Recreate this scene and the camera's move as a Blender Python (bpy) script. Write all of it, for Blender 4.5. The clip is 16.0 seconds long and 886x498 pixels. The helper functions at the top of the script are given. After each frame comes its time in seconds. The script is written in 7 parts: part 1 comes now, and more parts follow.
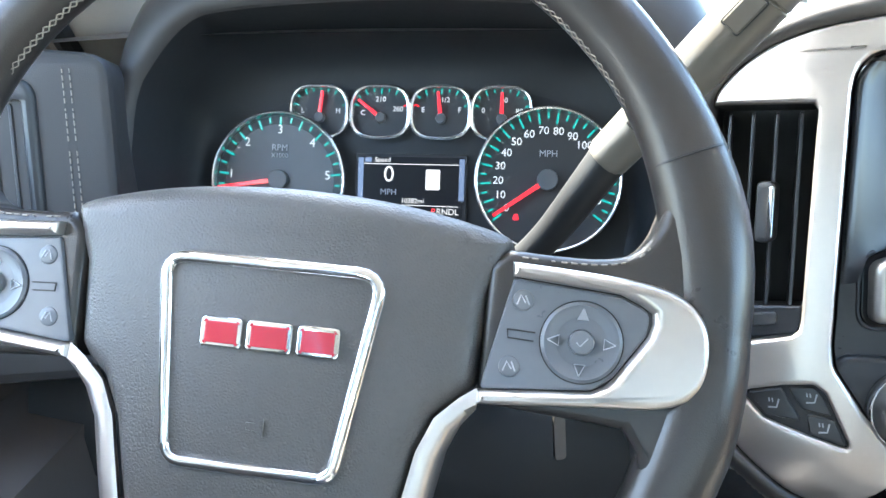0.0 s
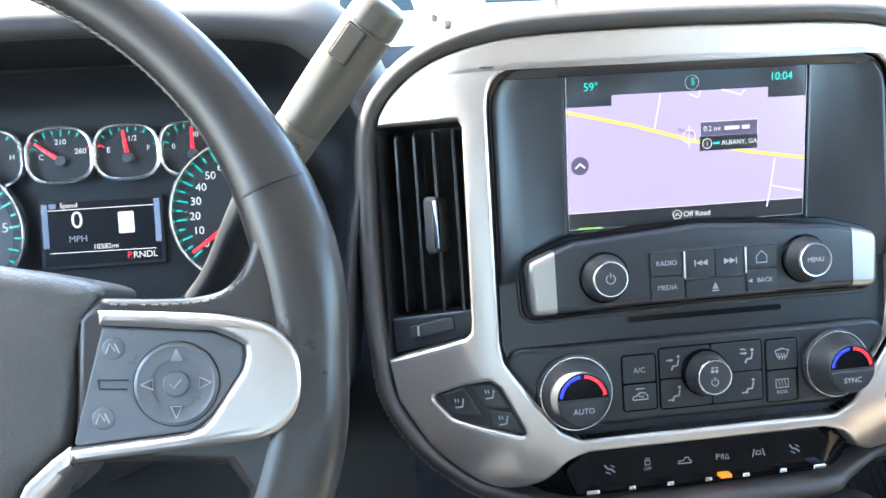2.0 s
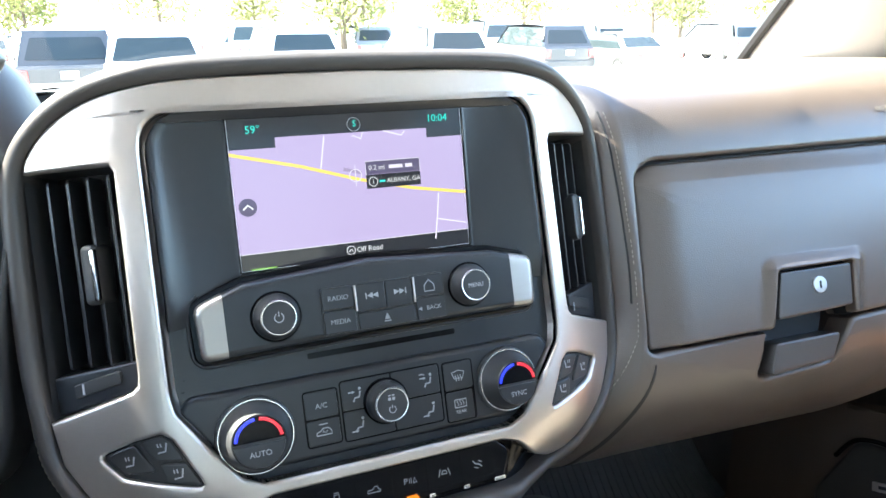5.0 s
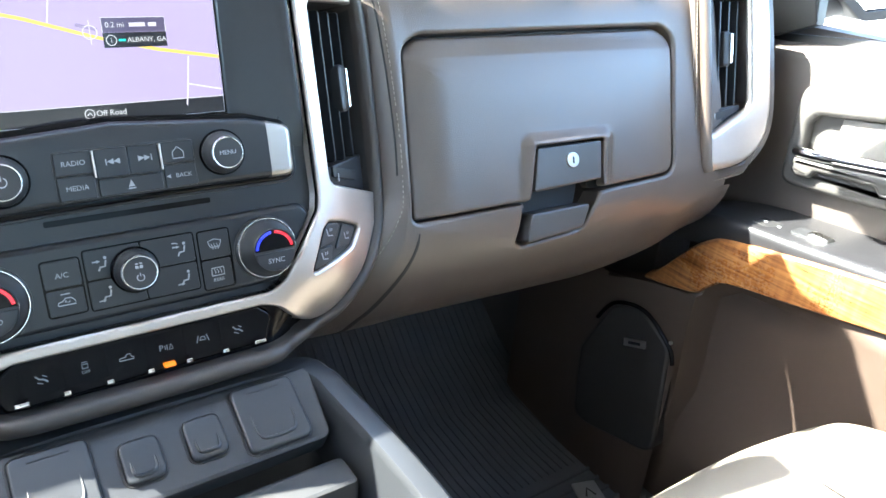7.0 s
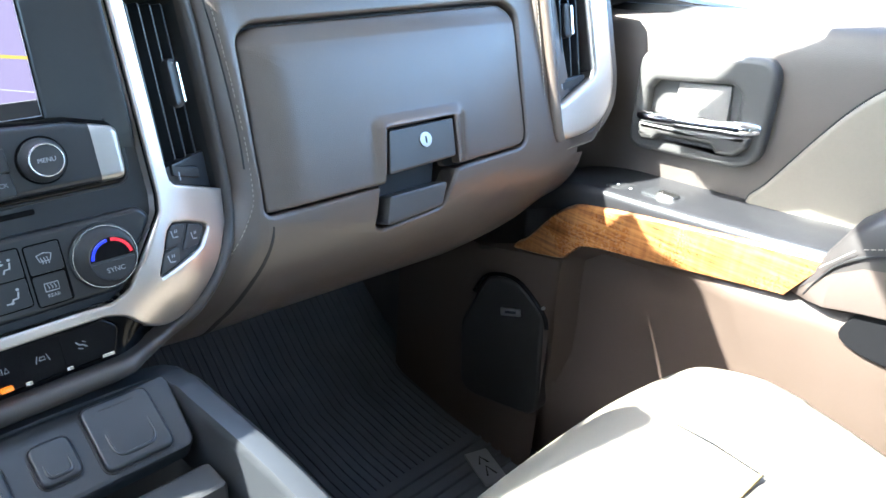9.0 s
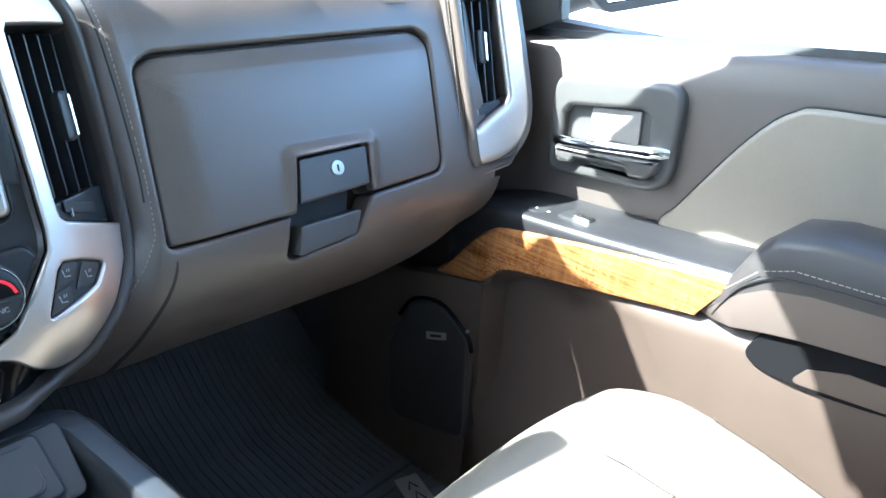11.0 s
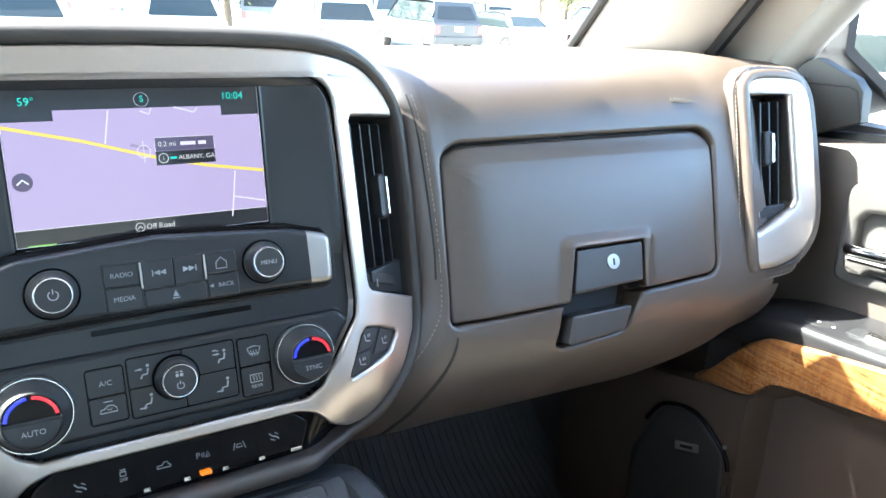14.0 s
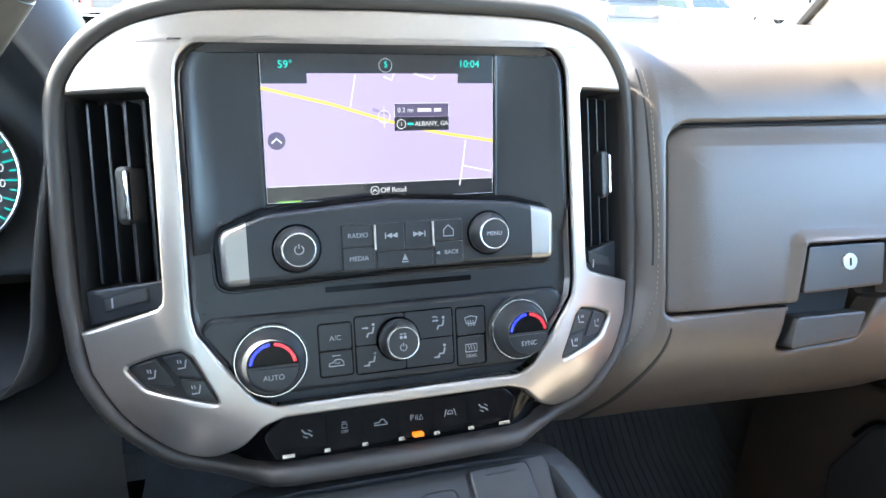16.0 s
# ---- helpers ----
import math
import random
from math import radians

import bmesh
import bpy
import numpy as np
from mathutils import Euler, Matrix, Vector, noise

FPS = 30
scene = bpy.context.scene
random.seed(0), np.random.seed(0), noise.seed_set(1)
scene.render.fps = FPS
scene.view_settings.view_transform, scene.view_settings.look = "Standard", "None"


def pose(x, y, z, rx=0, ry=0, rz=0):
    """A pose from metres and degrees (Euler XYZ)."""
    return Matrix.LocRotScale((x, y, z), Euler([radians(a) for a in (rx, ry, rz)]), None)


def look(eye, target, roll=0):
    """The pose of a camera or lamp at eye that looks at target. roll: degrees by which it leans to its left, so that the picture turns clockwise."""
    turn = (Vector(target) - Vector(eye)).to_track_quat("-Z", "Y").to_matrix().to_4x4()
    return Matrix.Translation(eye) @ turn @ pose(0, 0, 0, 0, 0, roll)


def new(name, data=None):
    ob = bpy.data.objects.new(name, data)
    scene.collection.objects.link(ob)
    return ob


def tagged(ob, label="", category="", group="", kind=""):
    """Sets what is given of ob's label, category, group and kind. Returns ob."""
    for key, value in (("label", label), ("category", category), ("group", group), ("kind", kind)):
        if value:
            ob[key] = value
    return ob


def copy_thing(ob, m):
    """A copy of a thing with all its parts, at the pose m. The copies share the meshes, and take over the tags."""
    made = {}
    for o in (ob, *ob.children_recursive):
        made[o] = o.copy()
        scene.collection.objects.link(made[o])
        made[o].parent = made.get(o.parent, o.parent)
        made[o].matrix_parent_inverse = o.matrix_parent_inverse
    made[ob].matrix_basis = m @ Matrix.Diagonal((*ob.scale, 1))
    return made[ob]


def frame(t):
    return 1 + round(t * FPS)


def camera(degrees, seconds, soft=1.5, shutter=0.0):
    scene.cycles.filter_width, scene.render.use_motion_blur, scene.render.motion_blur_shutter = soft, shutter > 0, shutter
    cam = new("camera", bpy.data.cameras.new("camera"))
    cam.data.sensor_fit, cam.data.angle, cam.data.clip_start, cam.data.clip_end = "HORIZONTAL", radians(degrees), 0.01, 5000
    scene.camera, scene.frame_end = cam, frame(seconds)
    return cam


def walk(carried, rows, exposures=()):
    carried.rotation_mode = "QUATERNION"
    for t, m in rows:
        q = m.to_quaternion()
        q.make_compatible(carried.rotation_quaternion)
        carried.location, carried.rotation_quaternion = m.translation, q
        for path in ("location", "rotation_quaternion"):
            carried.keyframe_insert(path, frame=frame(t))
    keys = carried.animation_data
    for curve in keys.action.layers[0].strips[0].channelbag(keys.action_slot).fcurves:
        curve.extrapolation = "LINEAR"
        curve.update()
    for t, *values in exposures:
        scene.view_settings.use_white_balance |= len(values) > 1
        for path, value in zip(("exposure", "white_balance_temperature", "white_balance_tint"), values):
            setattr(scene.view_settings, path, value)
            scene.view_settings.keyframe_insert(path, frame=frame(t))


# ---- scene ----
cam = camera(62.5, 16.0)
PATH = [
    (0, (-0.325, -0.457, 1.45), (-0.577, 1.374, 0.685), -1.0),
    (0.5, (-0.31, -0.456, 1.466), (-0.467, 1.407, 0.757), -0.7),
    (1, (-0.287, -0.452, 1.466), (-0.342, 1.42, 0.765), -1.2),
    (1.5, (-0.263, -0.451, 1.469), (-0.208, 1.42, 0.764), -1.9),
    (1.8, (-0.248, -0.454, 1.471), (-0.111, 1.407, 0.751), -2.1),
    (2, (-0.229, -0.459, 1.454), (-0.006, 1.392, 0.73), -1.8),
    (2.5, (-0.192, -0.474, 1.455), (0.175, 1.351, 0.724), 1.2),
    (3, (-0.181, -0.477, 1.456), (0.224, 1.342, 0.73), 0.2),
    (3.2, (-0.175, -0.479, 1.45), (0.254, 1.34, 0.737), -0.1),
    (5.3, (-0.133, -0.495, 1.449), (0.692, 1.225, 0.848), 0.5),
    (5.5, (-0.125, -0.5, 1.447), (0.76, 1.185, 0.834), 1.1),
    (6, (-0.113, -0.513, 1.446), (0.87, 1.091, 0.767), 2.6),
    (6.5, (-0.108, -0.522, 1.44), (0.928, 1.0, 0.658), 4.3),
    (7, (-0.097, -0.534, 1.442), (0.982, 0.905, 0.569), 5.1),
    (7.5, (-0.09, -0.541, 1.443), (1.035, 0.835, 0.526), 4.9),
    (8, (-0.082, -0.546, 1.445), (1.079, 0.801, 0.528), 3.6),
    (8.5, (-0.07, -0.553, 1.447), (1.159, 0.739, 0.541), 3.3),
    (9, (-0.069, -0.555, 1.448), (1.214, 0.686, 0.546), 3.9),
    (9.5, (-0.055, -0.566, 1.448), (1.286, 0.605, 0.536), 3.9),
    (9.7, (-0.05, -0.569, 1.45), (1.305, 0.584, 0.536), 4.1),
    (11.8, (-0.04, -0.57, 1.462), (1.356, 0.621, 0.667), 4.5),
    (12, (-0.042, -0.568, 1.461), (1.313, 0.676, 0.675), 4.2),
    (12.5, (-0.06, -0.558, 1.462), (1.134, 0.856, 0.706), 3.5),
    (13, (-0.069, -0.55, 1.459), (1.045, 0.941, 0.726), 3.4),
    (13.5, (-0.079, -0.542, 1.46), (0.967, 1.016, 0.769), 3.1),
    (14, (-0.086, -0.536, 1.459), (0.914, 1.063, 0.791), 3.2),
    (14.5, (-0.091, -0.529, 1.459), (0.85, 1.097, 0.774), 3.5),
    (15, (-0.111, -0.513, 1.45), (0.732, 1.165, 0.76), 3.6),
    (15.1, (-0.116, -0.513, 1.453), (0.701, 1.173, 0.754), 3.6),
    (15.5, (-0.119, -0.507, 1.447), (0.598, 1.211, 0.718), 3.4),
    (16, (-0.13, -0.504, 1.448), (0.488, 1.25, 0.711), 3.1),
]
walk(cam, [(t, look(eye, target, roll)) for t, eye, target, roll in PATH], [(0, 4.45, 6250, 2), (0.5, 4.30, 6200, 2), (1, 4.36, 6200, 2), (2.5, 4.40, 6100, 2), (5.5, 4.14, 6350, 2), (6, 4.18, 6350, 2), (7, 4.38, 6150, 2), (8, 4.36, 6000, 2), (9, 4.16, 5800, 1), (9.5, 4.04, 5450, -2), (12, 3.78, 5400, -1), (13, 3.92, 5400, -2), (14, 4.06, 6100, 1), (16, 4.45, 6200, 2)])

# ---- light ----
SUN_AZ, SUN_EL = -55.0, 47.5      # degrees from straight ahead (minus: left), above the horizon
world = bpy.data.worlds.new("sky")
scene.world = world
world.use_nodes = True
wn = world.node_tree
sky = wn.nodes.new("ShaderNodeTexSky")
sky.sky_type, sky.sun_disc = "NISHITA", False
sky.dust_density, sky.ozone_density = 2.0, 1.0
sky.sun_elevation, sky.sun_rotation = radians(SUN_EL), radians(SUN_AZ)
wn.links.new(sky.outputs[0], wn.nodes["Background"].inputs[0])
wn.nodes["Background"].inputs[1].default_value = 0.13
sun = new("sun", bpy.data.lights.new("sun", "SUN"))
sun.data.energy, sun.data.angle, sun.data.color = 4.0, radians(0.5), (1.0, 0.93, 0.83)
to_sun = Vector((math.sin(radians(SUN_AZ)) * math.cos(radians(SUN_EL)), math.cos(radians(SUN_AZ)) * math.cos(radians(SUN_EL)), math.sin(radians(SUN_EL))))
sun.matrix_world = look(to_sun * 40, (0, 0, 0))


# ---- materials ----
def material(name, colour, rough=0.5, metal=0.0, grain=0.0, relief=0.0, vary=0.12, cells=False, coat=0.0, stretch=(1, 1, 1), spec=0.5):
    """A surface with fine relief of that grain (metres) and slow variation in tone and gloss."""
    m = bpy.data.materials.new(name)
    m.use_nodes = True
    t = m.node_tree
    b = t.nodes["Principled BSDF"]
    co = t.nodes.new("ShaderNodeTexCoord")
    mp = t.nodes.new("ShaderNodeMapping")
    mp.inputs["Scale"].default_value = stretch
    t.links.new(co.outputs["Object"], mp.inputs[0])
    slow = t.nodes.new("ShaderNodeTexNoise")
    slow.inputs["Scale"].default_value, slow.inputs["Detail"].default_value = 14.0, 5.0
    fine = t.nodes.new("ShaderNodeTexNoise")
    fine.inputs["Scale"].default_value, fine.inputs["Detail"].default_value = 260.0, 3.0
    for n in (slow, fine):
        t.links.new(mp.outputs[0], n.inputs["Vector"])
    add = t.nodes.new("ShaderNodeMath")
    add.operation = "MULTIPLY_ADD"
    add.inputs[1].default_value = 0.4
    t.links.new(fine.outputs[0], add.inputs[0])
    t.links.new(slow.outputs[0], add.inputs[2])
    ramp = t.nodes.new("ShaderNodeMapRange")
    ramp.inputs[1].default_value, ramp.inputs[2].default_value = 0.4, 1.0
    ramp.inputs[3].default_value, ramp.inputs[4].default_value = 1 - vary, 1 + vary
    t.links.new(add.outputs[0], ramp.inputs[0])
    mix = t.nodes.new("ShaderNodeVectorMath")
    mix.operation = "SCALE"
    mix.inputs[0].default_value = colour
    t.links.new(ramp.outputs[0], mix.inputs["Scale"])
    t.links.new(mix.outputs[0], b.inputs["Base Color"])
    rr = t.nodes.new("ShaderNodeMapRange")
    rr.inputs[1].default_value, rr.inputs[2].default_value = 0.4, 1.0
    rr.inputs[3].default_value, rr.inputs[4].default_value = max(0.02, rough * 0.88), min(1, rough * 1.14)
    t.links.new(add.outputs[0], rr.inputs[0])
    t.links.new(rr.outputs[0], b.inputs["Roughness"])
    b.inputs["Metallic"].default_value = metal
    b.inputs["Specular IOR Level"].default_value = spec
    b.inputs["Coat Weight"].default_value = coat
    b.inputs["Coat Roughness"].default_value = 0.06
    if grain:
        if cells:
            g = t.nodes.new("ShaderNodeTexVoronoi")
            g.feature = "DISTANCE_TO_EDGE"
            g.inputs["Scale"].default_value = 1 / grain
        else:
            g = t.nodes.new("ShaderNodeTexNoise")
            g.inputs["Scale"].default_value, g.inputs["Detail"].default_value = 1 / grain, 2.0
        t.links.new(mp.outputs[0], g.inputs["Vector"])
        bump = t.nodes.new("ShaderNodeBump")
        bump.inputs["Strength"].default_value, bump.inputs["Distance"].default_value = relief, grain * 0.35
        t.links.new(g.outputs[0], bump.inputs["Height"])
        t.links.new(bump.outputs[0], b.inputs["Normal"])
    return m


def glowing(name, colour, strength, base=(0.02, 0.02, 0.02), rough=0.15):
    m = bpy.data.materials.new(name)
    m.use_nodes = True
    b = m.node_tree.nodes["Principled BSDF"]
    b.inputs["Base Color"].default_value = (*base, 1)
    b.inputs["Roughness"].default_value = rough
    b.inputs["Emission Color"].default_value = (*colour, 1)
    b.inputs["Emission Strength"].default_value = strength * 0.072
    return m


def pane_glass(name, tint=(0.96, 0.98, 0.97), rough=0.0):
    m = bpy.data.materials.new(name)
    m.use_nodes = True
    t = m.node_tree
    t.nodes.remove(t.nodes["Principled BSDF"])
    clear, gloss, mix = (t.nodes.new("ShaderNode" + k) for k in ("BsdfTransparent", "BsdfGlossy", "MixShader"))
    clear.inputs[0].default_value = (*tint, 1)
    gloss.inputs["Roughness"].default_value = rough
    mix.inputs[0].default_value = 0.05
    t.links.new(clear.outputs[0], mix.inputs[1])
    t.links.new(gloss.outputs[0], mix.inputs[2])
    t.links.new(mix.outputs[0], t.nodes["Material Output"].inputs[0])
    return m


def wood_grain(name):
    m = material(name, (0.30, 0.13, 0.045), 0.28, 0, coat=0.25)
    t = m.node_tree
    b = t.nodes["Principled BSDF"]
    co, mp = t.nodes.new("ShaderNodeTexCoord"), t.nodes.new("ShaderNodeMapping")
    mp.inputs["Scale"].default_value = (30, 14, 260)
    t.links.new(co.outputs["Object"], mp.inputs[0])
    streak = t.nodes.new("ShaderNodeTexNoise")
    streak.inputs["Scale"].default_value, streak.inputs["Detail"].default_value, streak.inputs["Distortion"].default_value = 1.0, 6.0, 0.6
    t.links.new(mp.outputs[0], streak.inputs["Vector"])
    mp2 = t.nodes.new("ShaderNodeMapping")
    mp2.inputs["Scale"].default_value = (30, 120, 14)
    t.links.new(co.outputs["Object"], mp2.inputs[0])
    cross = t.nodes.new("ShaderNodeTexNoise")
    cross.inputs["Scale"].default_value, cross.inputs["Detail"].default_value = 1.0, 3.0
    t.links.new(mp2.outputs[0], cross.inputs["Vector"])
    both = t.nodes.new("ShaderNodeMath")
    both.operation = "MULTIPLY_ADD"
    both.inputs[1].default_value = 0.45
    t.links.new(cross.outputs[0], both.inputs[0])
    t.links.new(streak.outputs[0], both.inputs[2])
    ramp = t.nodes.new("ShaderNodeValToRGB")
    r = ramp.color_ramp
    r.elements[0].position, r.elements[0].color = 0.46, (0.085, 0.030, 0.011, 1)
    r.elements[1].position, r.elements[1].color = 0.92, (0.40, 0.185, 0.062, 1)
    e = r.elements.new(0.68)
    e.color = (0.25, 0.100, 0.033, 1)
    t.links.new(both.outputs[0], ramp.inputs[0])
    t.links.new(ramp.outputs[0], b.inputs["Base Color"])
    return m


DASH = material("taupe_dash_skin", (0.078, 0.060, 0.049), 0.36, 0, 0.0016, 0.36, 0.08, True, spec=0.85)
DASH_LOW = material("taupe_moulded_plastic", (0.076, 0.068, 0.065), 0.48, 0, 0.0010, 0.16, 0.08)
HOODPAD = material("dark_hood_pad", (0.030, 0.028, 0.028), 0.50, 0, 0.0013, 0.20, 0.10, True)
PAD = material("dark_cocoa_pad", (0.052, 0.046, 0.043), 0.46, 0, 0.0013, 0.20, 0.10, True)
BLACK = material("black_plastic", (0.029, 0.030, 0.032), 0.42, 0, 0.0007, 0.10, 0.12)
MATTE = material("matte_black_plastic", (0.018, 0.018, 0.019), 0.62, 0, 0.0008, 0.08, 0.12)
CHAR = material("charcoal_panel", (0.021, 0.023, 0.027), 0.30, 0, 0.0006, 0.08, 0.10)
GLOSS = material("piano_black", (0.005, 0.005, 0.006), 0.12, 0, spec=0.15)
FIN = material("satin_black_vent_fin", (0.020, 0.022, 0.026), 0.30, 0, vary=0.08)
SILVER = material("satin_silver_paint", (0.58, 0.53, 0.495), 0.34, 0.9, 0.0006, 0.03, 0.05)
RING = material("bright_satin_ring", (0.88, 0.88, 0.88), 0.22, 0.95, vary=0.03)
CHROME = material("chrome", (0.86, 0.86, 0.87), 0.06, 1.0, vary=0.03)
WHEEL = material("black_wheel_leather", (0.033, 0.029, 0.027), 0.30, 0, 0.0012, 0.16, 0.12, True)
HUB = material("charcoal_airbag_cover", (0.078, 0.072, 0.069), 0.38, 0, 0.0017, 0.60, 0.10, True)
CREAM = material("cream_seat_leather", (0.165, 0.148, 0.121), 0.45, 0, 0.0018, 0.18, 0.06, True)
PERF = material("cream_perforated_leather", (0.15, 0.134, 0.11), 0.55, 0, 0.0030, 0.40, 0.06, True)
DOORSKIN = material("taupe_door_plastic", (0.088, 0.073, 0.064), 0.50, 0, 0.0016, 0.32, 0.07, True)
DOORCREAM = material("beige_door_vinyl", (0.215, 0.185, 0.148), 0.45, 0, 0.0016, 0.16, 0.06, True)
ARMTOP = material("dark_armrest_leather", (0.034, 0.030, 0.029), 0.44, 0, 0.0016, 0.25, 0.08, True)
ARMPAD = material("cocoa_armrest_vinyl", (0.10, 0.078, 0.068), 0.48, 0, 0.0016, 0.2, 0.08, True)
THREAD = material("pale_thread", (0.27, 0.24, 0.205), 0.8, 0, 0.0006, 0.4, 0.1)
CONSOLE = material("charcoal_console_plastic", (0.026, 0.028, 0.032), 0.36, 0, 0.0008, 0.12, 0.10)
DOORLOW = material("brown_door_plastic", (0.072, 0.052, 0.041), 0.50, 0, 0.0014, 0.18, 0.08, True)
# Near-black that stands for the shade inside the door grip.
GRIPSHADE = material("dark_grip_shade", (0.006, 0.006, 0.007), 0.9, 0, vary=0.1, spec=0.1)
ARM = material("black_lever_plastic", (0.008, 0.008, 0.009), 0.5, 0, 0.001, 0.1, 0.1)
LATCH = material("dark_taupe_latch", (0.054, 0.050, 0.048), 0.34, 0, 0.0008, 0.10, 0.08)
LEDGE = material("black_armrest_plastic", (0.021, 0.021, 0.023), 0.36, 0, 0.0012, 0.16, 0.08)
CUP = material("grey_handle_plastic", (0.072, 0.069, 0.066), 0.46, 0, 0.001, 0.10, 0.06)
SWITCH = material("grey_switch_pad", (0.125, 0.132, 0.145), 0.30, 0, 0.0006, 0.06, 0.08)
WOOD = wood_grain("brown_wood_trim")
RUBBER = material("black_rubber_mat", (0.068, 0.073, 0.082), 0.55, 0, 0.002, 0.15, 0.2)
CARPET = material("black_carpet", (0.10, 0.104, 0.112), 0.95, 0, 0.003, 0.8, 0.3)
LINER = material("light_grey_headliner", (0.60, 0.58, 0.55), 0.9, 0, 0.0015, 0.3, 0.05)
SEAL = material("black_weather_seal", (0.012, 0.012, 0.013), 0.6, 0, 0.001, 0.1, 0.1)
SAIL = material("dark_grey_sail_plastic", (0.030, 0.031, 0.030), 0.5, 0, 0.001, 0.1, 0.08)
GRILLE = material("brown_black_grille", (0.030, 0.027, 0.026), 0.5, 0, 0.0014, 0.3, 0.1, True)
PILLAR = material("beige_pillar_trim", (0.36, 0.325, 0.285), 0.6, 0, 0.0012, 0.2, 0.05)
GREYTRIM = material("grey_door_frame_trim", (0.25, 0.235, 0.215), 0.6, 0, 0.001, 0.1, 0.06)
RED = material("red_enamel", (0.42, 0.02, 0.04), 0.2, 0.0, coat=0.5, vary=0.05)
WHITEMARK = material("white_marking", (0.34, 0.35, 0.37), 0.5)
LITMARK = glowing("white_backlit_mark", (0.85, 0.88, 0.95), 0.62, (0.4, 0.4, 0.4), 0.5)
EMBOSS = material("embossed_skin", (0.075, 0.070, 0.064), 0.5)
GREYMARK = material("grey_marking", (0.42, 0.43, 0.45), 0.5)
TEAL = glowing("teal_backlit_mark", (0.03, 0.75, 0.68), 0.62)
NEEDLE = glowing("red_backlit_needle", (1.0, 0.03, 0.05), 0.9, (0.6, 0.02, 0.03))
AMBER = glowing("amber_lamp", (1.0, 0.24, 0.015), 1.1)
BLUEARC = glowing("blue_backlit_arc", (0.03, 0.05, 1.0), 1.2)
REDARC = glowing("red_backlit_arc", (1.0, 0.03, 0.06), 1.0)
DIAL = material("gauge_face", (0.026, 0.028, 0.031), 0.5, 0, vary=0.05)
DIALGREY = material("gauge_face_grey", (0.085, 0.092, 0.10), 0.45, 0, vary=0.05)
MAPBASE = glowing("map_lilac", (0.50, 0.40, 0.66), 1.0, rough=0.2)
MAPROAD = glowing("map_yellow_road", (1.0, 0.72, 0.14), 1.0)
MAPNAME = glowing("map_faint_name", (0.34, 0.27, 0.44), 1.0)
MAPLINE = glowing("map_pale_road", (0.80, 0.74, 0.88), 1.0)
SCREENBLACK = glowing("screen_black", (0.02, 0.02, 0.03), 0.6, rough=0.1)
SCREENBOX = glowing("screen_grey_box", (0.10, 0.08, 0.16), 1.0)
SCREENTEAL = glowing("screen_teal", (0.05, 0.85, 0.72), 1.0)
SCREENWHITE = glowing("screen_white", (0.85, 0.84, 0.88), 1.0)
SCREENBLUE = glowing("screen_blue", (0.26, 0.36, 0.62), 0.6)
SCREENGREEN = glowing("screen_green", (0.35, 0.75, 0.10), 0.9)
GLASS = pane_glass("clear_glass")
PRIVACY = pane_glass("smoked_privacy_glass", (0.22, 0.23, 0.22))
LCDDARK = material("dark_display_glass", (0.010, 0.010, 0.012), 0.5, 0, spec=0.2)
SATIN = material("brushed_satin_silver", (0.40, 0.375, 0.35), 0.36, 0.9, 0.0005, 0.05, 0.06, stretch=(0.15, 1, 1))
MIRROR = material("mirror_glass", (0.9, 0.91, 0.92), 0.01, 1.0, vary=0.0)
STEEL = material("brushed_steel", (0.55, 0.54, 0.52), 0.28, 1.0)
LOCK = material("lock_metal", (0.50, 0.50, 0.48), 0.42, 1.0)


# ---- shape helpers ----
class Shape:
    """Vertices and faces, in a frame of their own until mapped."""

    def __init__(self, v=(), f=()):
        self.v, self.f = [Vector(p) for p in v], [tuple(x) for x in f]
        self.flat, self.fn = None, None     # the places before a map bent them, and that map

    def __add__(self, other):
        n = len(self.v)
        return Shape(self.v + other.v, self.f + [tuple(i + n for i in x) for x in other.f])

    def map(self, fn, smooth=False):
        out = Shape([fn(p) for p in self.v], self.f)
        if smooth:
            out.flat, out.fn = self.v, fn
        return out

    def by(self, m):
        return Shape([m @ p for p in self.v], self.f)


def thing(name, at, label, category, group="", kind=""):
    ob = new(name)
    ob.location = at
    ob.empty_display_size = 0.02
    return tagged(ob, label, category, group, kind)


def bend(fn, p, n):
    """The normal n at p after the map fn."""
    d = 2e-4
    steps = [Vector(fn(p + Vector(a) * d)) - Vector(fn(p - Vector(a) * d)) for a in ((1, 0, 0), (0, 1, 0), (0, 0, 1))]
    m = Matrix(steps).transposed()
    turn = m.determinant()
    if abs(turn) < 1e-18:
        return None
    return (m.inverted().transposed() @ n * (1 if turn > 0 else -1)).normalized()


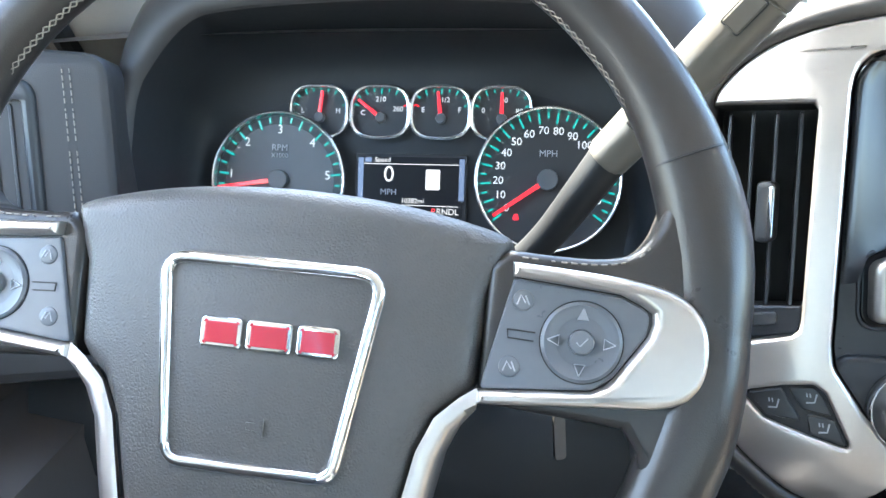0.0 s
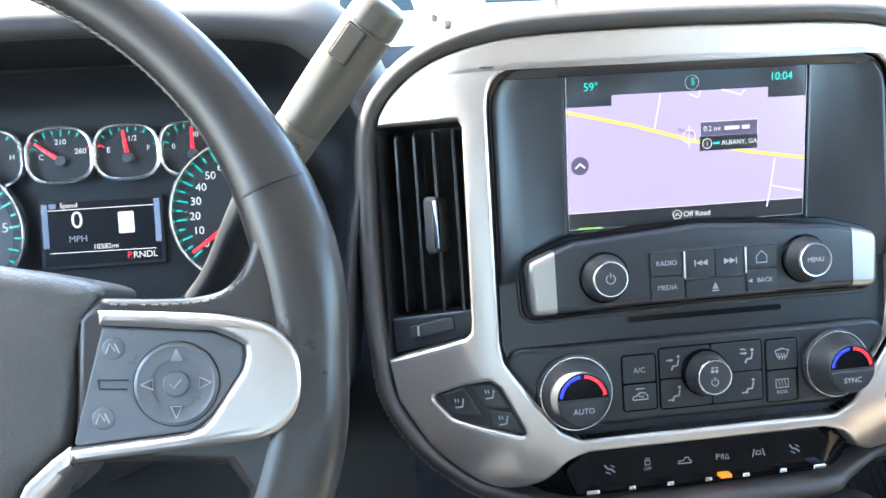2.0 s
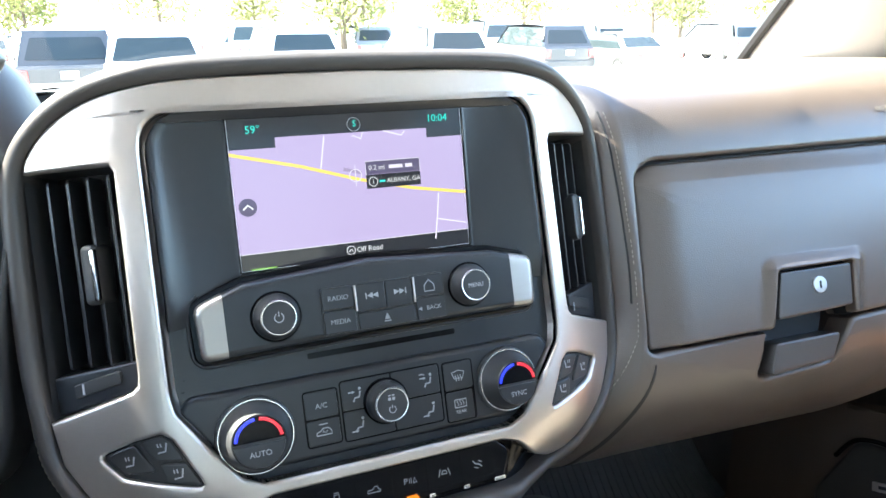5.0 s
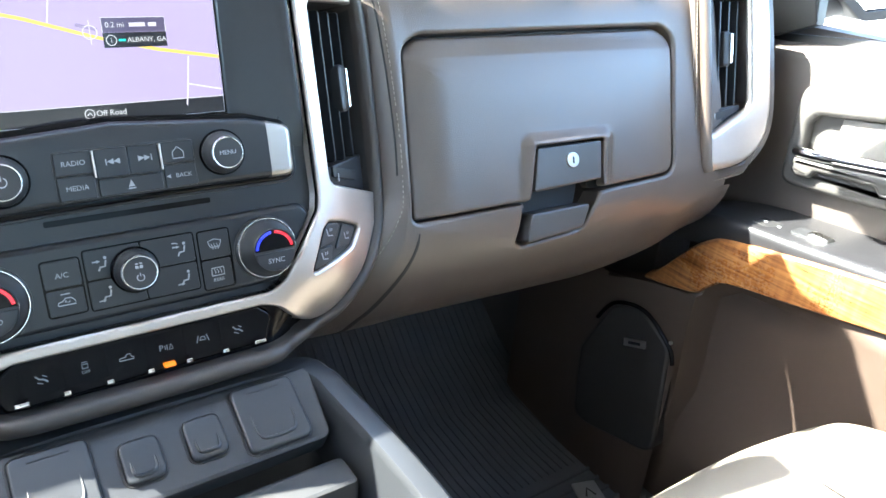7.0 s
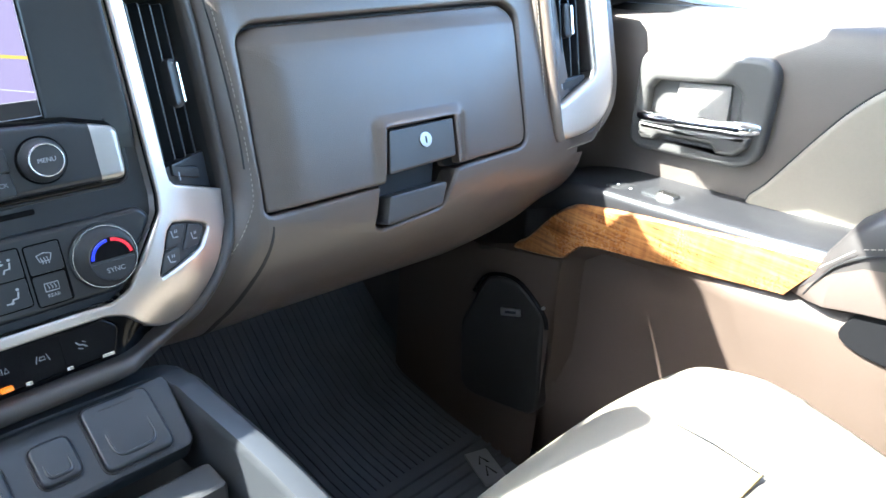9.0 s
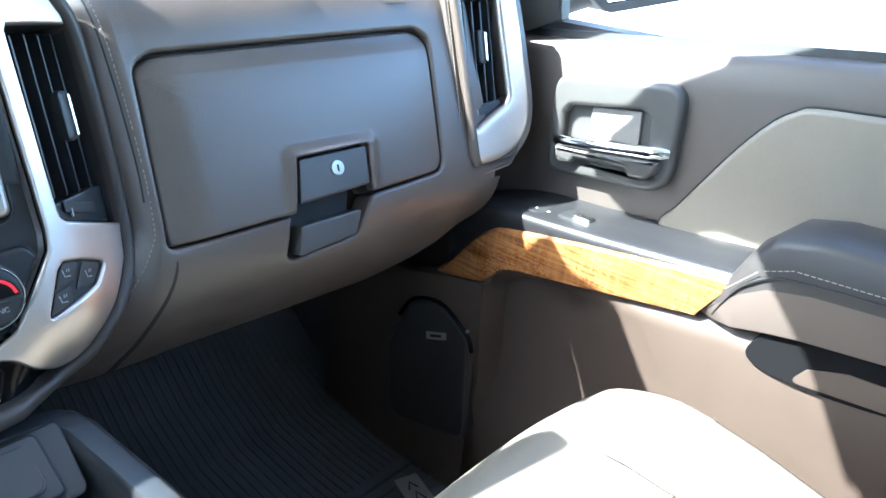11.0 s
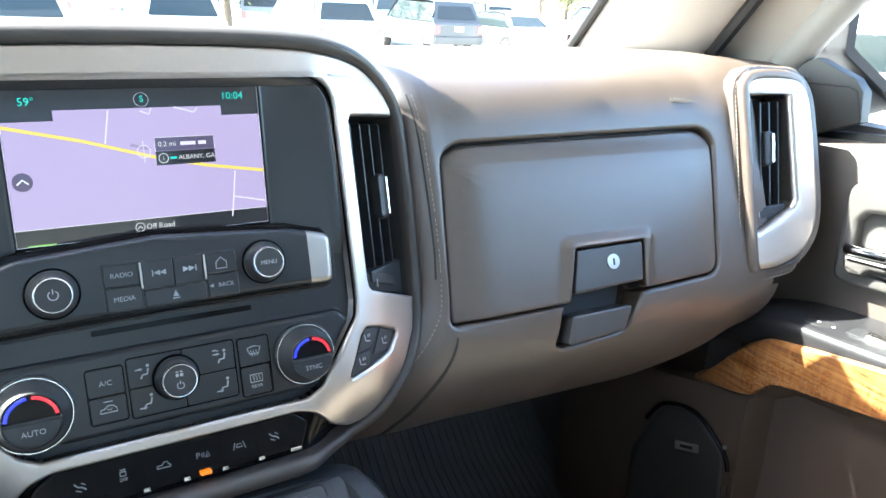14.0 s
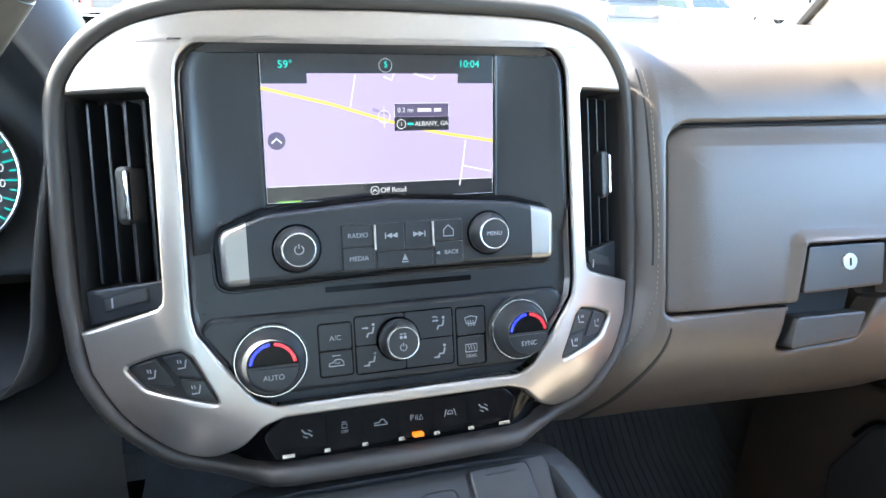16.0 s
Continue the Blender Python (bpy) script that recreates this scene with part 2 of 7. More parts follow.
def weigh_normals(me, least, shape):
    """Normals that the larger faces lead, so that flat fronts stay flat up to their rounded edges."""
    flat = shape.flat if shape.flat and len(shape.flat) == len(me.vertices) else None
    if flat:
        crosses = []
        for p in me.polygons:
            c = [flat[i] for i in p.vertices]
            crosses.append(sum(((c[i] - c[0]).cross(c[i + 1] - c[0]) for i in range(1, len(c) - 1)), Vector((0, 0, 0))))
        areas = [c.length / 2 for c in crosses]
        normals = [c.normalized() for c in crosses]
    else:
        normals = [Vector(p.normal) for p in me.polygons]
        areas = [p.area for p in me.polygons]
    round_vertex = [[] for _ in me.vertices]
    for p in me.polygons:
        for i in p.vertices:
            round_vertex[i].append(p.index)
    out, known = [], {}
    for p in me.polygons:
        own = normals[p.index]
        for i in p.vertices:
            n = Vector((0, 0, 0))
            for j in round_vertex[i]:
                if areas[p.index] < 1e-11 or normals[j].dot(own) > least:
                    n += normals[j] * (areas[j] + 1e-12)
            n = n.normalized() if n.length > 0 else own
            if flat:
                key = (i, round(n.x, 4), round(n.y, 4), round(n.z, 4))
                if key not in known:
                    known[key] = bend(shape.fn, flat[i], n) or Vector(p.normal)
                n = known[key]
            out.append(n)
    me.normals_split_custom_set(out)


def mesh_of(name, shape, mat, sharp=38):
    me = bpy.data.meshes.new(name)
    me.from_pydata([tuple(p) for p in shape.v], [], shape.f)
    me.validate()
    bm = bmesh.new()
    bm.from_mesh(me)
    bmesh.ops.recalc_face_normals(bm, faces=bm.faces)
    bm.to_mesh(me)
    bm.free()
    me.polygons.foreach_set("use_smooth", [True] * len(me.polygons))
    me.set_sharp_from_angle(angle=radians(sharp))
    weigh_normals(me, math.cos(radians(sharp)), shape)
    me.materials.append(mat)
    return me


def hang(ob, parent):
    ob.parent = parent
    top = parent.parent or parent
    if top is not parent:
        ob.matrix_parent_inverse = Matrix.Identity(4)
    else:
        ob.matrix_parent_inverse = Matrix.Translation(-parent.location)
    return ob


def part(name, shape, mat, parent, label="", sharp=38):
    """One mesh under a thing, or under a part of one."""
    ob = hang(new(name, mesh_of(name, shape, mat, sharp)), parent)
    return tagged(ob, label)


def rounded(pts, radius, n=5):
    """A closed outline with its corners rounded; radius: one for all or one a corner."""
    out, k = [], len(pts)
    for i, p in enumerate(pts):
        r = radius[i] if isinstance(radius, (list, tuple)) else radius
        p, a, b = Vector(p), Vector(pts[i - 1]), Vector(pts[(i + 1) % k])
        da, db = a - p, b - p
        if r <= 0:
            out.append(p)
            continue
        half = da.angle(db) / 2
        cut = min(r / max(math.tan(half), 1e-3), da.length * 0.49, db.length * 0.49)
        s, e = p + da.normalized() * cut, p + db.normalized() * cut
        for j in range(n + 1):
            w = j / n
            out.append(s * (1 - w) ** 2 + p * 2 * w * (1 - w) + e * w ** 2)
    return out


def rect(u0, u1, v0, v1):
    return [(u0, v0), (u1, v0), (u1, v1), (u0, v1)]


def area2(o):
    return sum(o[i - 1][0] * o[i][1] - o[i][0] * o[i - 1][1] for i in range(len(o)))


def inset(o, d):
    out, k = [], len(o)
    for i in range(k):
        a, p, b = Vector(o[i - 1][:2]), Vector(o[i][:2]), Vector(o[(i + 1) % k][:2])
        e1, e2 = p - a, b - p
        if e1.length < 1e-7:
            e1 = e2
        if e2.length < 1e-7:
            e2 = e1
        n1, n2 = Vector((-e1.y, e1.x)).normalized(), Vector((-e2.y, e2.x)).normalized()
        m = n1 + n2
        if m.length < 1e-5:
            m = n1
        m.normalize()
        out.append(p + m * d / max(0.5, m.dot(n1)))
    return out


def plate(outer, z0, z1, bevel=0.001, holes=(), cuts=(), steps=2, square=False):
    """A plate of that outline from z0 to z1, its front edges rounded, with openings through it."""
    from mathutils.geometry import tessellate_polygon
    loops = []
    for i, o in enumerate([outer, *holes]):
        o = [Vector(p[:2]) for p in o]
        if (area2(o) > 0) != (i == 0):
            o.reverse()
        loops.append(o)
    v, f, front, back = [], [], [], []
    for o in loops:
        rings = [[(p.x, p.y, z0) for p in o]]
        for s in range(steps + 1):
            a = s / steps * math.pi / 2
            if square and not v:
                rings.append([(p.x, p.y, z1 - (steps - s) * 1e-5) for p in o])
                continue
            rings.append([(p.x, p.y, z1 - bevel + bevel * math.sin(a)) for p in inset(o, bevel * (1 - math.cos(a)))])
        k, base = len(o), len(v)
        for r in rings:
            v += r
        for j in range(len(rings) - 1):
            for i in range(k):
                q, w = base + j * k, (i + 1) % k
                f.append((q + i, q + w, q + k + w, q + k + i))
        back += [base + i for i in range(k)]
        front += [base + (len(rings) - 1) * k + i for i in range(k)]
    flat = tessellate_polygon([[Vector((p.x, p.y, 0)) for p in o] for o in loops])
    f += [tuple(front[i] for i in t) for t in flat]
    f += [tuple(back[i] for i in reversed(t)) for t in flat]
    s = Shape(v, f)
    return slice_at(s, cuts) if cuts else s


def slice_at(s, cuts):
    bm = bmesh.new()
    vs = [bm.verts.new(p) for p in s.v]
    for x in s.f:
        try:
            bm.faces.new([vs[i] for i in x])
        except ValueError:
            pass
    for axis, at in cuts:
        n = Vector((axis == "x", axis == "y", axis == "z"))
        bmesh.ops.bisect_plane(bm, geom=bm.verts[:] + bm.edges[:] + bm.faces[:], plane_co=n * at, plane_no=n, dist=1e-6)
    bmesh.ops.remove_doubles(bm, verts=bm.verts[:], dist=1e-7)
    bm.verts.index_update()
    out = Shape([p.co.copy() for p in bm.verts], [tuple(q.index for q in x.verts) for x in bm.faces])
    bm.free()
    return out


def box(x0, x1, y0, y1, z0, z1, r=0.002, bevel=0.001):
    return plate(rounded(rect(x0, x1, y0, y1), r, 3), z0, z1, bevel)


def loft(rows, closed=False, caps=False):
    """Rows of points of one length, joined row to row; closed: each row is a ring."""
    v, k, f = [p for r in rows for p in r], len(rows[0]), []
    for j in range(len(rows) - 1):
        for i in range(k if closed else k - 1):
            w = (i + 1) % k
            f.append((j * k + i, j * k + w, (j + 1) * k + w, (j + 1) * k + i))
    if caps:
        f += [tuple(reversed(range(k))), tuple(range((len(rows) - 1) * k, len(rows) * k))]
    return Shape(v, f)


def lathe(profile, n=40, arc=1.0):
    """Rings of (radius, height) about z."""
    return loft([[(r * math.cos(2 * math.pi * arc * i / n), r * math.sin(2 * math.pi * arc * i / n), z) for i in range(n + (arc < 1))] for r, z in profile], closed=arc == 1.0)


def disc(r, z0, z1, bevel=0.0008, n=36):
    return lathe([(0.00001, z0), (r, z0), (r, z1 - bevel), (r - bevel * 0.3, z1 - bevel * 0.3), (r - bevel, z1), (0.00001, z1)], n)


def sweep(path, radius, n=10, closed=False, flat=1.0):
    """A tube along a path; radius: one or one a point; flat: its height by its width."""
    path = [Vector(p) for p in path]
    rows, k, up = [], len(path), None
    for i, p in enumerate(path):
        a = path[i - 1] if (i or closed) else p
        b = path[(i + 1) % k] if (i < k - 1 or closed) else p
        t = (b - a).normalized()
        if up is None:
            up = t.orthogonal().normalized()
        up = (up - t * up.dot(t)).normalized()
        side = t.cross(up)
        r = radius[i] if isinstance(radius, (list, tuple)) else radius
        rows.append([p + (side * math.cos(2 * math.pi * j / n) + up * math.sin(2 * math.pi * j / n) * flat) * r for j in range(n)])
    if closed:
        rows.append(rows[0])
    return loft(rows, True, not closed)


def ribbon(pts, w, z0, z1):
    """A flat stroke of that width along (u, v) points."""
    pts = [Vector(p[:2]) for p in pts]
    left, right = [], []
    for i, p in enumerate(pts):
        t = (pts[min(i + 1, len(pts) - 1)] - pts[max(i - 1, 0)]).normalized()
        n = Vector((-t.y, t.x)) * w / 2
        left.append(p + n)
        right.append(p - n)
    return plate(left + right[::-1], z0, z1, min(w * 0.1, 0.0002), steps=1)


def spline(pts, n=8, closed=False):
    """A smooth line through points."""
    pts, out, k = [Vector(p) for p in pts], [], len(pts)
    for i in range(k if closed else k - 1):
        g = lambda j: pts[j % k] if closed else pts[max(0, min(k - 1, j))]
        a, b, c, d = g(i - 1), g(i), g(i + 1), g(i + 2)
        for j in range(n):
            t = j / n
            out.append(0.5 * (2 * b + (c - a) * t + (2 * a - 5 * b + 4 * c - d) * t * t + (3 * b - a - 3 * c + d) * t ** 3))
    if not closed:
        out.append(pts[-1])
    return out


def plane_frame(at, lean, turn=0):
    """A frame with x across, y up a face that leans back by that many degrees, z out of it towards the cabin."""
    return pose(*at, 90 - lean, 0, 0) if not turn else pose(*at, 0, 0, turn) @ pose(0, 0, 0, 90 - lean, 0, 0)


TEXTS = []


def lettering(name, text, size, m, mat, parent, label="", depth=0.0002, align="CENTER"):
    """Raised letters; x of m along the line, z out of the face."""
    cu = bpy.data.curves.new(name, "FONT")
    cu.body, cu.size, cu.extrude, cu.align_x, cu.align_y = text, size, depth, align, "CENTER"
    cu.resolution_u = 3
    ob = new(name, cu)
    TEXTS.append((ob, name, m, mat, parent, label))


def settle_texts():
    bpy.context.view_layer.update()
    deps = bpy.context.evaluated_depsgraph_get()
    made = [(bpy.data.meshes.new_from_object(ob.evaluated_get(deps)), ob, *rest) for ob, *rest in TEXTS]
    for me, ob, name, m, mat, parent, label in made:
        cu = ob.data
        bpy.data.objects.remove(ob)
        bpy.data.curves.remove(cu)
        me.transform(m)
        me.materials.clear()
        me.materials.append(mat)
        tagged(hang(new(name, me), parent), label)


# ---- dashboard ----
STACK = plane_frame((0, -0.024, 1.25), 17.4)
WRAP, KNEE = radians(31), 0.150


def stack(p):
    """From the flat layout of the centre stack, whose flanks turn away, to the world."""
    s, a = (1 if p.x > 0 else -1), abs(p.x)
    soft = 0.030
    e = a - KNEE
    e = 0 if e < -soft else (e if e > soft else (e + soft) ** 2 / (4 * soft))
    u, n = a - e * (1 - math.cos(WRAP)), -e * math.sin(WRAP)
    k = math.sin(WRAP) if e > 0 else 0
    w = max(0.0, min(1.0, (a - 0.088) / 0.052))
    under = 7.5 * max(0.0, -0.090 - p.y) ** 2 * w * w * (3 - 2 * w)     # the lower corners roll under
    return STACK @ Vector((s * (u + k * p.z * 0.9), p.y, n + p.z - under))


WRAPCUTS = [("x", s * x) for s in (-1, 1) for x in (0.088, 0.094, 0.100, 0.105, 0.110, 0.115, 0.121, 0.127, 0.133, 0.139, 0.145, 0.151, 0.157, 0.163, 0.169, 0.175, 0.182, 0.19, 0.2, 0.21)] + [("y", y) for y in (-0.086, -0.092, -0.100, -0.108, -0.116, -0.124, -0.132, -0.055, -0.02, 0.03, 0.08, 0.118, 0.128, 0.138, 0.1475, 0.154, 0.161)]

dash = thing("dashboard", (0, 0.15, 1.2), "taupe brown soft dashboard with a rolled upper edge", "dashboard")


def dash_profile(x, top=1.394):
    """The line of the dash from the windscreen down and under, at x."""
    a = abs(x)
    y = -0.070 * max(0.0, a - 0.26) + 0.001
    z = top - 0.10 * max(0, a - 0.55) ** 1.5
    w = max(0.0, min(1.0, (x - 0.585) / 0.07))
    z += 0.012 * w * w * (3 - 2 * w)
    k = 1 - 0.30 * max(0.0, min(1.0, (x - 0.50) / 0.25)) ** 1.5
    e = 2.2 * max(0.0, x - 0.67)
    low = [(-0.0412, 0.242), (-0.0420, 0.257), (-0.0395, 0.275), (-0.0330, 0.295), (-0.0220, 0.316), (-0.0060, 0.336), (0.016, 0.356), (0.047, 0.374), (0.09, 0.389), (0.16, 0.400), (0.30, 0.406)]
    return [(y + 0.66, z - 0.040), (y + 0.45, z - 0.020), (y + 0.26, z - 0.006), (y + 0.17, z - 0.001), (y + 0.115, z), (y + 0.085, z - 0.004), (y + 0.062, z - 0.013),
            (y + 0.048, z - 0.024), (y + 0.0375, z - 0.037), (y + 0.0300, z - 0.050), (y + 0.0245, z - 0.063), (y + 0.0198, z - 0.076), (y - 0.0145, z - 0.165), (y - 0.036, z - 0.222)] + [(y + e * (q - 0.22) * 8 + p + (1 - k) * 0.06 * (q - 0.24) / 0.1, z - 0.222 - (q - 0.222) * k) for p, q in low]


def spline_yz(pts, first, last):
    return [(p.x, p.y) for p in spline([(y, z, 0) for y, z in pts[first:last]], 4)]


def dash_rows(xs, top=1.394, first=0, last=99):
    return [[(x, y, z) for y, z in spline_yz(dash_profile(x, top), first, last)] for x in xs]


LINES = {}


def shell_line(x):
    """The dash line at x by its run from the windscreen down."""
    k = round(x, 3)
    if k not in LINES:
        pts = spline_yz(dash_profile(k), 0, 99)
        run = np.concatenate([[0], np.cumsum([math.dist(a, b) for a, b in zip(pts, pts[1:])])])
        LINES[k] = run, [p[0] for p in pts], [p[1] for p in pts]
    return LINES[k]


def shell_run(x, z):
    """The run at which the face passes that height."""
    run, ys, zs = shell_line(x)
    j = next(i for i, q in enumerate(zs) if i > 16 and q < z)
    w = (zs[j - 1] - z) / (zs[j - 1] - zs[j])
    return float(run[j - 1] * (1 - w) + run[j] * w)


def shell(x, s, out=0.0):
    """A point of the passenger's dash, its near edge drawn in behind the padded stack."""
    run, ys, zs = shell_line(x)
    y, z = float(np.interp(s, run, ys)), float(np.interp(s, run, zs))
    y1, z1 = float(np.interp(s + 0.004, run, ys)), float(np.interp(s + 0.004, run, zs))
    d = max(1e-6, math.hypot(y1 - y, z1 - z))
    y, z = y + out * (z1 - z) / d, z - out * (y1 - y) / d
    f = max(0.0, (0.246 - x) / 0.031)
    back = 0.046 * f ** 2
    return (x - 0.115 * f * max(0, min(1, (1.185 - z) / 0.12)), y + back * max(0.4, min(1, (z - 1.0) / 0.06)), z)


part("outer_end", loft([[shell(x, t) for t in np.linspace(shell_run(x, 1.158 - 0.75 * max(0.0, x - 0.672)), 1.25, 26)] for x in (0.652, 0.67, 0.685, 0.70, 0.715, 0.73, 0.745)]), DASH, dash)
part("outer_top", loft(dash_rows([0.60, 0.66, 0.72, 0.78, 0.84], 1.3925, 0, 7)), DASH, dash)
# Hidden slab added to stop sun leaking behind the dash into the footwell.
part("leak_stop", box(-0.85, 0.85, 0.22, 0.82, 1.290, 1.322, 0.004, 0.003), MATTE, dash)
part("driver_top", loft(dash_rows([-0.76, -0.72, -0.68, -0.62, -0.5, -0.4, -0.3, -0.22], 1.392, 0, 5)), DASH, dash)
part("knee_panel", loft([[(x, y, z) for y, z in ((0.20, 1.150), (0.07, 1.145), (0.035, 1.135), (0.010, 1.115), (-0.002, 1.08), (0.0, 1.04), (0.02, 1.00), (0.12, 0.97))] for x in (-0.74, -0.62, -0.5, -0.35, -0.24, -0.2)]), MATTE, dash, "dark knee panel under the steering column")
part("underside", loft([[(x, 0.06, 1.045), (x, 0.30, 1.03), (x, 0.62, 1.05)] for x in (-0.24, -0.1, 0.0, 0.1, 0.24)]), MATTE, dash)

# Glove box: its door, the lower lid, the latch in its scoop and the lock.
GLOVE = plane_frame((0.42, -0.022, 1.235), 20.7, -4.0)
glove = thing("glove_box", (0.42, -0.03, 1.17), "closed taupe glove box door with a lockable black latch", "glove box")
door_line = rounded([(-0.173, -0.066), (-0.0478, -0.0635), (-0.0375, -0.0110), (0.0515, -0.0100), (0.0478, -0.0600), (0.063, -0.0610), (0.158, -0.0565), (0.170, 0.090), (0.1540, 0.1010), (-0.150, 0.0965), (-0.166, 0.088)],
                    [0.006, 0.004, 0.005, 0.005, 0.004, 0.004, 0.018, 0.026, 0.026, 0.026, 0.024])


def ease(w):
    w = max(0.0, min(1.0, w))
    return w * w * (3 - 2 * w)


def on_shell(p, out=None):
    """From the glove box's layout to the face of the dash."""
    q = GLOVE @ Vector((p[0], p[1], 0))
    return Vector(shell(q.x, shell_run(q.x, q.z), p[2] if out is None else out))


def swell(p):
    """The door's crown, sunk under the dash's lip above and beside, with a soft hood over the latch."""
    u, v = p.x, p.y
    crown = 0.0030 * (1 - (u / 0.17) ** 2) * (1 - ((v - 0.018) / 0.085) ** 2)
    sunk = 0.0065 * ease((v - 0.070) / 0.030) + 0.0065 * ease((-0.135 - u) / 0.035) + 0.002 * ease((u - 0.13) / 0.03)
    off = math.hypot(max(0.0, abs(u - 0.0055 - 0.13 * (v + 0.03)) - 0.0470), max(0.0, v + 0.0105))
    hood = 0.0062 * ease(1 - off / 0.015) * ease((v + 0.066) / 0.02 + 0.6)
    return on_shell((u, v, p.z + crown - sunk + hood))


GCUTS = [("x", x) for x in np.arange(-0.165, 0.17, 0.0125)] + [("y", y) for y in np.arange(-0.06, 0.1, 0.0125)] + [("x", x) for x in np.concatenate([np.arange(-0.068, -0.034, 0.003), np.arange(0.046, 0.076, 0.003)])] + [("y", y) for y in np.arange(-0.012, 0.009, 0.003)]
part("gap", plate(inset(door_line, -0.0026), -0.026, -0.0175, 0.0003, cuts=GCUTS[:26]).map(on_shell), MATTE, glove, "dark shut line")
lid = part("upper_lid", plate(door_line, -0.012, 0.0012, 0.0030, cuts=GCUTS, steps=3).map(swell), DASH, glove, "", 50)
frame_hole = inset(rounded([(-0.173, -0.066), (-0.0478, -0.0635), (-0.0570, -0.1075), (-0.0490, -0.1115), (0.0235, -0.1040), (0.0385, -0.0790), (0.0478, -0.0630), (0.063, -0.0610), (0.158, -0.0565), (0.170, 0.090), (0.1540, 0.1010), (-0.150, 0.0965), (-0.166, 0.088)],
                           [0.006, 0.004, 0.008, 0.006, 0.008, 0.006, 0.006, 0.004, 0.018, 0.026, 0.026, 0.026, 0.024]), -0.0026)


def in_shell(p):
    """From the glove box's layout to place across and run down the dash."""
    q = GLOVE @ Vector((p[0], p[1], 0))
    return Vector((q.x, shell_run(q.x, q.z)))


shell_cuts = [("x", x) for x in np.concatenate([np.arange(0.219, 0.27, 0.004), np.arange(0.28, 0.66, 0.02)])] + [("y", y) for y in np.concatenate([np.arange(0.10, 0.50, 0.05), np.arange(0.51, 0.66, 0.0075), np.arange(0.67, 0.86, 0.02), np.arange(0.865, 1.10, 0.0125), np.arange(1.12, 1.26, 0.03)])]
part("passenger_shell", plate(rect(0.215, 0.66, 0.0, 1.26), -0.026, 0.0, 0.0042, [[in_shell(p) for p in frame_hole]], shell_cuts, 4, True).map(lambda p: Vector(shell(p.x, p.y, p.z))), DASH, dash, "", 50)
part("side_seam", ribbon([(p.x, p.y) for p in spline([(0.2470, 0.846, 0), (0.2425, 0.872, 0), (0.2385, 0.905, 0), (0.2365, 0.950, 0), (0.2360, 1.000, 0), (0.2360, 1.080, 0)], 5)], 0.0013, -0.001, 0.0005).map(lambda p: Vector(shell(p.x, p.y, p.z))), MATTE, glove)
seam_at = [(0.2375, 1.368), (0.2400, 1.313), (0.2400, 1.250), (0.2385, 1.217), (0.2360, 1.189), (0.2325, 1.164), (0.2290, 1.138)]
stitched_edge = [(p.x, p.y) for p in spline([(x, shell_run(x, z), 0) for x, z in seam_at], 6)]
part("surround_seam", ribbon([(x - 0.0036, t) for x, t in stitched_edge[:20]], 0.0009, -0.001, 0.0010).map(lambda p: Vector(shell(p.x, p.y, p.z))), MATTE, dash, "dark sewn seam")
SEAM_STITCHES = [shell(x, t, 0.0005) for x, t in stitched_edge]
part("scoop", plate(inset(rounded([(-0.060, -0.110), (-0.040, -0.012), (0.0535, -0.011), (0.0315, -0.076), (0.014, -0.106)], 0.006), -0.001), -0.034, -0.0235, 0.001).by(GLOVE), MATTE, glove, "dark finger scoop")
latch = part("latch", plate(rounded([(-0.0430, -0.0560), (-0.0345, -0.0135), (0.0485, -0.0125), (0.0450, -0.0520)], 0.003), -0.006, 0.0082, 0.002).by(GLOVE), LATCH, glove, "dark taupe plastic latch paddle")
part("lock", disc(0.0078, 0.007, 0.0099, 0.0008, 28).by(GLOVE @ pose(0.0075, -0.0290, 0)), LOCK, latch, "round steel key lock")
part("keyway", plate(rounded(rect(-0.0011, 0.0011, -0.0036, 0.0036), 0.0006), 0.0097, 0.0103, 0.0001).by(GLOVE @ pose(0.0075, -0.0290, 0)), MATTE, latch)
part("lower_grip", plate(rounded([(-0.0530, -0.1060), (-0.0430, -0.0775), (0.0335, -0.0760), (0.0205, -0.1000)], 0.004), -0.022, 0.0018, 0.002).by(GLOVE), LATCH, glove, "dark grip below the latch")
lettering("airbag_mark", "AIRBAG", 0.0095, pose(0.556, 0.0182, 1.3595, 47, 0, -4), EMBOSS, dash, "embossed lettering")

# Outer vent pod at the passenger's end of the dash.
POD = plane_frame((0.67, -0.035, 1.28), 17, -14)
pod_outer = [Vector((p.x, p.y)) for p in spline([(-0.024, -0.1085, 0), (0.004, -0.1045, 0), (0.030, -0.0930, 0), (0.049, -0.0700, 0), (0.0555, -0.040, 0), (0.0535, 0.005, 0), (0.0495, 0.055, 0), (0.0445, 0.088, 0), (0.0320, 0.1060, 0), (0.008, 0.1125, 0), (-0.030, 0.1120, 0), (-0.0445, 0.1030, 0)], 4)] + [Vector((-0.0475, 0.092)), Vector((-0.0370, -0.094)), Vector((-0.0325, -0.1045))]
pod_hole = rounded([(-0.0310, -0.066), (0.018, -0.038), (0.0225, -0.030), (0.0145, 0.0905), (-0.0425, 0.0885)], [0.003, 0.006, 0.004, 0.004, 0.003])
pod_pad_line = rounded([(-0.040, -0.128), (0.030, -0.116), (0.062, -0.050), (0.052, 0.09), (0.038, 0.124), (-0.032, 0.126), (-0.058, 0.106), (-0.053, -0.07)], [0.02, 0.02, 0.02, 0.02, 0.025, 0.03, 0.025, 0.02])


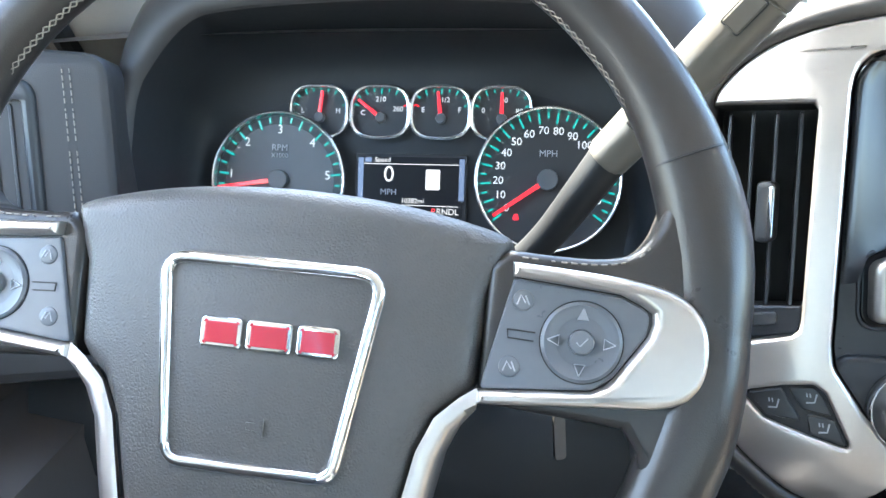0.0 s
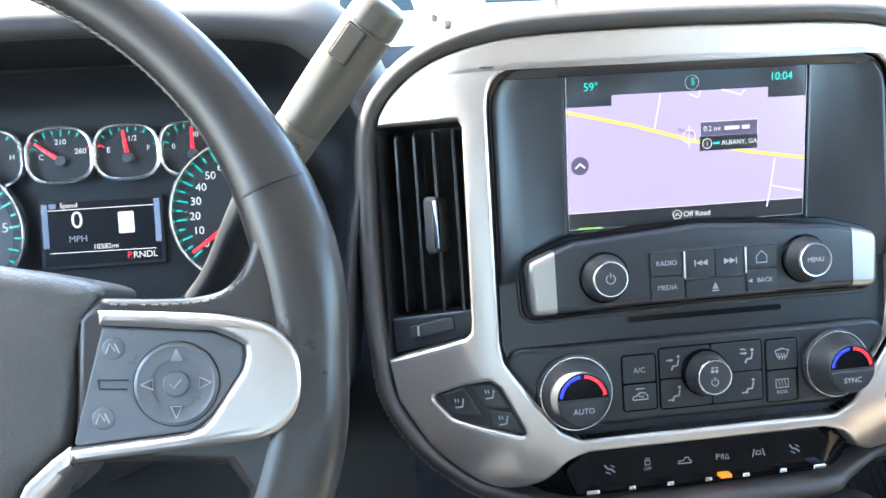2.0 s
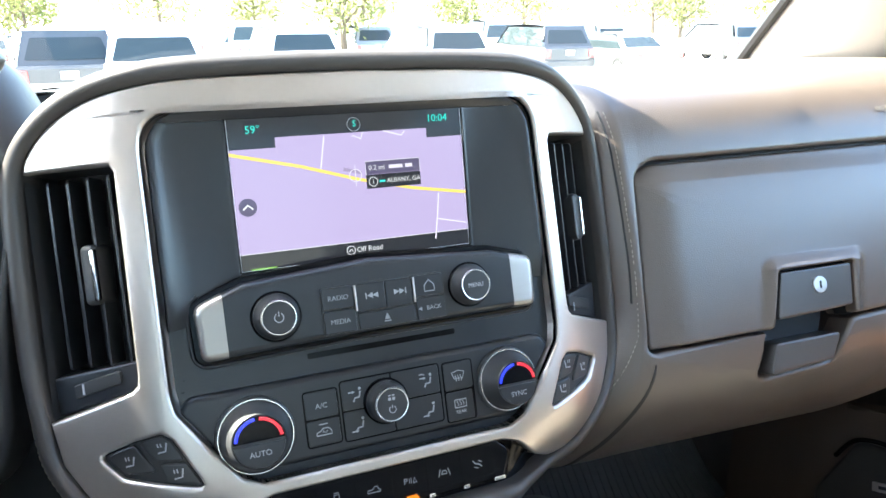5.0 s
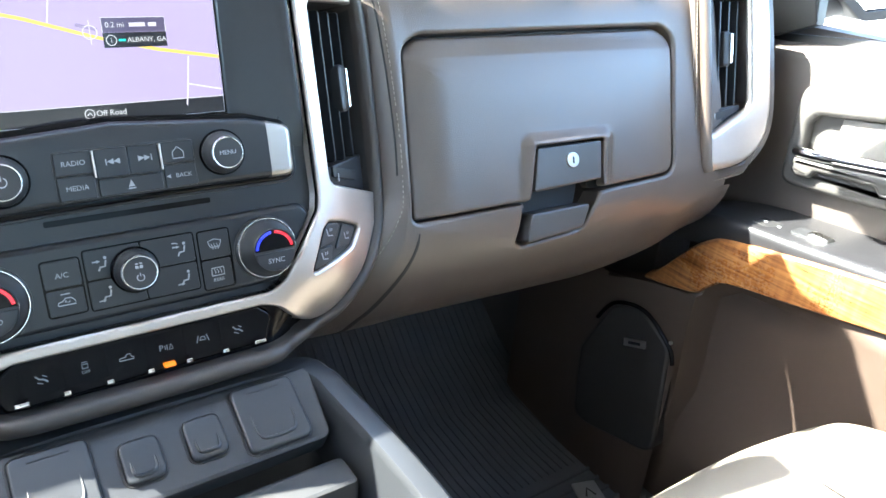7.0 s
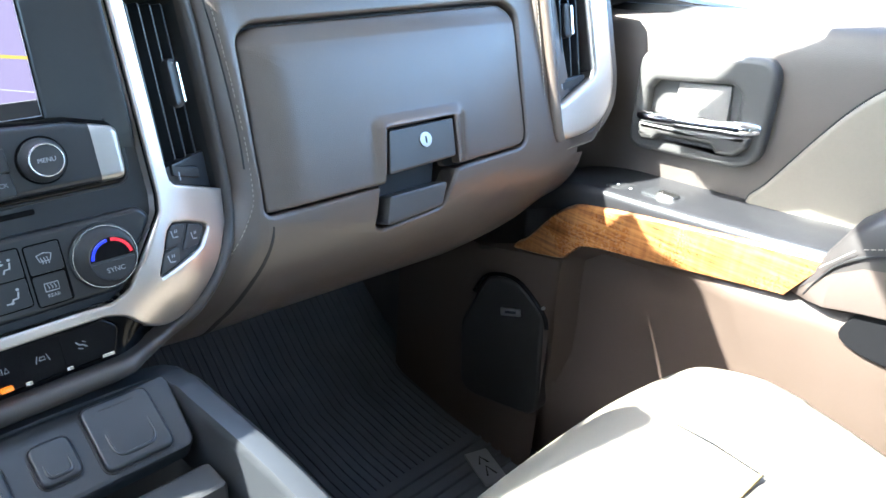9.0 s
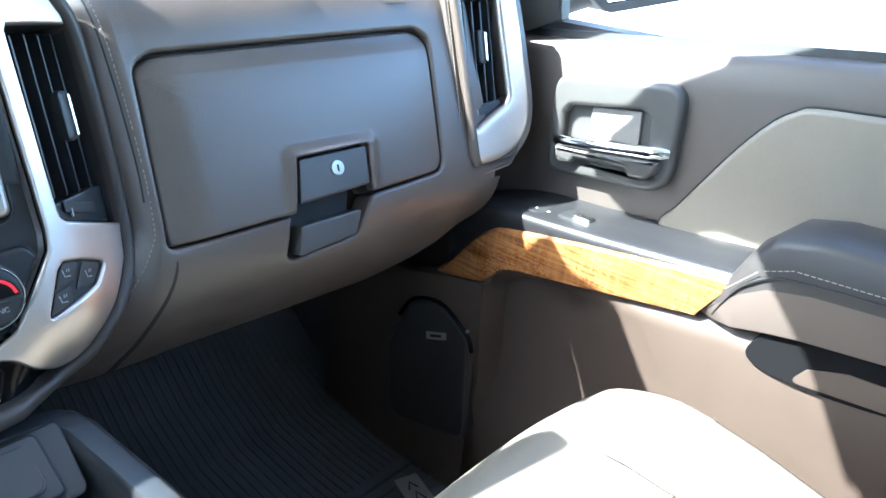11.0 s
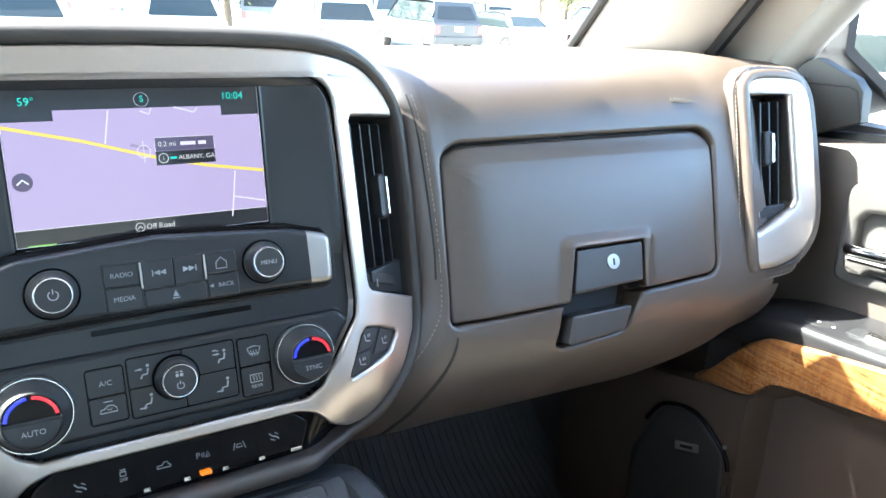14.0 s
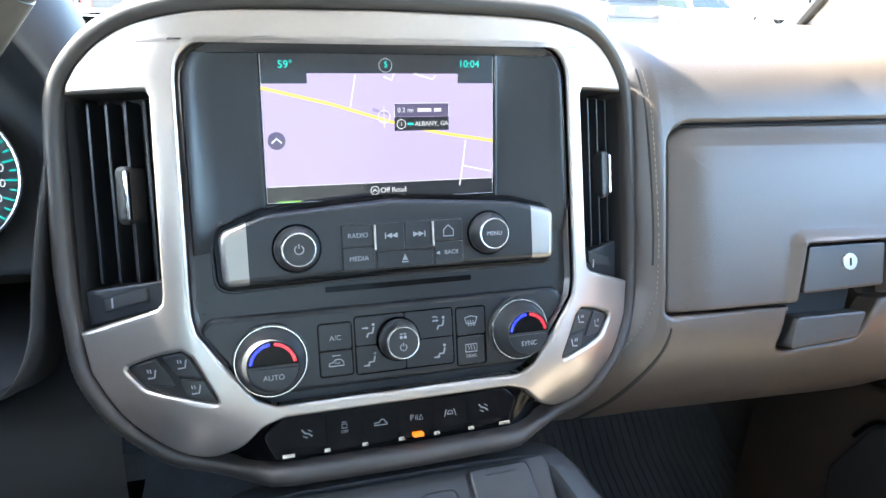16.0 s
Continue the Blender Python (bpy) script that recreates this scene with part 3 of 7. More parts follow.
def air_vent(host, m, hole, u0, u1, v0, v1, slant, tab_u, tab_v, back=-0.034, count=4):
    """Slats, tab and slider of a vent in an opening."""
    part("vent_well", plate(inset(hole, -0.003), back - 0.004, back, 0.001).map(m), MATTE, host, "dark vent well")
    w = loft([[(*p, back) for p in hole], [(*p, 0.001) for p in hole]], True)
    part("vent_wall", w.map(m), BLACK, host)
    for i in range(count):
        u = u0 + (u1 - u0) * (i + 0.62) / (count + 0.25)
        part("slat", plate(rounded(rect(-0.012, 0.012, v0, v1), 0.003, 3), -0.0011, 0.0011, 0.0009).by(pose(u, 0, back * 0.52, 0, -80, 0)).map(m), FIN, host)
    tab = part("vent_tab", box(tab_u - 0.006, tab_u + 0.006, tab_v - 0.020, tab_v + 0.020, back * 0.6, -0.001, 0.005, 0.003).map(m), BLACK, host, "ribbed black vent tab")
    part("tab_trim", box(tab_u + 0.0022, tab_u + 0.0062, tab_v - 0.017, tab_v + 0.017, -0.002, 0.0012, 0.0018, 0.001).map(m), CHROME, tab, "chrome strip")
    bottom = rounded([(u0, v0 - 0.028 + slant[0]), (u1, v0 - 0.028 + slant[1]), (u1 + 0.001, v0 + 0.003), (u0 - 0.001, v0 - 0.004)], 0.002, 3)
    part("vent_sill", plate(bottom, back * 0.7, -0.0035, 0.002).map(m), CHAR, host)
    mu, mv = (u0 + u1) / 2, v0 - 0.0155 + (slant[0] + slant[1]) / 2
    slope = (slant[1] - slant[0]) / (u1 - u0)
    sl = part("vent_slider", plate(rounded([(mu - 0.017, mv - 0.0045 - 0.017 * slope), (mu + 0.017, mv - 0.0045 + 0.017 * slope), (mu + 0.017, mv + 0.0045 + 0.017 * slope), (mu - 0.017, mv + 0.0045 - 0.017 * slope)], 0.002), -0.006, -0.0022, 0.0008).map(m), BLACK, host)
    part("slider_mark", plate(rect(mu - 0.011, mu - 0.0095, mv - 0.0055, mv + 0.0015), -0.003, -0.0019, 0.0001).map(m), WHITEMARK, sl)


def pod_map(p):
    return POD @ p


pod = thing("outer_air_vent", (0.67, -0.03, 1.18), "satin silver framed air vent in a stitched pad by the door", "air vent")
part("vent_bezel", plate(pod_outer, -0.03, 0.008, 0.007, [pod_hole], steps=4).map(pod_map), SILVER, pod, "satin silver bezel")
part("pad_lip", sweep(spline([(-0.0318, -0.1075, 0.0035), (-0.0350, -0.0960, 0.0042), (-0.0378, -0.050, 0.0045), (-0.0405, 0.0, 0.0045), (-0.0435, 0.050, 0.0045), (-0.0462, 0.090, 0.0045), (-0.0440, 0.1030, 0.0042), (-0.0300, 0.1110, 0.0038), (0.0050, 0.1120, 0.0030), (0.0300, 0.1065, 0.0010), (0.0420, 0.0930, -0.0030)], 3), 0.0065, 12).map(pod_map), DASH, pod, "taupe padded lip round the vent", 70)
part("vent_pad", plate(pod_pad_line, -0.07, 0.001, 0.010, [inset(pod_outer, 0.001)], steps=4).map(pod_map), DASH, pod)
air_vent(pod, pod_map, pod_hole, -0.036, 0.0165, -0.036, 0.084, (-0.0, 0.014), -0.006, 0.030)


def stitches(points, gap, length, r, name, host, m=None):
    """Pale thread in short runs along a line."""
    pts = [Vector(p) for p in points]
    s, run = Shape(), 0.0
    for a, b in zip(pts, pts[1:]):
        d, at = (b - a).length, 0.0
        while run < d:
            at = run
            q, e = a.lerp(b, at / d), a.lerp(b, min(1, (at + length) / d))
            if (e - q).length > length * 0.3:
                s += sweep([q, e], r, 5)
            run += gap
        run -= d
    return part(name, s if m is None else s.map(m), THREAD, host, "pale top-stitching")


stitches(SEAM_STITCHES, 0.0046, 0.0031, 0.00045, "stitching", dash)
stitches([(p.x, p.y, 0.0016) for p in inset(pod_pad_line, 0.004)], 0.0052, 0.0036, 0.00055, "stitching", pod, pod_map)

# ---- centre stack ----
cs = thing("centre_stack", (0, -0.03, 1.09), "centre stack with satin silver bezel, screen and climate controls", "centre stack")
half = [(0.0, 0.1690), (0.10, 0.1672), (0.142, 0.1625), (0.172, 0.1560), (0.193, 0.1470), (0.209, 0.1350), (0.2185, 0.1230), (0.2240, 0.1060)]
low = [(0.2235, -0.046), (0.218, -0.074), (0.197, -0.103), (0.174, -0.122), (0.150, -0.137), (0.131, -0.1400), (0.1135, -0.131), (0.100, -0.1185), (0.085, -0.1135)]
vent_in = [(0.2225, 0.1160), (0.160, 0.1145), (0.1575, 0.1100), (0.1590, -0.0200), (0.1640, -0.0300), (0.2235, -0.0455)]


def flip(pts):
    return [(-u, v) for u, v in reversed(pts)]


right_edge = [(p.x, p.y) for p in spline([(u, v, 0) for u, v in half[:-1]], 4)] + [(0.2200, 0.1160)] + vent_in[1:4] + [(0.1600, -0.0262), (0.1640, -0.0300)] + [vent_in[5]] + [(p.x, p.y) for p in spline([(u, v, 0) for u, v in low[1:]], 3)]
silver_line = [Vector(p) for p in right_edge + flip(right_edge)[:-1]]
inner_line = rounded([(0.094, -0.1045), (0.1080, -0.0975), (0.1425, -0.0475), (0.1445, -0.034), (0.1430, 0.1465), (-0.1395, 0.1465), (-0.1405, -0.034), (-0.1385, -0.0475), (-0.1045, -0.0975), (-0.091, -0.1045)],
                     [0.01, 0.01, 0.01, 0.006, 0.026, 0.026, 0.006, 0.01, 0.01, 0.01])
seat_left = rounded([(-0.193, -0.0700), (-0.169, -0.0620), (-0.152, -0.0590), (-0.1455, -0.0640), (-0.1287, -0.0990), (-0.178, -0.0850)], [0.004, 0.004, 0.004, 0.003, 0.003, 0.006], 3)
seat_right = [(-p.x, p.y) for p in seat_left]
seat_left = [Vector((-0.193 + (p.x + 0.193) * 1.07, p.y)) for p in seat_left]
part("bezel", plate(silver_line, -0.012, 0.006, 0.0026, [inner_line, seat_left, seat_right], WRAPCUTS, 4).map(stack, True), SILVER, cs, "satin silver bezel")

# The soft surround: a rounded roll that frames the bezel and runs back into the dash.
roll = [Vector(p) for p in half] + [Vector((0.2265, 0.07)), Vector((0.2275, 0.0))] + [Vector(p) for p in low[:5]] + [Vector((0.110, -0.1480)), Vector((0.05, -0.1500)), Vector((0, -0.1505))]
roll = roll + [Vector((-p.x, p.y)) for p in reversed(roll[1:-1])]
roll = [Vector((p.x, p.y)) for p in spline([(*p, 0) for p in roll], 4, True)]
prof = [(-0.001, -0.014), (0.000, 0.004), (0.0025, 0.0085), (0.0065, 0.0100), (0.011, 0.0085), (0.0150, 0.003), (0.0172, -0.006), (0.0182, -0.020), (0.020, -0.05), (0.022, -0.10)]
rows = []
for d, n in prof:
    ring = inset(roll, d) if area2(roll) < 0 else inset(roll, -d)
    rows.append([(p.x, p.y, n) for p in ring])
part("surround", loft(rows, True).map(stack, True), PAD, cs, "dark cocoa padded surround", 60)
seam = inset(roll, 0.0150) if area2(roll) < 0 else inset(roll, -0.0150)
stitches([stack(Vector((p.x, p.y, 0.0036))) for p in seam if p.x < -0.15 and p.y < -0.04], 0.0048, 0.0033, 0.0005, "stitching", cs)

part("face_panel", plate(inset(inner_line, -0.001), -0.030, -0.0060, 0.001, [[(-0.1377, 0.0045), (-0.0870, 0.0105), (-0.0865, 0.0345), (0.0865, 0.0345), (0.0870, 0.0105), (0.1412, 0.0045), (0.1412, 0.1440), (-0.1377, 0.1440)]]).by(STACK), CHAR, cs, "charcoal face panel")
part("face_rim", loft([[(p.x, p.y, -0.014) for p in inner_line], [(p.x, p.y, 0.0035) for p in inner_line]], True).by(STACK), GLOSS, cs)
for side, edge in (("left", -1), ("right", 1)):
    part("seat_button_pad", plate(inset(seat_left if edge < 0 else [Vector(p) for p in reversed(seat_right)], 0.0008), -0.014, 0.0022, 0.001, cuts=WRAPCUTS).map(stack, True), MATTE, cs, "black seat heating buttons")

# Seat buttons: three keys a side, with a seat drawn on each.
for s in (-1, 1):
    for k, ks in enumerate(([(-0.189, -0.0700), (-0.170, -0.0638), (-0.157, -0.0838), (-0.177, -0.0830)], [(-0.167, -0.0630), (-0.152, -0.0607), (-0.1475, -0.0650), (-0.1400, -0.0790), (-0.1570, -0.0765)], [(-0.1555, -0.0785), (-0.1395, -0.0805), (-0.1312, -0.0975), (-0.1520, -0.0915)])):
        line = rounded([(-s * u if s > 0 else -0.193 + (u + 0.193) * 1.07, v) for u, v in ks], 0.0022, 3)
        b = part("seat_button", plate(line, -0.002, 0.0036, 0.0012, cuts=WRAPCUTS).map(stack, True), BLACK, cs)
        c = sum(line, Vector((0, 0))) / len(line)
        icon = ribbon([(c.x - s * 0.003, c.y + 0.0035), (c.x - s * 0.002, c.y - 0.002), (c.x + s * 0.003, c.y - 0.0026)], 0.0011, 0.0035, 0.0039)
        icon += ribbon([(c.x + s * 0.0005, c.y + 0.001), (c.x + s * 0.001, c.y + 0.0035)], 0.0008, 0.0035, 0.0039) + ribbon([(c.x + s * 0.0025, c.y + 0.001), (c.x + s * 0.003, c.y + 0.0035)], 0.0008, 0.0035, 0.0039)
        part("seat_symbol", icon.map(stack, True), WHITEMARK, b)

# Side air vents of the stack.
for s in (-1, 1):
    hole = [Vector((s * u, v)) for u, v in vent_in]
    if s < 0:
        hole.reverse()
    hole = [Vector(p) for p in rounded(hole, 0.003, 3)]
    air_vent(cs, stack, hole, 0.1605 if s > 0 else -0.2225, 0.2225 if s > 0 else -0.1605, -0.014, 0.111, (0.012, -0.002) if s > 0 else (-0.002, 0.012), s * 0.186 if s < 0 else 0.205, 0.047)

# Screen with a road map.
SCREEN = plane_frame((0, 0.0003, 1.2805), 11.4)
sw, sh = 0.0862, 0.1040
screen = part("screen", plate(rounded(rect(-sw - 0.0015, sw + 0.0015, -0.001, sh + 0.001), 0.001, 2), -0.012, 0.0, 0.0004).by(SCREEN), GLOSS, cs, "lit navigation screen")


def recess_edge(side, v):
    """Half width of the recess of the screen at height v, less its rounded upper corners."""
    wide = 0.1418 if side > 0 else 0.1383
    return wide if v < 0.1205 else wide - 0.0260 + math.sqrt(max(0.0, 0.0260 ** 2 - (v - 0.1205) ** 2))


out_of = STACK.to_3x3() @ Vector((0, 0, 1))
CHEEKTOP = 0.1390
for s in (-1, 1):
    ends = [(STACK @ Vector((s * 0.086, 0.010, -0.0063)), STACK @ Vector((s * recess_edge(s, 0.004), 0.004, -0.0040)))]
    for v in (-0.012, 0.01, 0.03, 0.05, 0.07, 0.084, 0.092, 0.098, sh):
        q = 0.0335 + v * (CHEEKTOP - 0.0335) / sh
        ends.append((SCREEN @ Vector((s * (sw + 0.001), v, 0.0004)), STACK @ Vector((s * recess_edge(s, q), q, 0.0006))))
    rows = [[p.lerp(q, w) + out_of * rise for w, rise in ((0, 0.0008), (0.02, 0.0010), (0.05, -0.0003), (0.3, -0.0009), (0.6, -0.0012), (0.78, -0.0006), (0.87, 0.0008), (0.93, 0.0017), (0.97, 0.0014), (0.99, 0.0004), (1, -0.0030))] for p, q in ends]
    part("screen_cheek", loft(rows), CHAR, cs, "", 60)
brow = []
for u in [-recess_edge(-1, CHEEKTOP) + 0.0002, *(-recess_edge(-1, v) for v in (0.1410, 0.1428, 0.1442, 0.1452)), *np.linspace(-0.1085, 0.112, 13), *(recess_edge(1, v) for v in (0.1452, 0.1442, 0.1428, 0.1410)), recess_edge(1, CHEEKTOP) - 0.0002]:
    side = 1 if u > 0 else -1
    wide = (0.1418 if side > 0 else 0.1383) - 0.026
    upper = STACK @ Vector((u, 0.1205 + math.sqrt(0.026 ** 2 - max(0.0, abs(u) - wide) ** 2) - 0.0006, 0.0026))
    past = (abs(u) - sw) / (recess_edge(side, CHEEKTOP) - sw)
    lower = SCREEN @ Vector((max(-sw, min(sw, u)), sh + 0.0004, 0.0008))
    if past > 0:
        lower = lower.lerp(STACK @ Vector((side * recess_edge(side, CHEEKTOP), CHEEKTOP, 0.0008)), past)
    brow.append([upper.lerp(lower, w) + out_of * rise for w, rise in ((0, -0.0016), (0.06, 0.0), (0.2, 0.0006), (0.6, 0.0002), (1, 0))])
part("screen_brow", loft(brow), CHAR, cs, "", 60)


def on_screen(name, line, z, mat, z0=0.0):
    return part(name, plate(line, z0, z, 0.00005, steps=1).by(SCREEN), mat, screen)


on_screen("status_bar", rect(-sw, sw, 0, sh), 0.0004, SCREENBLACK)
on_screen("map_field", [(-sw, 0.0118), (sw, 0.0118), (sw, sh - 0.0205), (sw - 0.0285, sh - 0.0205), (sw - 0.0285, sh - 0.0135), (-sw + 0.0320, sh - 0.0135), (-sw + 0.0320, sh - 0.0205), (-sw, sh - 0.0205)], 0.0008, MAPBASE)


def stroke(name, pts, w, z, mat):
    part(name, ribbon(pts, w, z - 0.0004, z).by(SCREEN), mat, screen)


def at(fx, fy):
    """A place on the screen by its share of the width and, downwards, of the height."""
    return (-sw + 2 * sw * fx, sh * (1 - fy))


stroke("map_road", [at(0, 0.225), at(0.28, 0.335), at(0.52, 0.455), at(0.75, 0.545), at(1, 0.612)], 0.0023, 0.0011, MAPROAD)
for line in ([at(0.385, 0.14), at(0.36, 0.36)], [at(0.505, 0.15), at(0.54, 0.175), at(0.55, 0.13)], [at(0.64, 0.13), at(0.72, 0.17), at(0.735, 0.14)], [at(0.87, 0.60), at(0.855, 0.78), at(0.84, 0.93)], [at(0.855, 0.785), at(1.0, 0.84)]):
    stroke("map_lane", line, 0.0010, 0.00105, MAPLINE)
ring = [at(0.503 + 0.026 * math.cos(a), 0.425 + 0.043 * math.sin(a)) for a in np.linspace(0, 2 * math.pi, 24)]
stroke("map_cursor", ring, 0.0006, 0.0013, MAPLINE)
stroke("map_cursor", [at(0.503, 0.35), at(0.503, 0.50)], 0.0005, 0.0013, MAPLINE)
on_screen("info_box", [at(0.548, 0.335), at(0.790, 0.335), at(0.790, 0.427), at(0.548, 0.427)], 0.0016, SCREENBOX)
on_screen("info_box", [at(0.548, 0.429), at(0.790, 0.429), at(0.790, 0.525), at(0.548, 0.525)], 0.0016, SCREENBLACK)
stroke("info_frame", [at(0.548, 0.429), at(0.548, 0.335), at(0.790, 0.335), at(0.790, 0.429)], 0.0004, 0.0018, SCREENWHITE)
stroke("name_bar", [at(0.650, 0.382), at(0.712, 0.382)], 0.0026, 0.0019, MAPLINE)
stroke("name_bar", [at(0.724, 0.382), at(0.756, 0.382)], 0.0026, 0.0019, MAPLINE)
stroke("arrow", [at(0.604, 0.478), at(0.630, 0.478)], 0.0015, 0.0019, SCREENTEAL)
stroke("sign_ring", [at(0.577 + 0.019 * math.cos(a), 0.478 + 0.032 * math.sin(a)) for a in np.linspace(0, 2 * math.pi, 20)], 0.0005, 0.0019, SCREENWHITE)
part("home_key", disc(0.0062, 0.0005, 0.0013, 0.0002, 24).by(SCREEN @ pose(*at(0.052, 0.575), 0)), SCREENBOX, screen)
stroke("chevron", [at(0.032, 0.59), at(0.052, 0.56), at(0.072, 0.59)], 0.0012, 0.0018, SCREENWHITE)
stroke("compass", [at(0.515 + 0.028 * math.cos(a), 0.075 + 0.046 * math.sin(a)) for a in np.linspace(0, 2 * math.pi, 24)], 0.0004, 0.0008, GREYMARK)
stroke("bar_green", [at(0.04, 0.992), at(0.14, 0.992)], 0.0014, 0.0009, SCREENGREEN)
stroke("bar_line", [at(0.0, 0.885), at(1.0, 0.885)], 0.0004, 0.0011, SCREENWHITE)
stroke("scroll_mark", [at(0.446, 0.95), at(0.455, 0.932), at(0.464, 0.95)], 0.0006, 0.0009, SCREENWHITE)
stroke("screen_edge", [at(0.002, 0.005), at(0.002, 0.996), at(0.998, 0.996), at(0.998, 0.005)], 0.0005, 0.0010, GREYMARK)
stroke("name_bar", [at(0.455, 0.375), at(0.530, 0.410)], 0.0022, 0.0010, MAPNAME)
stroke("scroll_ring", [at(0.455 + 0.018 * math.cos(a), 0.94 + 0.030 * math.sin(a)) for a in np.linspace(0, 2 * math.pi, 20)], 0.0005, 0.0008, SCREENWHITE)
for words, size, place, mat in (("59°", 0.0075, at(0.10, 0.075), SCREENTEAL), ("10:04", 0.0075, at(0.885, 0.065), SCREENTEAL), ("S", 0.0064, at(0.515, 0.072), SCREENTEAL), ("0.2 mi", 0.0050, at(0.596, 0.382), SCREENWHITE), ("ALBANY, GA", 0.0046, at(0.712, 0.478), SCREENWHITE), ("Off Road", 0.0054, at(0.535, 0.94), SCREENWHITE), ("i", 0.0048, at(0.577, 0.478), SCREENWHITE)):
    lettering("screen_text", words, size, SCREEN @ pose(*place, 0.0020), mat, screen, depth=0.00005)

# Radio bar: a bowed fascia with silver ends, two knobs and the keys between them.
bar_line = rounded([(-0.1195, -0.0180), (0.0, -0.0150), (0.1265, -0.0158), (0.1275, 0.0215), (0.095, 0.0300), (0.0, 0.0362), (-0.09, 0.0300), (-0.1210, 0.0180)], [0.006, 0.0, 0.006, 0.008, 0.01, 0.03, 0.01, 0.008])
part("bar_recess", plate(inset(bar_line, -0.0040), -0.010, -0.0042, 0.0015).by(STACK), GLOSS, cs)
lip_line = [(p.x, p.y, -0.0062) for p in inset(bar_line, -0.0052)]
first = next(i for i, p in enumerate(lip_line) if p[1] < 0.0300 and lip_line[i - 1][1] >= 0.0300)
lip_line = [p for p in lip_line[first:] + lip_line[:first] if p[1] < 0.0300]
part("bar_lip", sweep(lip_line, 0.0015, 8).by(STACK), CHAR, cs, "raised lip round the radio", 70)
bar = part("radio_bar", plate(bar_line, -0.010, 0.0080, 0.0050, cuts=[("x", -0.104), ("x", 0.112)], steps=4).by(STACK), CHAR, cs, "charcoal radio fascia")
for keep in ((-1, -0.1030), (1, 0.1080)):
    cap = plate(inset(bar_line, -0.0004), -0.008, 0.0084, 0.0050, cuts=[("x", keep[1])], steps=5)
    cap.f = [x for x in cap.f if (sum(cap.v[i].x for i in x) / len(x) - keep[1]) * keep[0] > 0]
    seen = {i: j for j, i in enumerate(sorted({i for x in cap.f for i in x}))}
    cap = Shape([cap.v[i] for i in seen], [tuple(seen[i] for i in x) for x in cap.f])
    part("end_cap", cap.by(STACK), SATIN, bar, "satin silver end cap")


def knob(host, u, v, r, h, name, slim=0.71, frame_m=None):
    """A knob that narrows from a ribbed foot to a ringed face."""
    m = (frame_m or STACK) @ pose(u, v, 0)
    top = r * slim
    part("knob_collar", lathe([(r * 1.10, -0.006), (r * 1.10, 0.0086), (r * 1.07, 0.0092), (r * 1.03, 0.0090), (r * 1.01, 0.0078)], 44).by(m), GLOSS, host)
    k = part(name, lathe([(r, 0.006), (r * 0.995, 0.0105), (r * 0.97, 0.0118), (r * 0.93, 0.0126), (r * 0.5 + top * 0.5, 0.0155), (top * 1.11, h - 0.0022), (top * 1.06, h - 0.0006), (top * 0.93, h - 0.0002), (0.00001, h - 0.0005)], 44).by(m), BLACK, host, "ribbed black rotary knob")
    ribs = Shape()
    for i in range(48):
        a = 2 * math.pi * i / 48
        ribs += box(-0.0004, 0.0004, -0.0004, 0.0004, 0.0085, 0.0112, 0.0001, 0.0002).by(pose(r * 0.985 * math.cos(a), r * 0.985 * math.sin(a), 0, 0, 0, math.degrees(a)))
    part("knob_ribs", ribs.by(m), BLACK, k)
    part("knob_ring", lathe([(top * 1.085, h - 0.0014), (top * 1.07, h - 0.0003), (top * 1.03, h + 0.0004), (top * 0.97, h + 0.0003), (top * 0.945, h - 0.0004)], 44).by(m), RING, k, "bright ring")
    return k, m @ pose(0, 0, h)


kn, km = knob(cs, -0.0700, 0.0052, 0.0156, 0.0215, "power_knob")
part("power_symbol", ribbon([(0.0030 * math.sin(a), 0.0030 * math.cos(a)) for a in np.linspace(0.5, 2 * math.pi - 0.5, 18)], 0.0007, -0.0008, -0.0003).by(km) + ribbon([(0, 0.0008), (0, 0.0042)], 0.0007, -0.0008, -0.0003).by(km), WHITEMARK, kn)
kn, km = knob(cs, 0.0722, 0.0072, 0.0152, 0.0215, "menu_knob")
lettering("knob_text", "MENU", 0.0044, km @ pose(0, 0, -0.0004), WHITEMARK, kn)
part("key_frame", plate(rounded(rect(-0.0395, 0.0520, -0.0140, 0.0200), 0.003), 0.004, 0.0084, 0.0003).by(STACK), BLACK, bar)
for u0, u1, v0, v1, words, size in ((-0.0385, -0.0158, 0.0038, 0.0190, "RADIO", 0.0048), (-0.0385, -0.0158, -0.0130, 0.0030, "MEDIA", 0.0048), (-0.0140, 0.0068, -0.0005, 0.0190, "", 0), (0.0072, 0.0275, -0.0005, 0.0190, "", 0), (-0.0140, 0.0275, -0.0130, -0.0013, "", 0), (0.0295, 0.0512, 0.0038, 0.0190, "", 0), (0.0295, 0.0512, -0.0130, 0.0030, "BACK", 0.0044)):
    b = part("radio_key", plate(rounded(rect(u0, u1, v0, v1), 0.0012, 3), 0.006, 0.0100, 0.0008).by(STACK), CHAR, bar)
    c = Vector(((u0 + u1) / 2, (v0 + v1) / 2))
    if words:
        lettering("key_text", words, size, STACK @ pose(c.x + (0.0018 if words == "BACK" else 0), c.y, 0.0101), WHITEMARK, b, depth=0.0001)


def tri(u, v, s, d, z):
    """A small triangle pointing along d degrees."""
    return plate([(u + s * math.cos(radians(d + a)), v + s * math.sin(radians(d + a))) for a in (0, 130, 230)], z - 0.0003, z, 0.00005, steps=1)


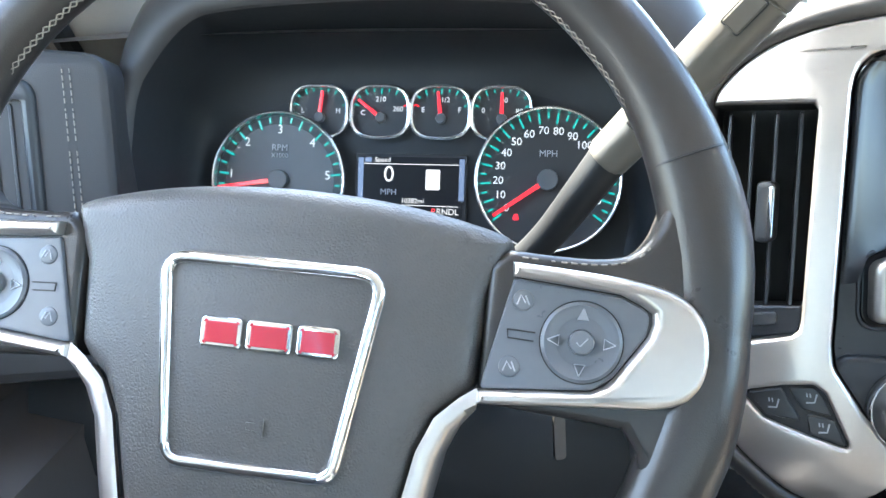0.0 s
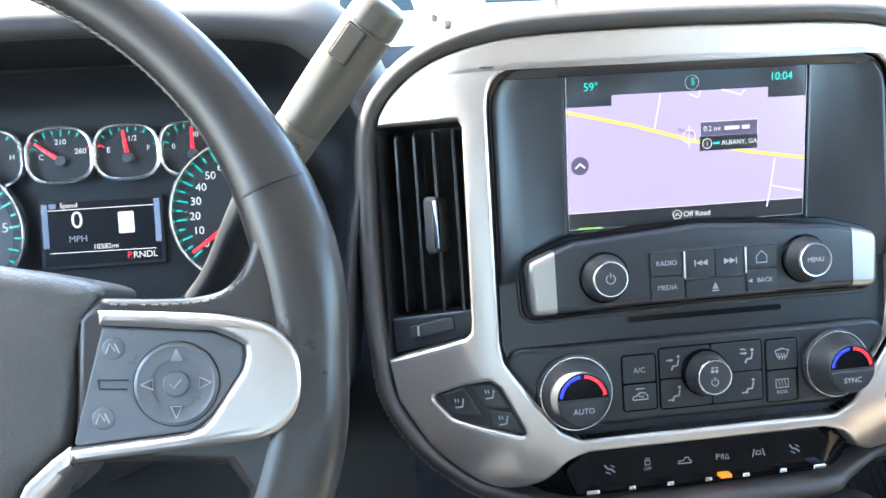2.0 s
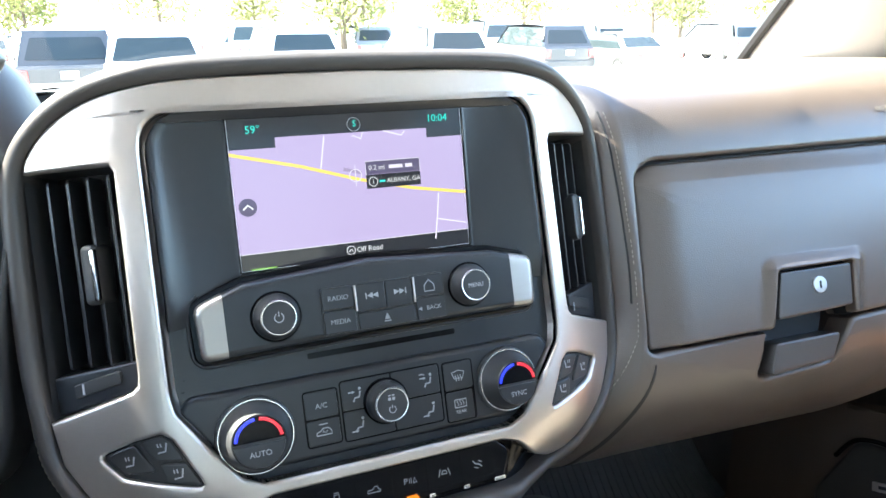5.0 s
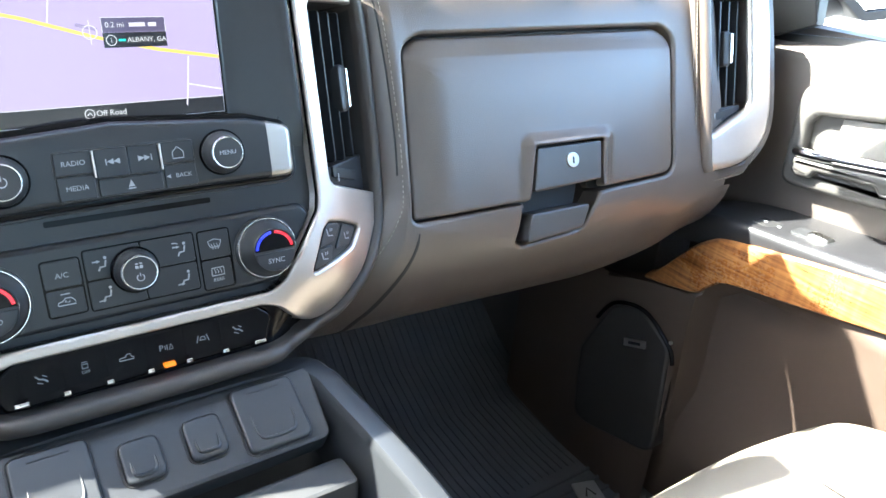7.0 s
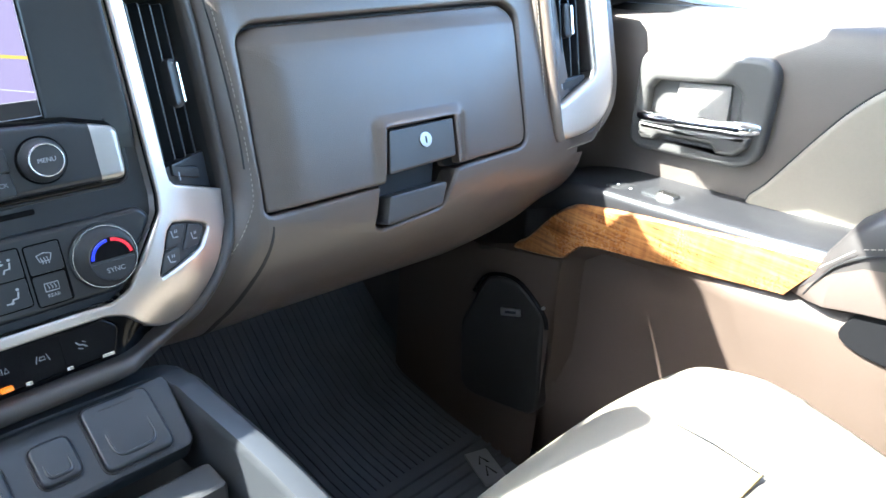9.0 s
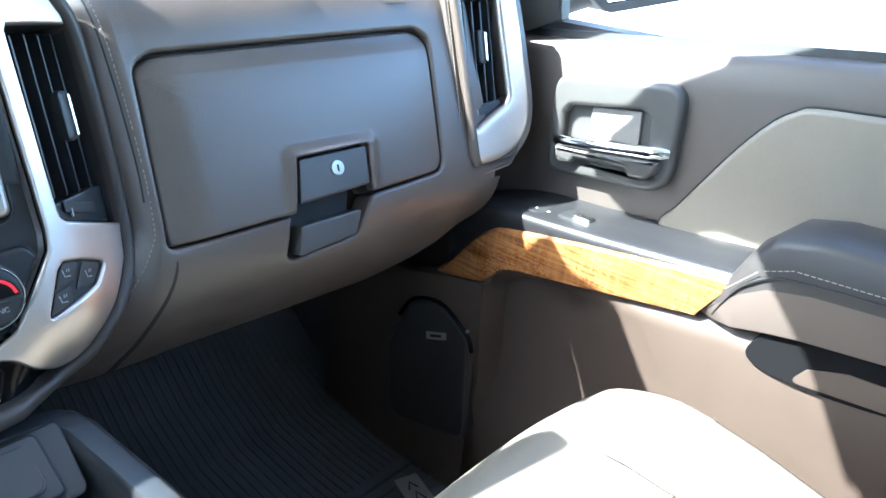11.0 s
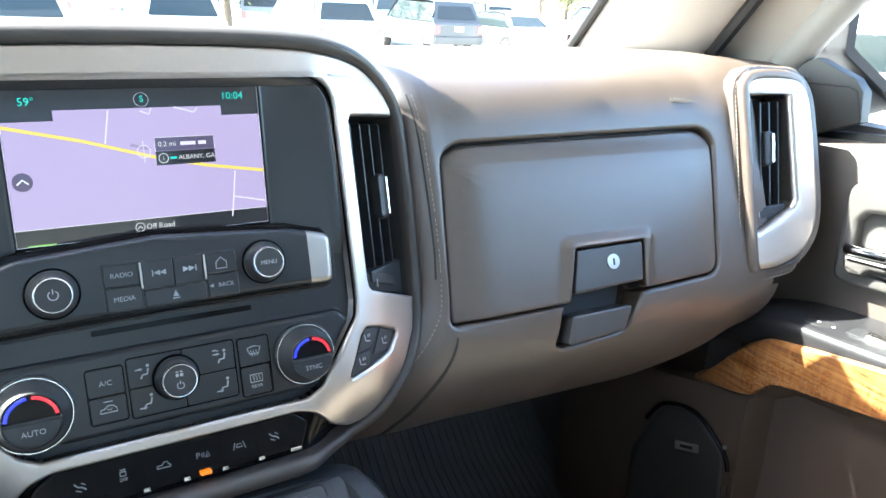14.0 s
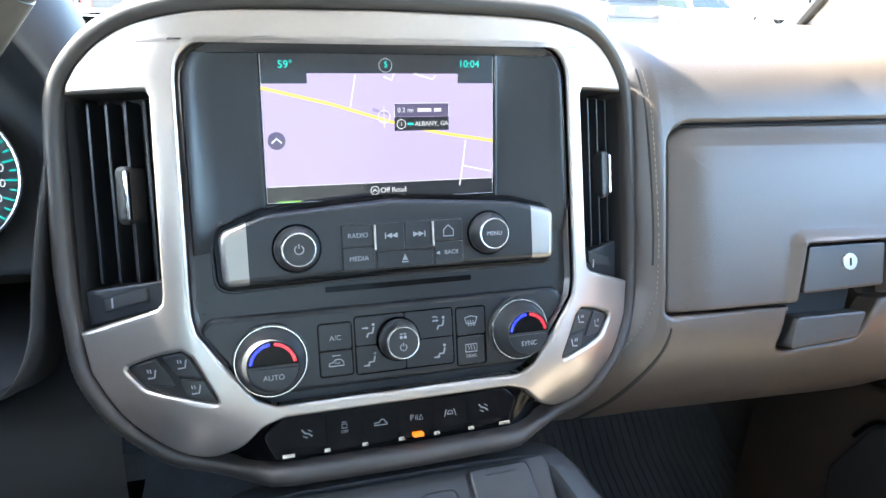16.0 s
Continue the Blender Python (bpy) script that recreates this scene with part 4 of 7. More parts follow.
Z = 0.0103
part("track_back", (tri(-0.0040, 0.0100, 0.0026, 180, Z) + tri(0.0000, 0.0100, 0.0026, 180, Z) + ribbon([(-0.0072, 0.0078), (-0.0072, 0.0122)], 0.0008, Z - 0.0003, Z)).by(STACK), WHITEMARK, bar)
part("track_next", (tri(0.0150, 0.0100, 0.0026, 0, Z) + tri(0.0190, 0.0100, 0.0026, 0, Z) + ribbon([(0.0222, 0.0078), (0.0222, 0.0122)], 0.0008, Z - 0.0003, Z)).by(STACK), WHITEMARK, bar)
part("eject", (tri(0.0065, -0.0065, 0.0028, 90, Z) + ribbon([(0.004, -0.0095), (0.009, -0.0095)], 0.0009, Z - 0.0003, Z)).by(STACK), WHITEMARK, bar)
part("home", ribbon([(0.0365, 0.0115), (0.0402, 0.0150), (0.0440, 0.0115), (0.0440, 0.0070), (0.0365, 0.0070), (0.0365, 0.0115)], 0.0008, Z - 0.0003, Z).by(STACK), WHITEMARK, bar)
part("back_mark", tri(0.0318, -0.0050, 0.0018, 180, Z).by(STACK), WHITEMARK, bar)
for u in (-0.0150, 0.0283):
    part("key_divider", box(u - 0.0007, u + 0.0007, 0.0005, 0.0185, 0.008, 0.0112, 0.0004, 0.0003).by(STACK), SILVER, bar, "bright divider")
part("disc_slot", plate(rounded(rect(-0.050, 0.062, -0.0292, -0.0252), 0.0012, 3), -0.008, -0.0050, 0.0002).by(STACK), GLOSS, cs, "disc slot")

# Climate panel.
clim_line = rounded([(-0.105, -0.0985), (0.105, -0.0985), (0.1390, -0.050), (0.132, -0.0400), (-0.132, -0.0400), (-0.1390, -0.050)], [0.008, 0.008, 0.006, 0.01, 0.01, 0.006])
clim = part("climate_panel", plate(clim_line, -0.008, -0.0012, 0.004, steps=3).by(STACK), CHAR, cs, "charcoal climate control panel")
for u0, u1, v0, v1 in ((-0.0575, -0.0340, -0.0895, -0.0515), (-0.0310, 0.0435, -0.0905, -0.0485), (0.0470, 0.0700, -0.0935, -0.0495)):
    part("key_surround", plate(rounded(rect(u0 - 0.0009, u1 + 0.0009, v0 - 0.0009, v1 + 0.0009), 0.0032, 4), -0.004, -0.0007, 0.0002).by(STACK), GLOSS, clim)
for u0, u1, v0, v1, words in ((-0.0575, -0.0340, -0.0705, -0.0515, "A/C"), (-0.0575, -0.0340, -0.0895, -0.0715, ""), (-0.0310, 0.0060, -0.0695, -0.0485, ""), (-0.0310, 0.0060, -0.0905, -0.0700, ""), (0.0064, 0.0435, -0.0695, -0.0485, ""), (0.0064, 0.0435, -0.0905, -0.0700, ""), (0.0470, 0.0700, -0.0705, -0.0495, ""), (0.0470, 0.0690, -0.0935, -0.0715, "REAR")):
    b = part("climate_key", plate(rounded(rect(u0 + 0.0002, u1 - 0.0002, v0 + 0.0002, v1 - 0.0002), 0.0016, 3), -0.003, -0.0003, 0.0006).by(STACK), CHAR, clim)
    c = Vector(((u0 + u1) / 2, (v0 + v1) / 2))
    if -0.032 < u0 < 0.0:
        c.x -= 0.008
    if 0 < u0 < 0.04:
        c.x += 0.0085
    if words == "A/C":
        lettering("key_text", words, 0.0052, STACK @ pose(c.x, c.y - 0.001, -0.0002), WHITEMARK, b, depth=0.0001)
        continue
    z0, z1 = -0.0004, 0.0001
    if -0.035 < u0 < 0.04:
        # a seated figure with an arrow of air to the face or to the feet
        up = v0 > -0.08
        ic = disc(0.0011, z0, z1, 0.0002, 12).by(pose(c.x + 0.0030, c.y + 0.0040, 0))
        ic += ribbon([(c.x + 0.0032, c.y + 0.0022), (c.x + 0.0022, c.y - 0.0020), (c.x - 0.0010, c.y - 0.0022), (c.x - 0.0022, c.y - 0.0048)], 0.0012, z0, z1)
        h = c.y + (0.0020 if up else -0.0046)
        ic += ribbon([(c.x - 0.0056, h), (c.x - 0.0026, h)], 0.0009, z0, z1) + tri(c.x - 0.0018, h, 0.0014, 0, z1)
        if u0 > 0 and up:
            ic += ribbon([(c.x - 0.0056, c.y + 0.0050), (c.x - 0.0030, c.y + 0.0050), (c.x - 0.0014, c.y + 0.0042)], 0.0008, z0, z1)
    elif words:
        ic = ribbon([(c.x - 0.0046, c.y - 0.0012), (c.x + 0.0046, c.y - 0.0012), (c.x + 0.0046, c.y + 0.0046), (c.x - 0.0046, c.y + 0.0046), (c.x - 0.0046, c.y - 0.0012)], 0.0007, z0, z1)
        for k in (-0.0022, 0.0, 0.0022):
            ic += ribbon([(c.x + k + 0.0005 * math.sin(j * 1.3), c.y + 0.0002 + j * 0.0009) for j in range(5)], 0.0005, z0, z1)
        lettering("key_text", words, 0.0036, STACK @ pose(c.x, c.y - 0.0046, -0.0002), WHITEMARK, b, depth=0.0001)
    elif u0 > 0:
        ic = ribbon([(c.x - 0.0034, c.y - 0.0020), (c.x - 0.0050, c.y + 0.0026), (c.x, c.y + 0.0040), (c.x + 0.0050, c.y + 0.0026), (c.x + 0.0034, c.y - 0.0020), (c.x - 0.0034, c.y - 0.0020)], 0.0007, z0, z1)
        for k in (-0.0020, 0.0, 0.0020):
            ic += ribbon([(c.x + k + 0.0005 * math.sin(j * 1.3), c.y - 0.0040 + j * 0.0012) for j in range(5)], 0.0005, z0, z1)
    else:
        ic = ribbon([(c.x - 0.0055, c.y - 0.0018), (c.x - 0.0052, c.y + 0.0004), (c.x - 0.0026, c.y + 0.0010), (c.x - 0.0006, c.y + 0.0030), (c.x + 0.0030, c.y + 0.0028), (c.x + 0.0050, c.y + 0.0008), (c.x + 0.0054, c.y - 0.0018), (c.x - 0.0055, c.y - 0.0018)], 0.0007, z0, z1)
        ic += ribbon([(c.x - 0.0002, c.y + 0.0016), (c.x - 0.0012, c.y + 0.0004), (c.x + 0.0016, c.y - 0.0002), (c.x + 0.0020, c.y + 0.0012)], 0.0005, z0, z1)
        ic += ribbon([(c.x - 0.0030, c.y + 0.0058), (c.x + 0.0030, c.y + 0.0058)], 0.0007, z0, z1)
    part("key_symbol", ic.by(STACK), WHITEMARK, b)
kn, km = knob(clim, 0.0004, -0.0672, 0.0150, 0.0225, "fan_knob", 0.76, STACK @ pose(0, 0, -0.006))
fan = Shape()
for du, dv in ((-0.0015, 0.0040), (0.0015, 0.0040), (-0.0015, 0.0070), (0.0015, 0.0070)):
    fan += plate(rounded(rect(du - 0.0011, du + 0.0011, dv - 0.0011, dv + 0.0011), 0.0005, 2), -0.0008, -0.0003, 0.0001)
fan += ribbon([(0.0024 * math.sin(a), -0.0035 + 0.0024 * math.cos(a)) for a in np.linspace(0.6, 5.7, 14)], 0.0006, -0.0008, -0.0003) + ribbon([(0, -0.0026), (0, -0.0002)], 0.0006, -0.0008, -0.0003)
part("fan_symbol", fan.by(km), WHITEMARK, kn)
for s, words in ((-1, "AUTO"), (1, "SYNC")):
    m, R, r = (STACK @ pose(-0.0920, -0.0725, -0.002), 0.0252, 0.0176) if s < 0 else (STACK @ pose(0.0975, -0.0698, -0.002), 0.0234, 0.0164)
    part("dial_foot", lathe([(R * 1.06, -0.004), (R * 1.06, 0.0026), (R * 1.04, 0.0038), (R * 1.005, 0.0042)], 56).by(m), BLACK, clim)
    part("dial_collar", lathe([(R * 1.012, 0.0036), (R * 1.010, 0.0056), (R * 0.995, 0.0064), (R * 0.970, 0.0064), (R * 0.955, 0.0054)], 56).by(m), RING, clim, "bright dial collar")
    d = part("temperature_dial", lathe([(R * 0.96, 0.0054), (R * 0.95, 0.0060), (R * 0.90, 0.0075), (R * 0.5 + r * 0.5, 0.0120), (r * 1.06, 0.0192), (r * 1.03, 0.0208), (r, 0.0214), (r * 0.965, 0.0208), (0.00001, 0.0208)], 56).by(m), BLACK, clim, "black temperature dial with a lit arc")
    up = [(r * 0.95 * math.cos(a), r * 0.95 * math.sin(a)) for a in np.linspace(0.02, math.pi - 0.02, 28)]
    part("dial_window", plate(up, 0.0200, 0.0212, 0.0002).by(m), GLOSS, d, "smoked dial window")
    lo = [(r * 0.95 * math.cos(a), r * 0.95 * math.sin(a) - 0.0006) for a in np.linspace(math.pi + 0.05, 2 * math.pi - 0.05, 28)]
    part("dial_key", plate(lo, 0.0200, 0.0217, 0.0006).by(m), CHAR, d)
    part("cool_arc", ribbon([(r * 0.85 * math.cos(a), r * 0.85 * math.sin(a)) for a in np.linspace(1.66, 3.02, 18)], 0.0023, 0.0210, 0.0214).by(m), BLUEARC, d)
    part("warm_arc", ribbon([(r * 0.85 * math.cos(a), r * 0.85 * math.sin(a)) for a in np.linspace(0.12, 1.48, 18)], 0.0023, 0.0210, 0.0214).by(m), REDARC, d)
    lettering("dial_text", words, 0.0052, m @ pose(0, -0.0080, 0.0218), WHITEMARK, d, depth=0.0001)

# Switch row at the foot of the stack.
row_line = rounded([(-0.094, -0.1475), (0.088, -0.1455), (0.096, -0.124), (0.0845, -0.1140), (-0.083, -0.1120), (-0.1030, -0.1270)], [0.004, 0.006, 0.008, 0.004, 0.004, 0.01])
rowp = part("switch_panel", plate(row_line, -0.022, -0.0015, 0.003, steps=3).by(STACK), GLOSS, cs, "gloss black switch row")
part("foot_fill", plate([(-0.165, -0.1530), (0.165, -0.1530), (0.150, -0.110), (-0.150, -0.110)], -0.030, -0.0075, 0.001, cuts=WRAPCUTS).map(stack, True), GLOSS, cs)
for i in range(6):
    u = -0.0700 + i * 0.0272
    b = part("switch_key", plate(rounded(rect(u - 0.01355, u + 0.01355, -0.1395, -0.1165), 0.0004, 2), -0.004, -0.0011, 0.0002).by(STACK), GLOSS, rowp)
    z0, z1, v = -0.0012, -0.0007, -0.1290
    if i == 3:
        lettering("key_text", "P", 0.0062, STACK @ pose(u - 0.0032, v, -0.0009), WHITEMARK, b, depth=0.0001)
        ic = ribbon([(u - 0.0004, v - 0.0016), (u - 0.0004, v + 0.0016)], 0.0005, z0, z1) + ribbon([(u + 0.0010, v - 0.002), (u + 0.0010, v + 0.002)], 0.0005, z0, z1) + ribbon([(u + 0.0024, v - 0.0019), (u + 0.0038, v + 0.0021), (u + 0.0052, v - 0.0019), (u + 0.0024, v - 0.0019)], 0.0005, z0, z1)
    elif i == 1:
        lettering("key_text", "OFF", 0.0032, STACK @ pose(u, v - 0.0028, -0.0009), WHITEMARK, b, depth=0.0001)
        ic = ribbon([(u - 0.0018, v), (u - 0.0018, v + 0.003), (u + 0.0018, v + 0.003), (u + 0.0018, v), (u - 0.0018, v)], 0.0006, z0, z1) + ribbon([(u - 0.0018, v + 0.0044), (u + 0.0018, v + 0.0044)], 0.0005, z0, z1)
    elif i == 2:
        ic = ribbon([(u - 0.0048, v - 0.0016), (u - 0.0046, v + 0.0002), (u - 0.0010, v + 0.0004), (u + 0.0004, v + 0.0024), (u + 0.0026, v + 0.0022), (u + 0.0034, v), (u + 0.0048, v - 0.0004), (u + 0.0046, v - 0.0018), (u - 0.0048, v - 0.0016)], 0.0006, z0, z1)
    elif i == 4:
        ic = ribbon([(u - 0.0046, v - 0.0028), (u - 0.0030, v + 0.0026)], 0.0006, z0, z1) + ribbon([(u + 0.0046, v - 0.0028), (u + 0.0030, v + 0.0026)], 0.0006, z0, z1) + ribbon([(u - 0.0022, v - 0.0012), (u - 0.0014, v + 0.0012), (u + 0.0014, v + 0.0012), (u + 0.0022, v - 0.0012), (u - 0.0022, v - 0.0012)], 0.0006, z0, z1)
    else:
        ic = ribbon([(u - 0.0036, v + 0.0030), (u - 0.0016, v + 0.0004), (u + 0.0012, v - 0.0004), (u + 0.0036, v - 0.0026)], 0.0010, z0, z1) + ribbon([(u - 0.0030, v - 0.0018), (u + 0.0004, v - 0.0034)], 0.0006, z0, z1) + ribbon([(u + 0.0008, v + 0.0026), (u + 0.0034, v + 0.0010)], 0.0006, z0, z1)
    part("switch_symbol", ic.by(STACK), WHITEMARK, b)
for i in range(7):
    u = -0.0845 + i * 0.0275
    w = 0.0026 if 0 < i < 6 else 0.0048
    part("switch_tab", plate(rounded(rect(u - w, u + w, -0.1430, -0.1395), 0.0008, 3), -0.003, 0.0062, 0.0010).by(STACK), CHROME, rowp, "chrome switch tab")
part("amber_lamp", plate(rounded(rect(0.0080, 0.0160, -0.1428, -0.1400), 0.0006, 2), -0.002, 0.0042, 0.0005).by(STACK), AMBER, rowp, "lit amber lamp")

# ---- instrument cluster ----
FACEBLACK = material("black_gauge_surround", (0.010, 0.012, 0.015), 0.58, 0, 0.0008, 0.08, 0.12)
FACE = plane_frame((-0.424, 0.130, 1.300), 22)
cl = thing("instrument_cluster", (-0.424, 0.10, 1.22), "instrument cluster with chrome-ringed gauges and teal marks", "instrument cluster")
part("cluster_face", plate(rounded(rect(-0.215, 0.215, -0.105, 0.115), 0.05), -0.030, -0.004, 0.004).by(FACE), FACEBLACK, cl)
lip = [(-0.204, -0.175), (-0.206, -0.10), (-0.204, -0.05), (-0.200, 0.015), (-0.186, 0.046), (-0.161, 0.0735), (-0.132, 0.082), (-0.05, 0.0880), (0.03, 0.0850)]
lip = lip[:-1] + [(-u, v) for u, v in reversed(lip[3:-1])] + [(0.190, -0.050), (0.182, -0.100), (0.176, -0.150), (0.160, -0.182), (0.128, -0.192)]
arch = [Vector((p.x, p.y)) for p in spline([(*p, 0) for p in lip], 4)]


def grow(line, d):
    side = lambda p: 1.0 if p.x < 0 else 0.35 + 0.65 * max(0.0, min(1.0, (p.y + 0.06) / 0.08))
    return [Vector((p.x + d * side(p) * math.copysign(min(1, abs(p.x) / 0.15), p.x), p.y + d * max(0, min(1, (p.y + 0.02) / 0.07)))) for p in line]


part("cluster_tunnel", loft([[FACE @ Vector((p.x, p.y, n)) for p in grow(arch, d)] for d, n in ((-0.045, -0.0045), (-0.030, -0.002), (-0.018, 0.006), (-0.010, 0.020), (-0.005, 0.042), (0.0, 0.085), (0.001, 0.090))]), FACEBLACK, cl, "matte black gauge hood lining")
hood_rows = []
for d, n, drop in ((0.000, 0.088, 0), (0.003, 0.0930, 0), (0.009, 0.0950, 0), (0.018, 0.0935, 0), (0.028, 0.0880, 0), (0.037, 0.0775, 0), (0.044, 0.062, 0), (0.049, 0.036, 0.001), (0.051, 0.0, 0.006), (0.052, -0.08, 0.026), (0.052, -0.20, 0.070)):
    wide, tall = grow(arch, d * 0.62), grow(arch, d)
    hood_rows.append([FACE @ Vector((p.x, q.y - drop, n)) for p, q in zip(wide, tall)])
part("cluster_hood", loft(hood_rows), HOODPAD, dash, "dark padded gauge hood", 60)


def oval(a, b, n, d=0.0, k=64):
    """A rounded square of those half widths, as points about the middle."""
    out = []
    for i in range(k):
        t = 2 * math.pi * i / k
        f = (abs(math.cos(t)) ** n + abs(math.sin(t)) ** n) ** (-1 / n)
        out.append(((a + d) * f * math.cos(t), (b + d) * f * math.sin(t)))
    return out


def gauge(u, v, a, b, n, ticks, labels, needle, grey=False, size=0.008, start=214, end=-34, hub=0.0, reach=0.86, reds=(), lift=-0.002):
    """A ringed gauge; angles in degrees counted from the right about the needle's hub."""
    m = FACE @ pose(u, v, lift)
    g = part("gauge", plate(oval(a, b, n), -0.004, 0.0, 0.0006).by(m), DIALGREY if grey else DIAL, cl, "dark gauge face")
    ring = [(0.0026, -0.003), (0.0026, 0.0055), (0.0021, 0.0070), (0.0010, 0.0077), (-0.0002, 0.0072), (-0.0010, 0.0052), (-0.0012, 0.0005)]
    part("gauge_ring", loft([[(*p, z) for p in oval(a, b, n, d)] for d, z in ring], True).by(m), RING, g, "chrome gauge ring")
    if grey:
        part("gauge_band", lathe([(a * 0.97, 0.0002), (a * 0.97, 0.0006), (a * 0.86, 0.0006), (a * 0.85, 0.0002)], 56).by(m), DIAL, g)

    def edge(t):
        c, s_ = math.cos(t), math.sin(t)
        r = 0.0
        while (abs(r * c) / a) ** n + (abs(hub + r * s_) / b) ** n < 1 and r < 0.07:
            r += 0.0004
        return r
    for i in range(ticks):
        t = radians(start + (end - start) * i / (ticks - 1))
        r = edge(t) * 0.955
        l = a * (0.150 if i % 2 == 0 else 0.085)
        part("gauge_tick", box(r - l, r, -a * 0.007 - 0.0004, a * 0.007 + 0.0004, 0.0004, 0.0012, 0.0002, 0.0001).by(m @ pose(0, hub, 0, 0, 0, math.degrees(t))), NEEDLE if i in reds else TEAL, g)
    for words, t, rad in labels:
        t = radians(t)
        r = edge(t) * rad
        lettering("gauge_text", words, size, m @ pose(r * math.cos(t), hub + r * math.sin(t), 0.0012), LITMARK, g, depth=0.0001)
    tip = m @ pose(0, hub, 0.004, 0, 0, needle)
    r = edge(radians(needle)) * reach
    w = 0.0016 + a * 0.008
    part("needle", plate([(0, -w), (r, -w * 0.62), (r, w * 0.62), (0, w)], 0.0, 0.0014, 0.0004).by(tip), NEEDLE, g, "red needle")
    part("needle_hub", disc(a * 0.13 + 0.0012, -0.003, 0.0035, 0.001, 28).by(m @ pose(0, hub, 0.0025)), DIALGREY, g)
    return g, m


g, m = gauge(-0.1175, -0.0345, 0.0555, 0.0555, 2, 25, [(str(i), 90 + 42 * (3 - i), 0.76) for i in range(1, 6)], 188, True, 0.0105, 216, -36, reach=0.95, lift=0.0065)
lettering("gauge_text", "RPM", 0.0075, m @ pose(0.0, 0.027, 0.0012), GREYMARK, g)
lettering("gauge_text", "X1000", 0.0055, m @ pose(0.0, 0.0205, 0.0012), GREYMARK, g)
g, m = gauge(0.1065, -0.0295, 0.0565, 0.0565, 2, 31, [(str(i * 10), 216 - 17.1 * i, 0.70) for i in range(0, 15)], 215, False, 0.0088, 218, -36, reach=0.92, lift=0.0065)
lettering("gauge_text", "MPH", 0.0075, m @ pose(0.0, 0.021, 0.0012), GREYMARK, g)
part("warning_lamp", plate(rounded([(-0.0272, -0.0330), (-0.0218, -0.0330), (-0.0228, -0.0280), (-0.0262, -0.0280)], 0.0012, 3), 0.0, 0.0010, 0.0001).by(m), NEEDLE, g, "lit red warning lamp")
for u, words, turn, reds in ((-0.0870, (("L", 160, 0.66), ("H", 20, 0.66)), 84, ()), (-0.0345, (("C", 165, 0.66), ("210", 92, 0.62), ("260", 28, 0.62)), 142, (8,)), (0.0163, (("E", 155, 0.66), ("1/2", 78, 0.62), ("F", 25, 0.66)), 97, (0,)), (0.0665, (("0", 155, 0.66), ("40", 84, 0.62), ("80", 25, 0.62)), 90, ())):
    gauge(u + 0.001, 0.0245, 0.0233, 0.0206, 3.0, 9, words, turn, False, 0.0060, 152, 28, -0.0045, 0.86, reds)
dic = part("driver_display", plate(rounded([(-0.053, -0.0650), (0.0410, -0.0650), (0.0410, -0.0100), (-0.053, -0.0100)], 0.002), -0.004, 0.0015, 0.0006).by(FACE), MATTE, cl, "lit driver information display")
part("display_field", plate(rect(-0.0500, 0.0380, -0.0625, -0.0125), 0.001, 0.0018, 0.0001).by(FACE), LCDDARK, dic)
for u in (-0.0485, 0.0365):
    part("display_edge", plate(rect(u - 0.0022, u + 0.0022, -0.0480, -0.0135), 0.0015, 0.0022, 0.0001).by(FACE), SCREENBLUE, dic)
part("display_icon", plate(rounded(rect(0.0065, 0.0185, -0.0395, -0.0225), 0.001, 2), 0.0015, 0.0022, 0.0001).by(FACE), SCREENWHITE, dic)
part("display_rule", ribbon([(-0.046, -0.0185), (0.034, -0.0185)], 0.0006, 0.0016, 0.0022).by(FACE), SCREENWHITE, dic)
part("display_rule", ribbon([(-0.046, -0.0520), (0.034, -0.0530)], 0.0006, 0.0016, 0.0022).by(FACE), SCREENWHITE, dic)
part("display_badge", plate(rect(-0.0450, -0.0395, -0.0172, -0.0133), 0.0015, 0.0022, 0.0001).by(FACE), SCREENBLUE, dic)
for words, size, u, v, mat in (("0", 0.0190, -0.0245, -0.0275, SCREENWHITE), ("MPH", 0.0070, -0.0245, -0.0420, GREYMARK), ("Speed", 0.0056, -0.030, -0.0152, SCREENWHITE), ("10382mi", 0.0056, -0.004, -0.0490, SCREENWHITE), ("P", 0.0072, 0.0135, -0.0575, NEEDLE), ("RNDL", 0.0072, 0.0255, -0.0575, SCREENWHITE)):
    lettering("display_text", words, size, FACE @ pose(u, v, 0.0023), mat, dic, depth=0.00005)

# Outer end of the dash on the driver's side, with its vent.
POD2 = plane_frame((-0.700, -0.020, 1.290), 17, 14)
pod2 = thing("outer_air_vent", (-0.70, -0.02, 1.17), "air vent by the driver's door, its stitched pad and bezel coloured for shade", "air vent")
# Pad and bezel coloured darker than on the passenger's vent, for the shade there.
part("vent_pad", plate([(-p[0], p[1]) for p in rounded([(-0.055, -0.13), (0.05, -0.13), (0.062, -0.050), (0.052, 0.08), (0.038, 0.104), (-0.032, 0.106), (-0.085, 0.100), (-0.085, -0.07)], 0.02)], -0.10, 0.001, 0.008).map(lambda p: POD2 @ p), HOODPAD, pod2)
part("vent_bezel", plate(rounded(rect(-0.052, 0.035, -0.085, 0.085), 0.015), -0.02, 0.006, 0.005, [rounded(rect(-0.03, 0.025, -0.07, 0.07), 0.004)], steps=3).map(lambda p: POD2 @ p), BLACK, pod2, "silver bezel coloured black for the shade")
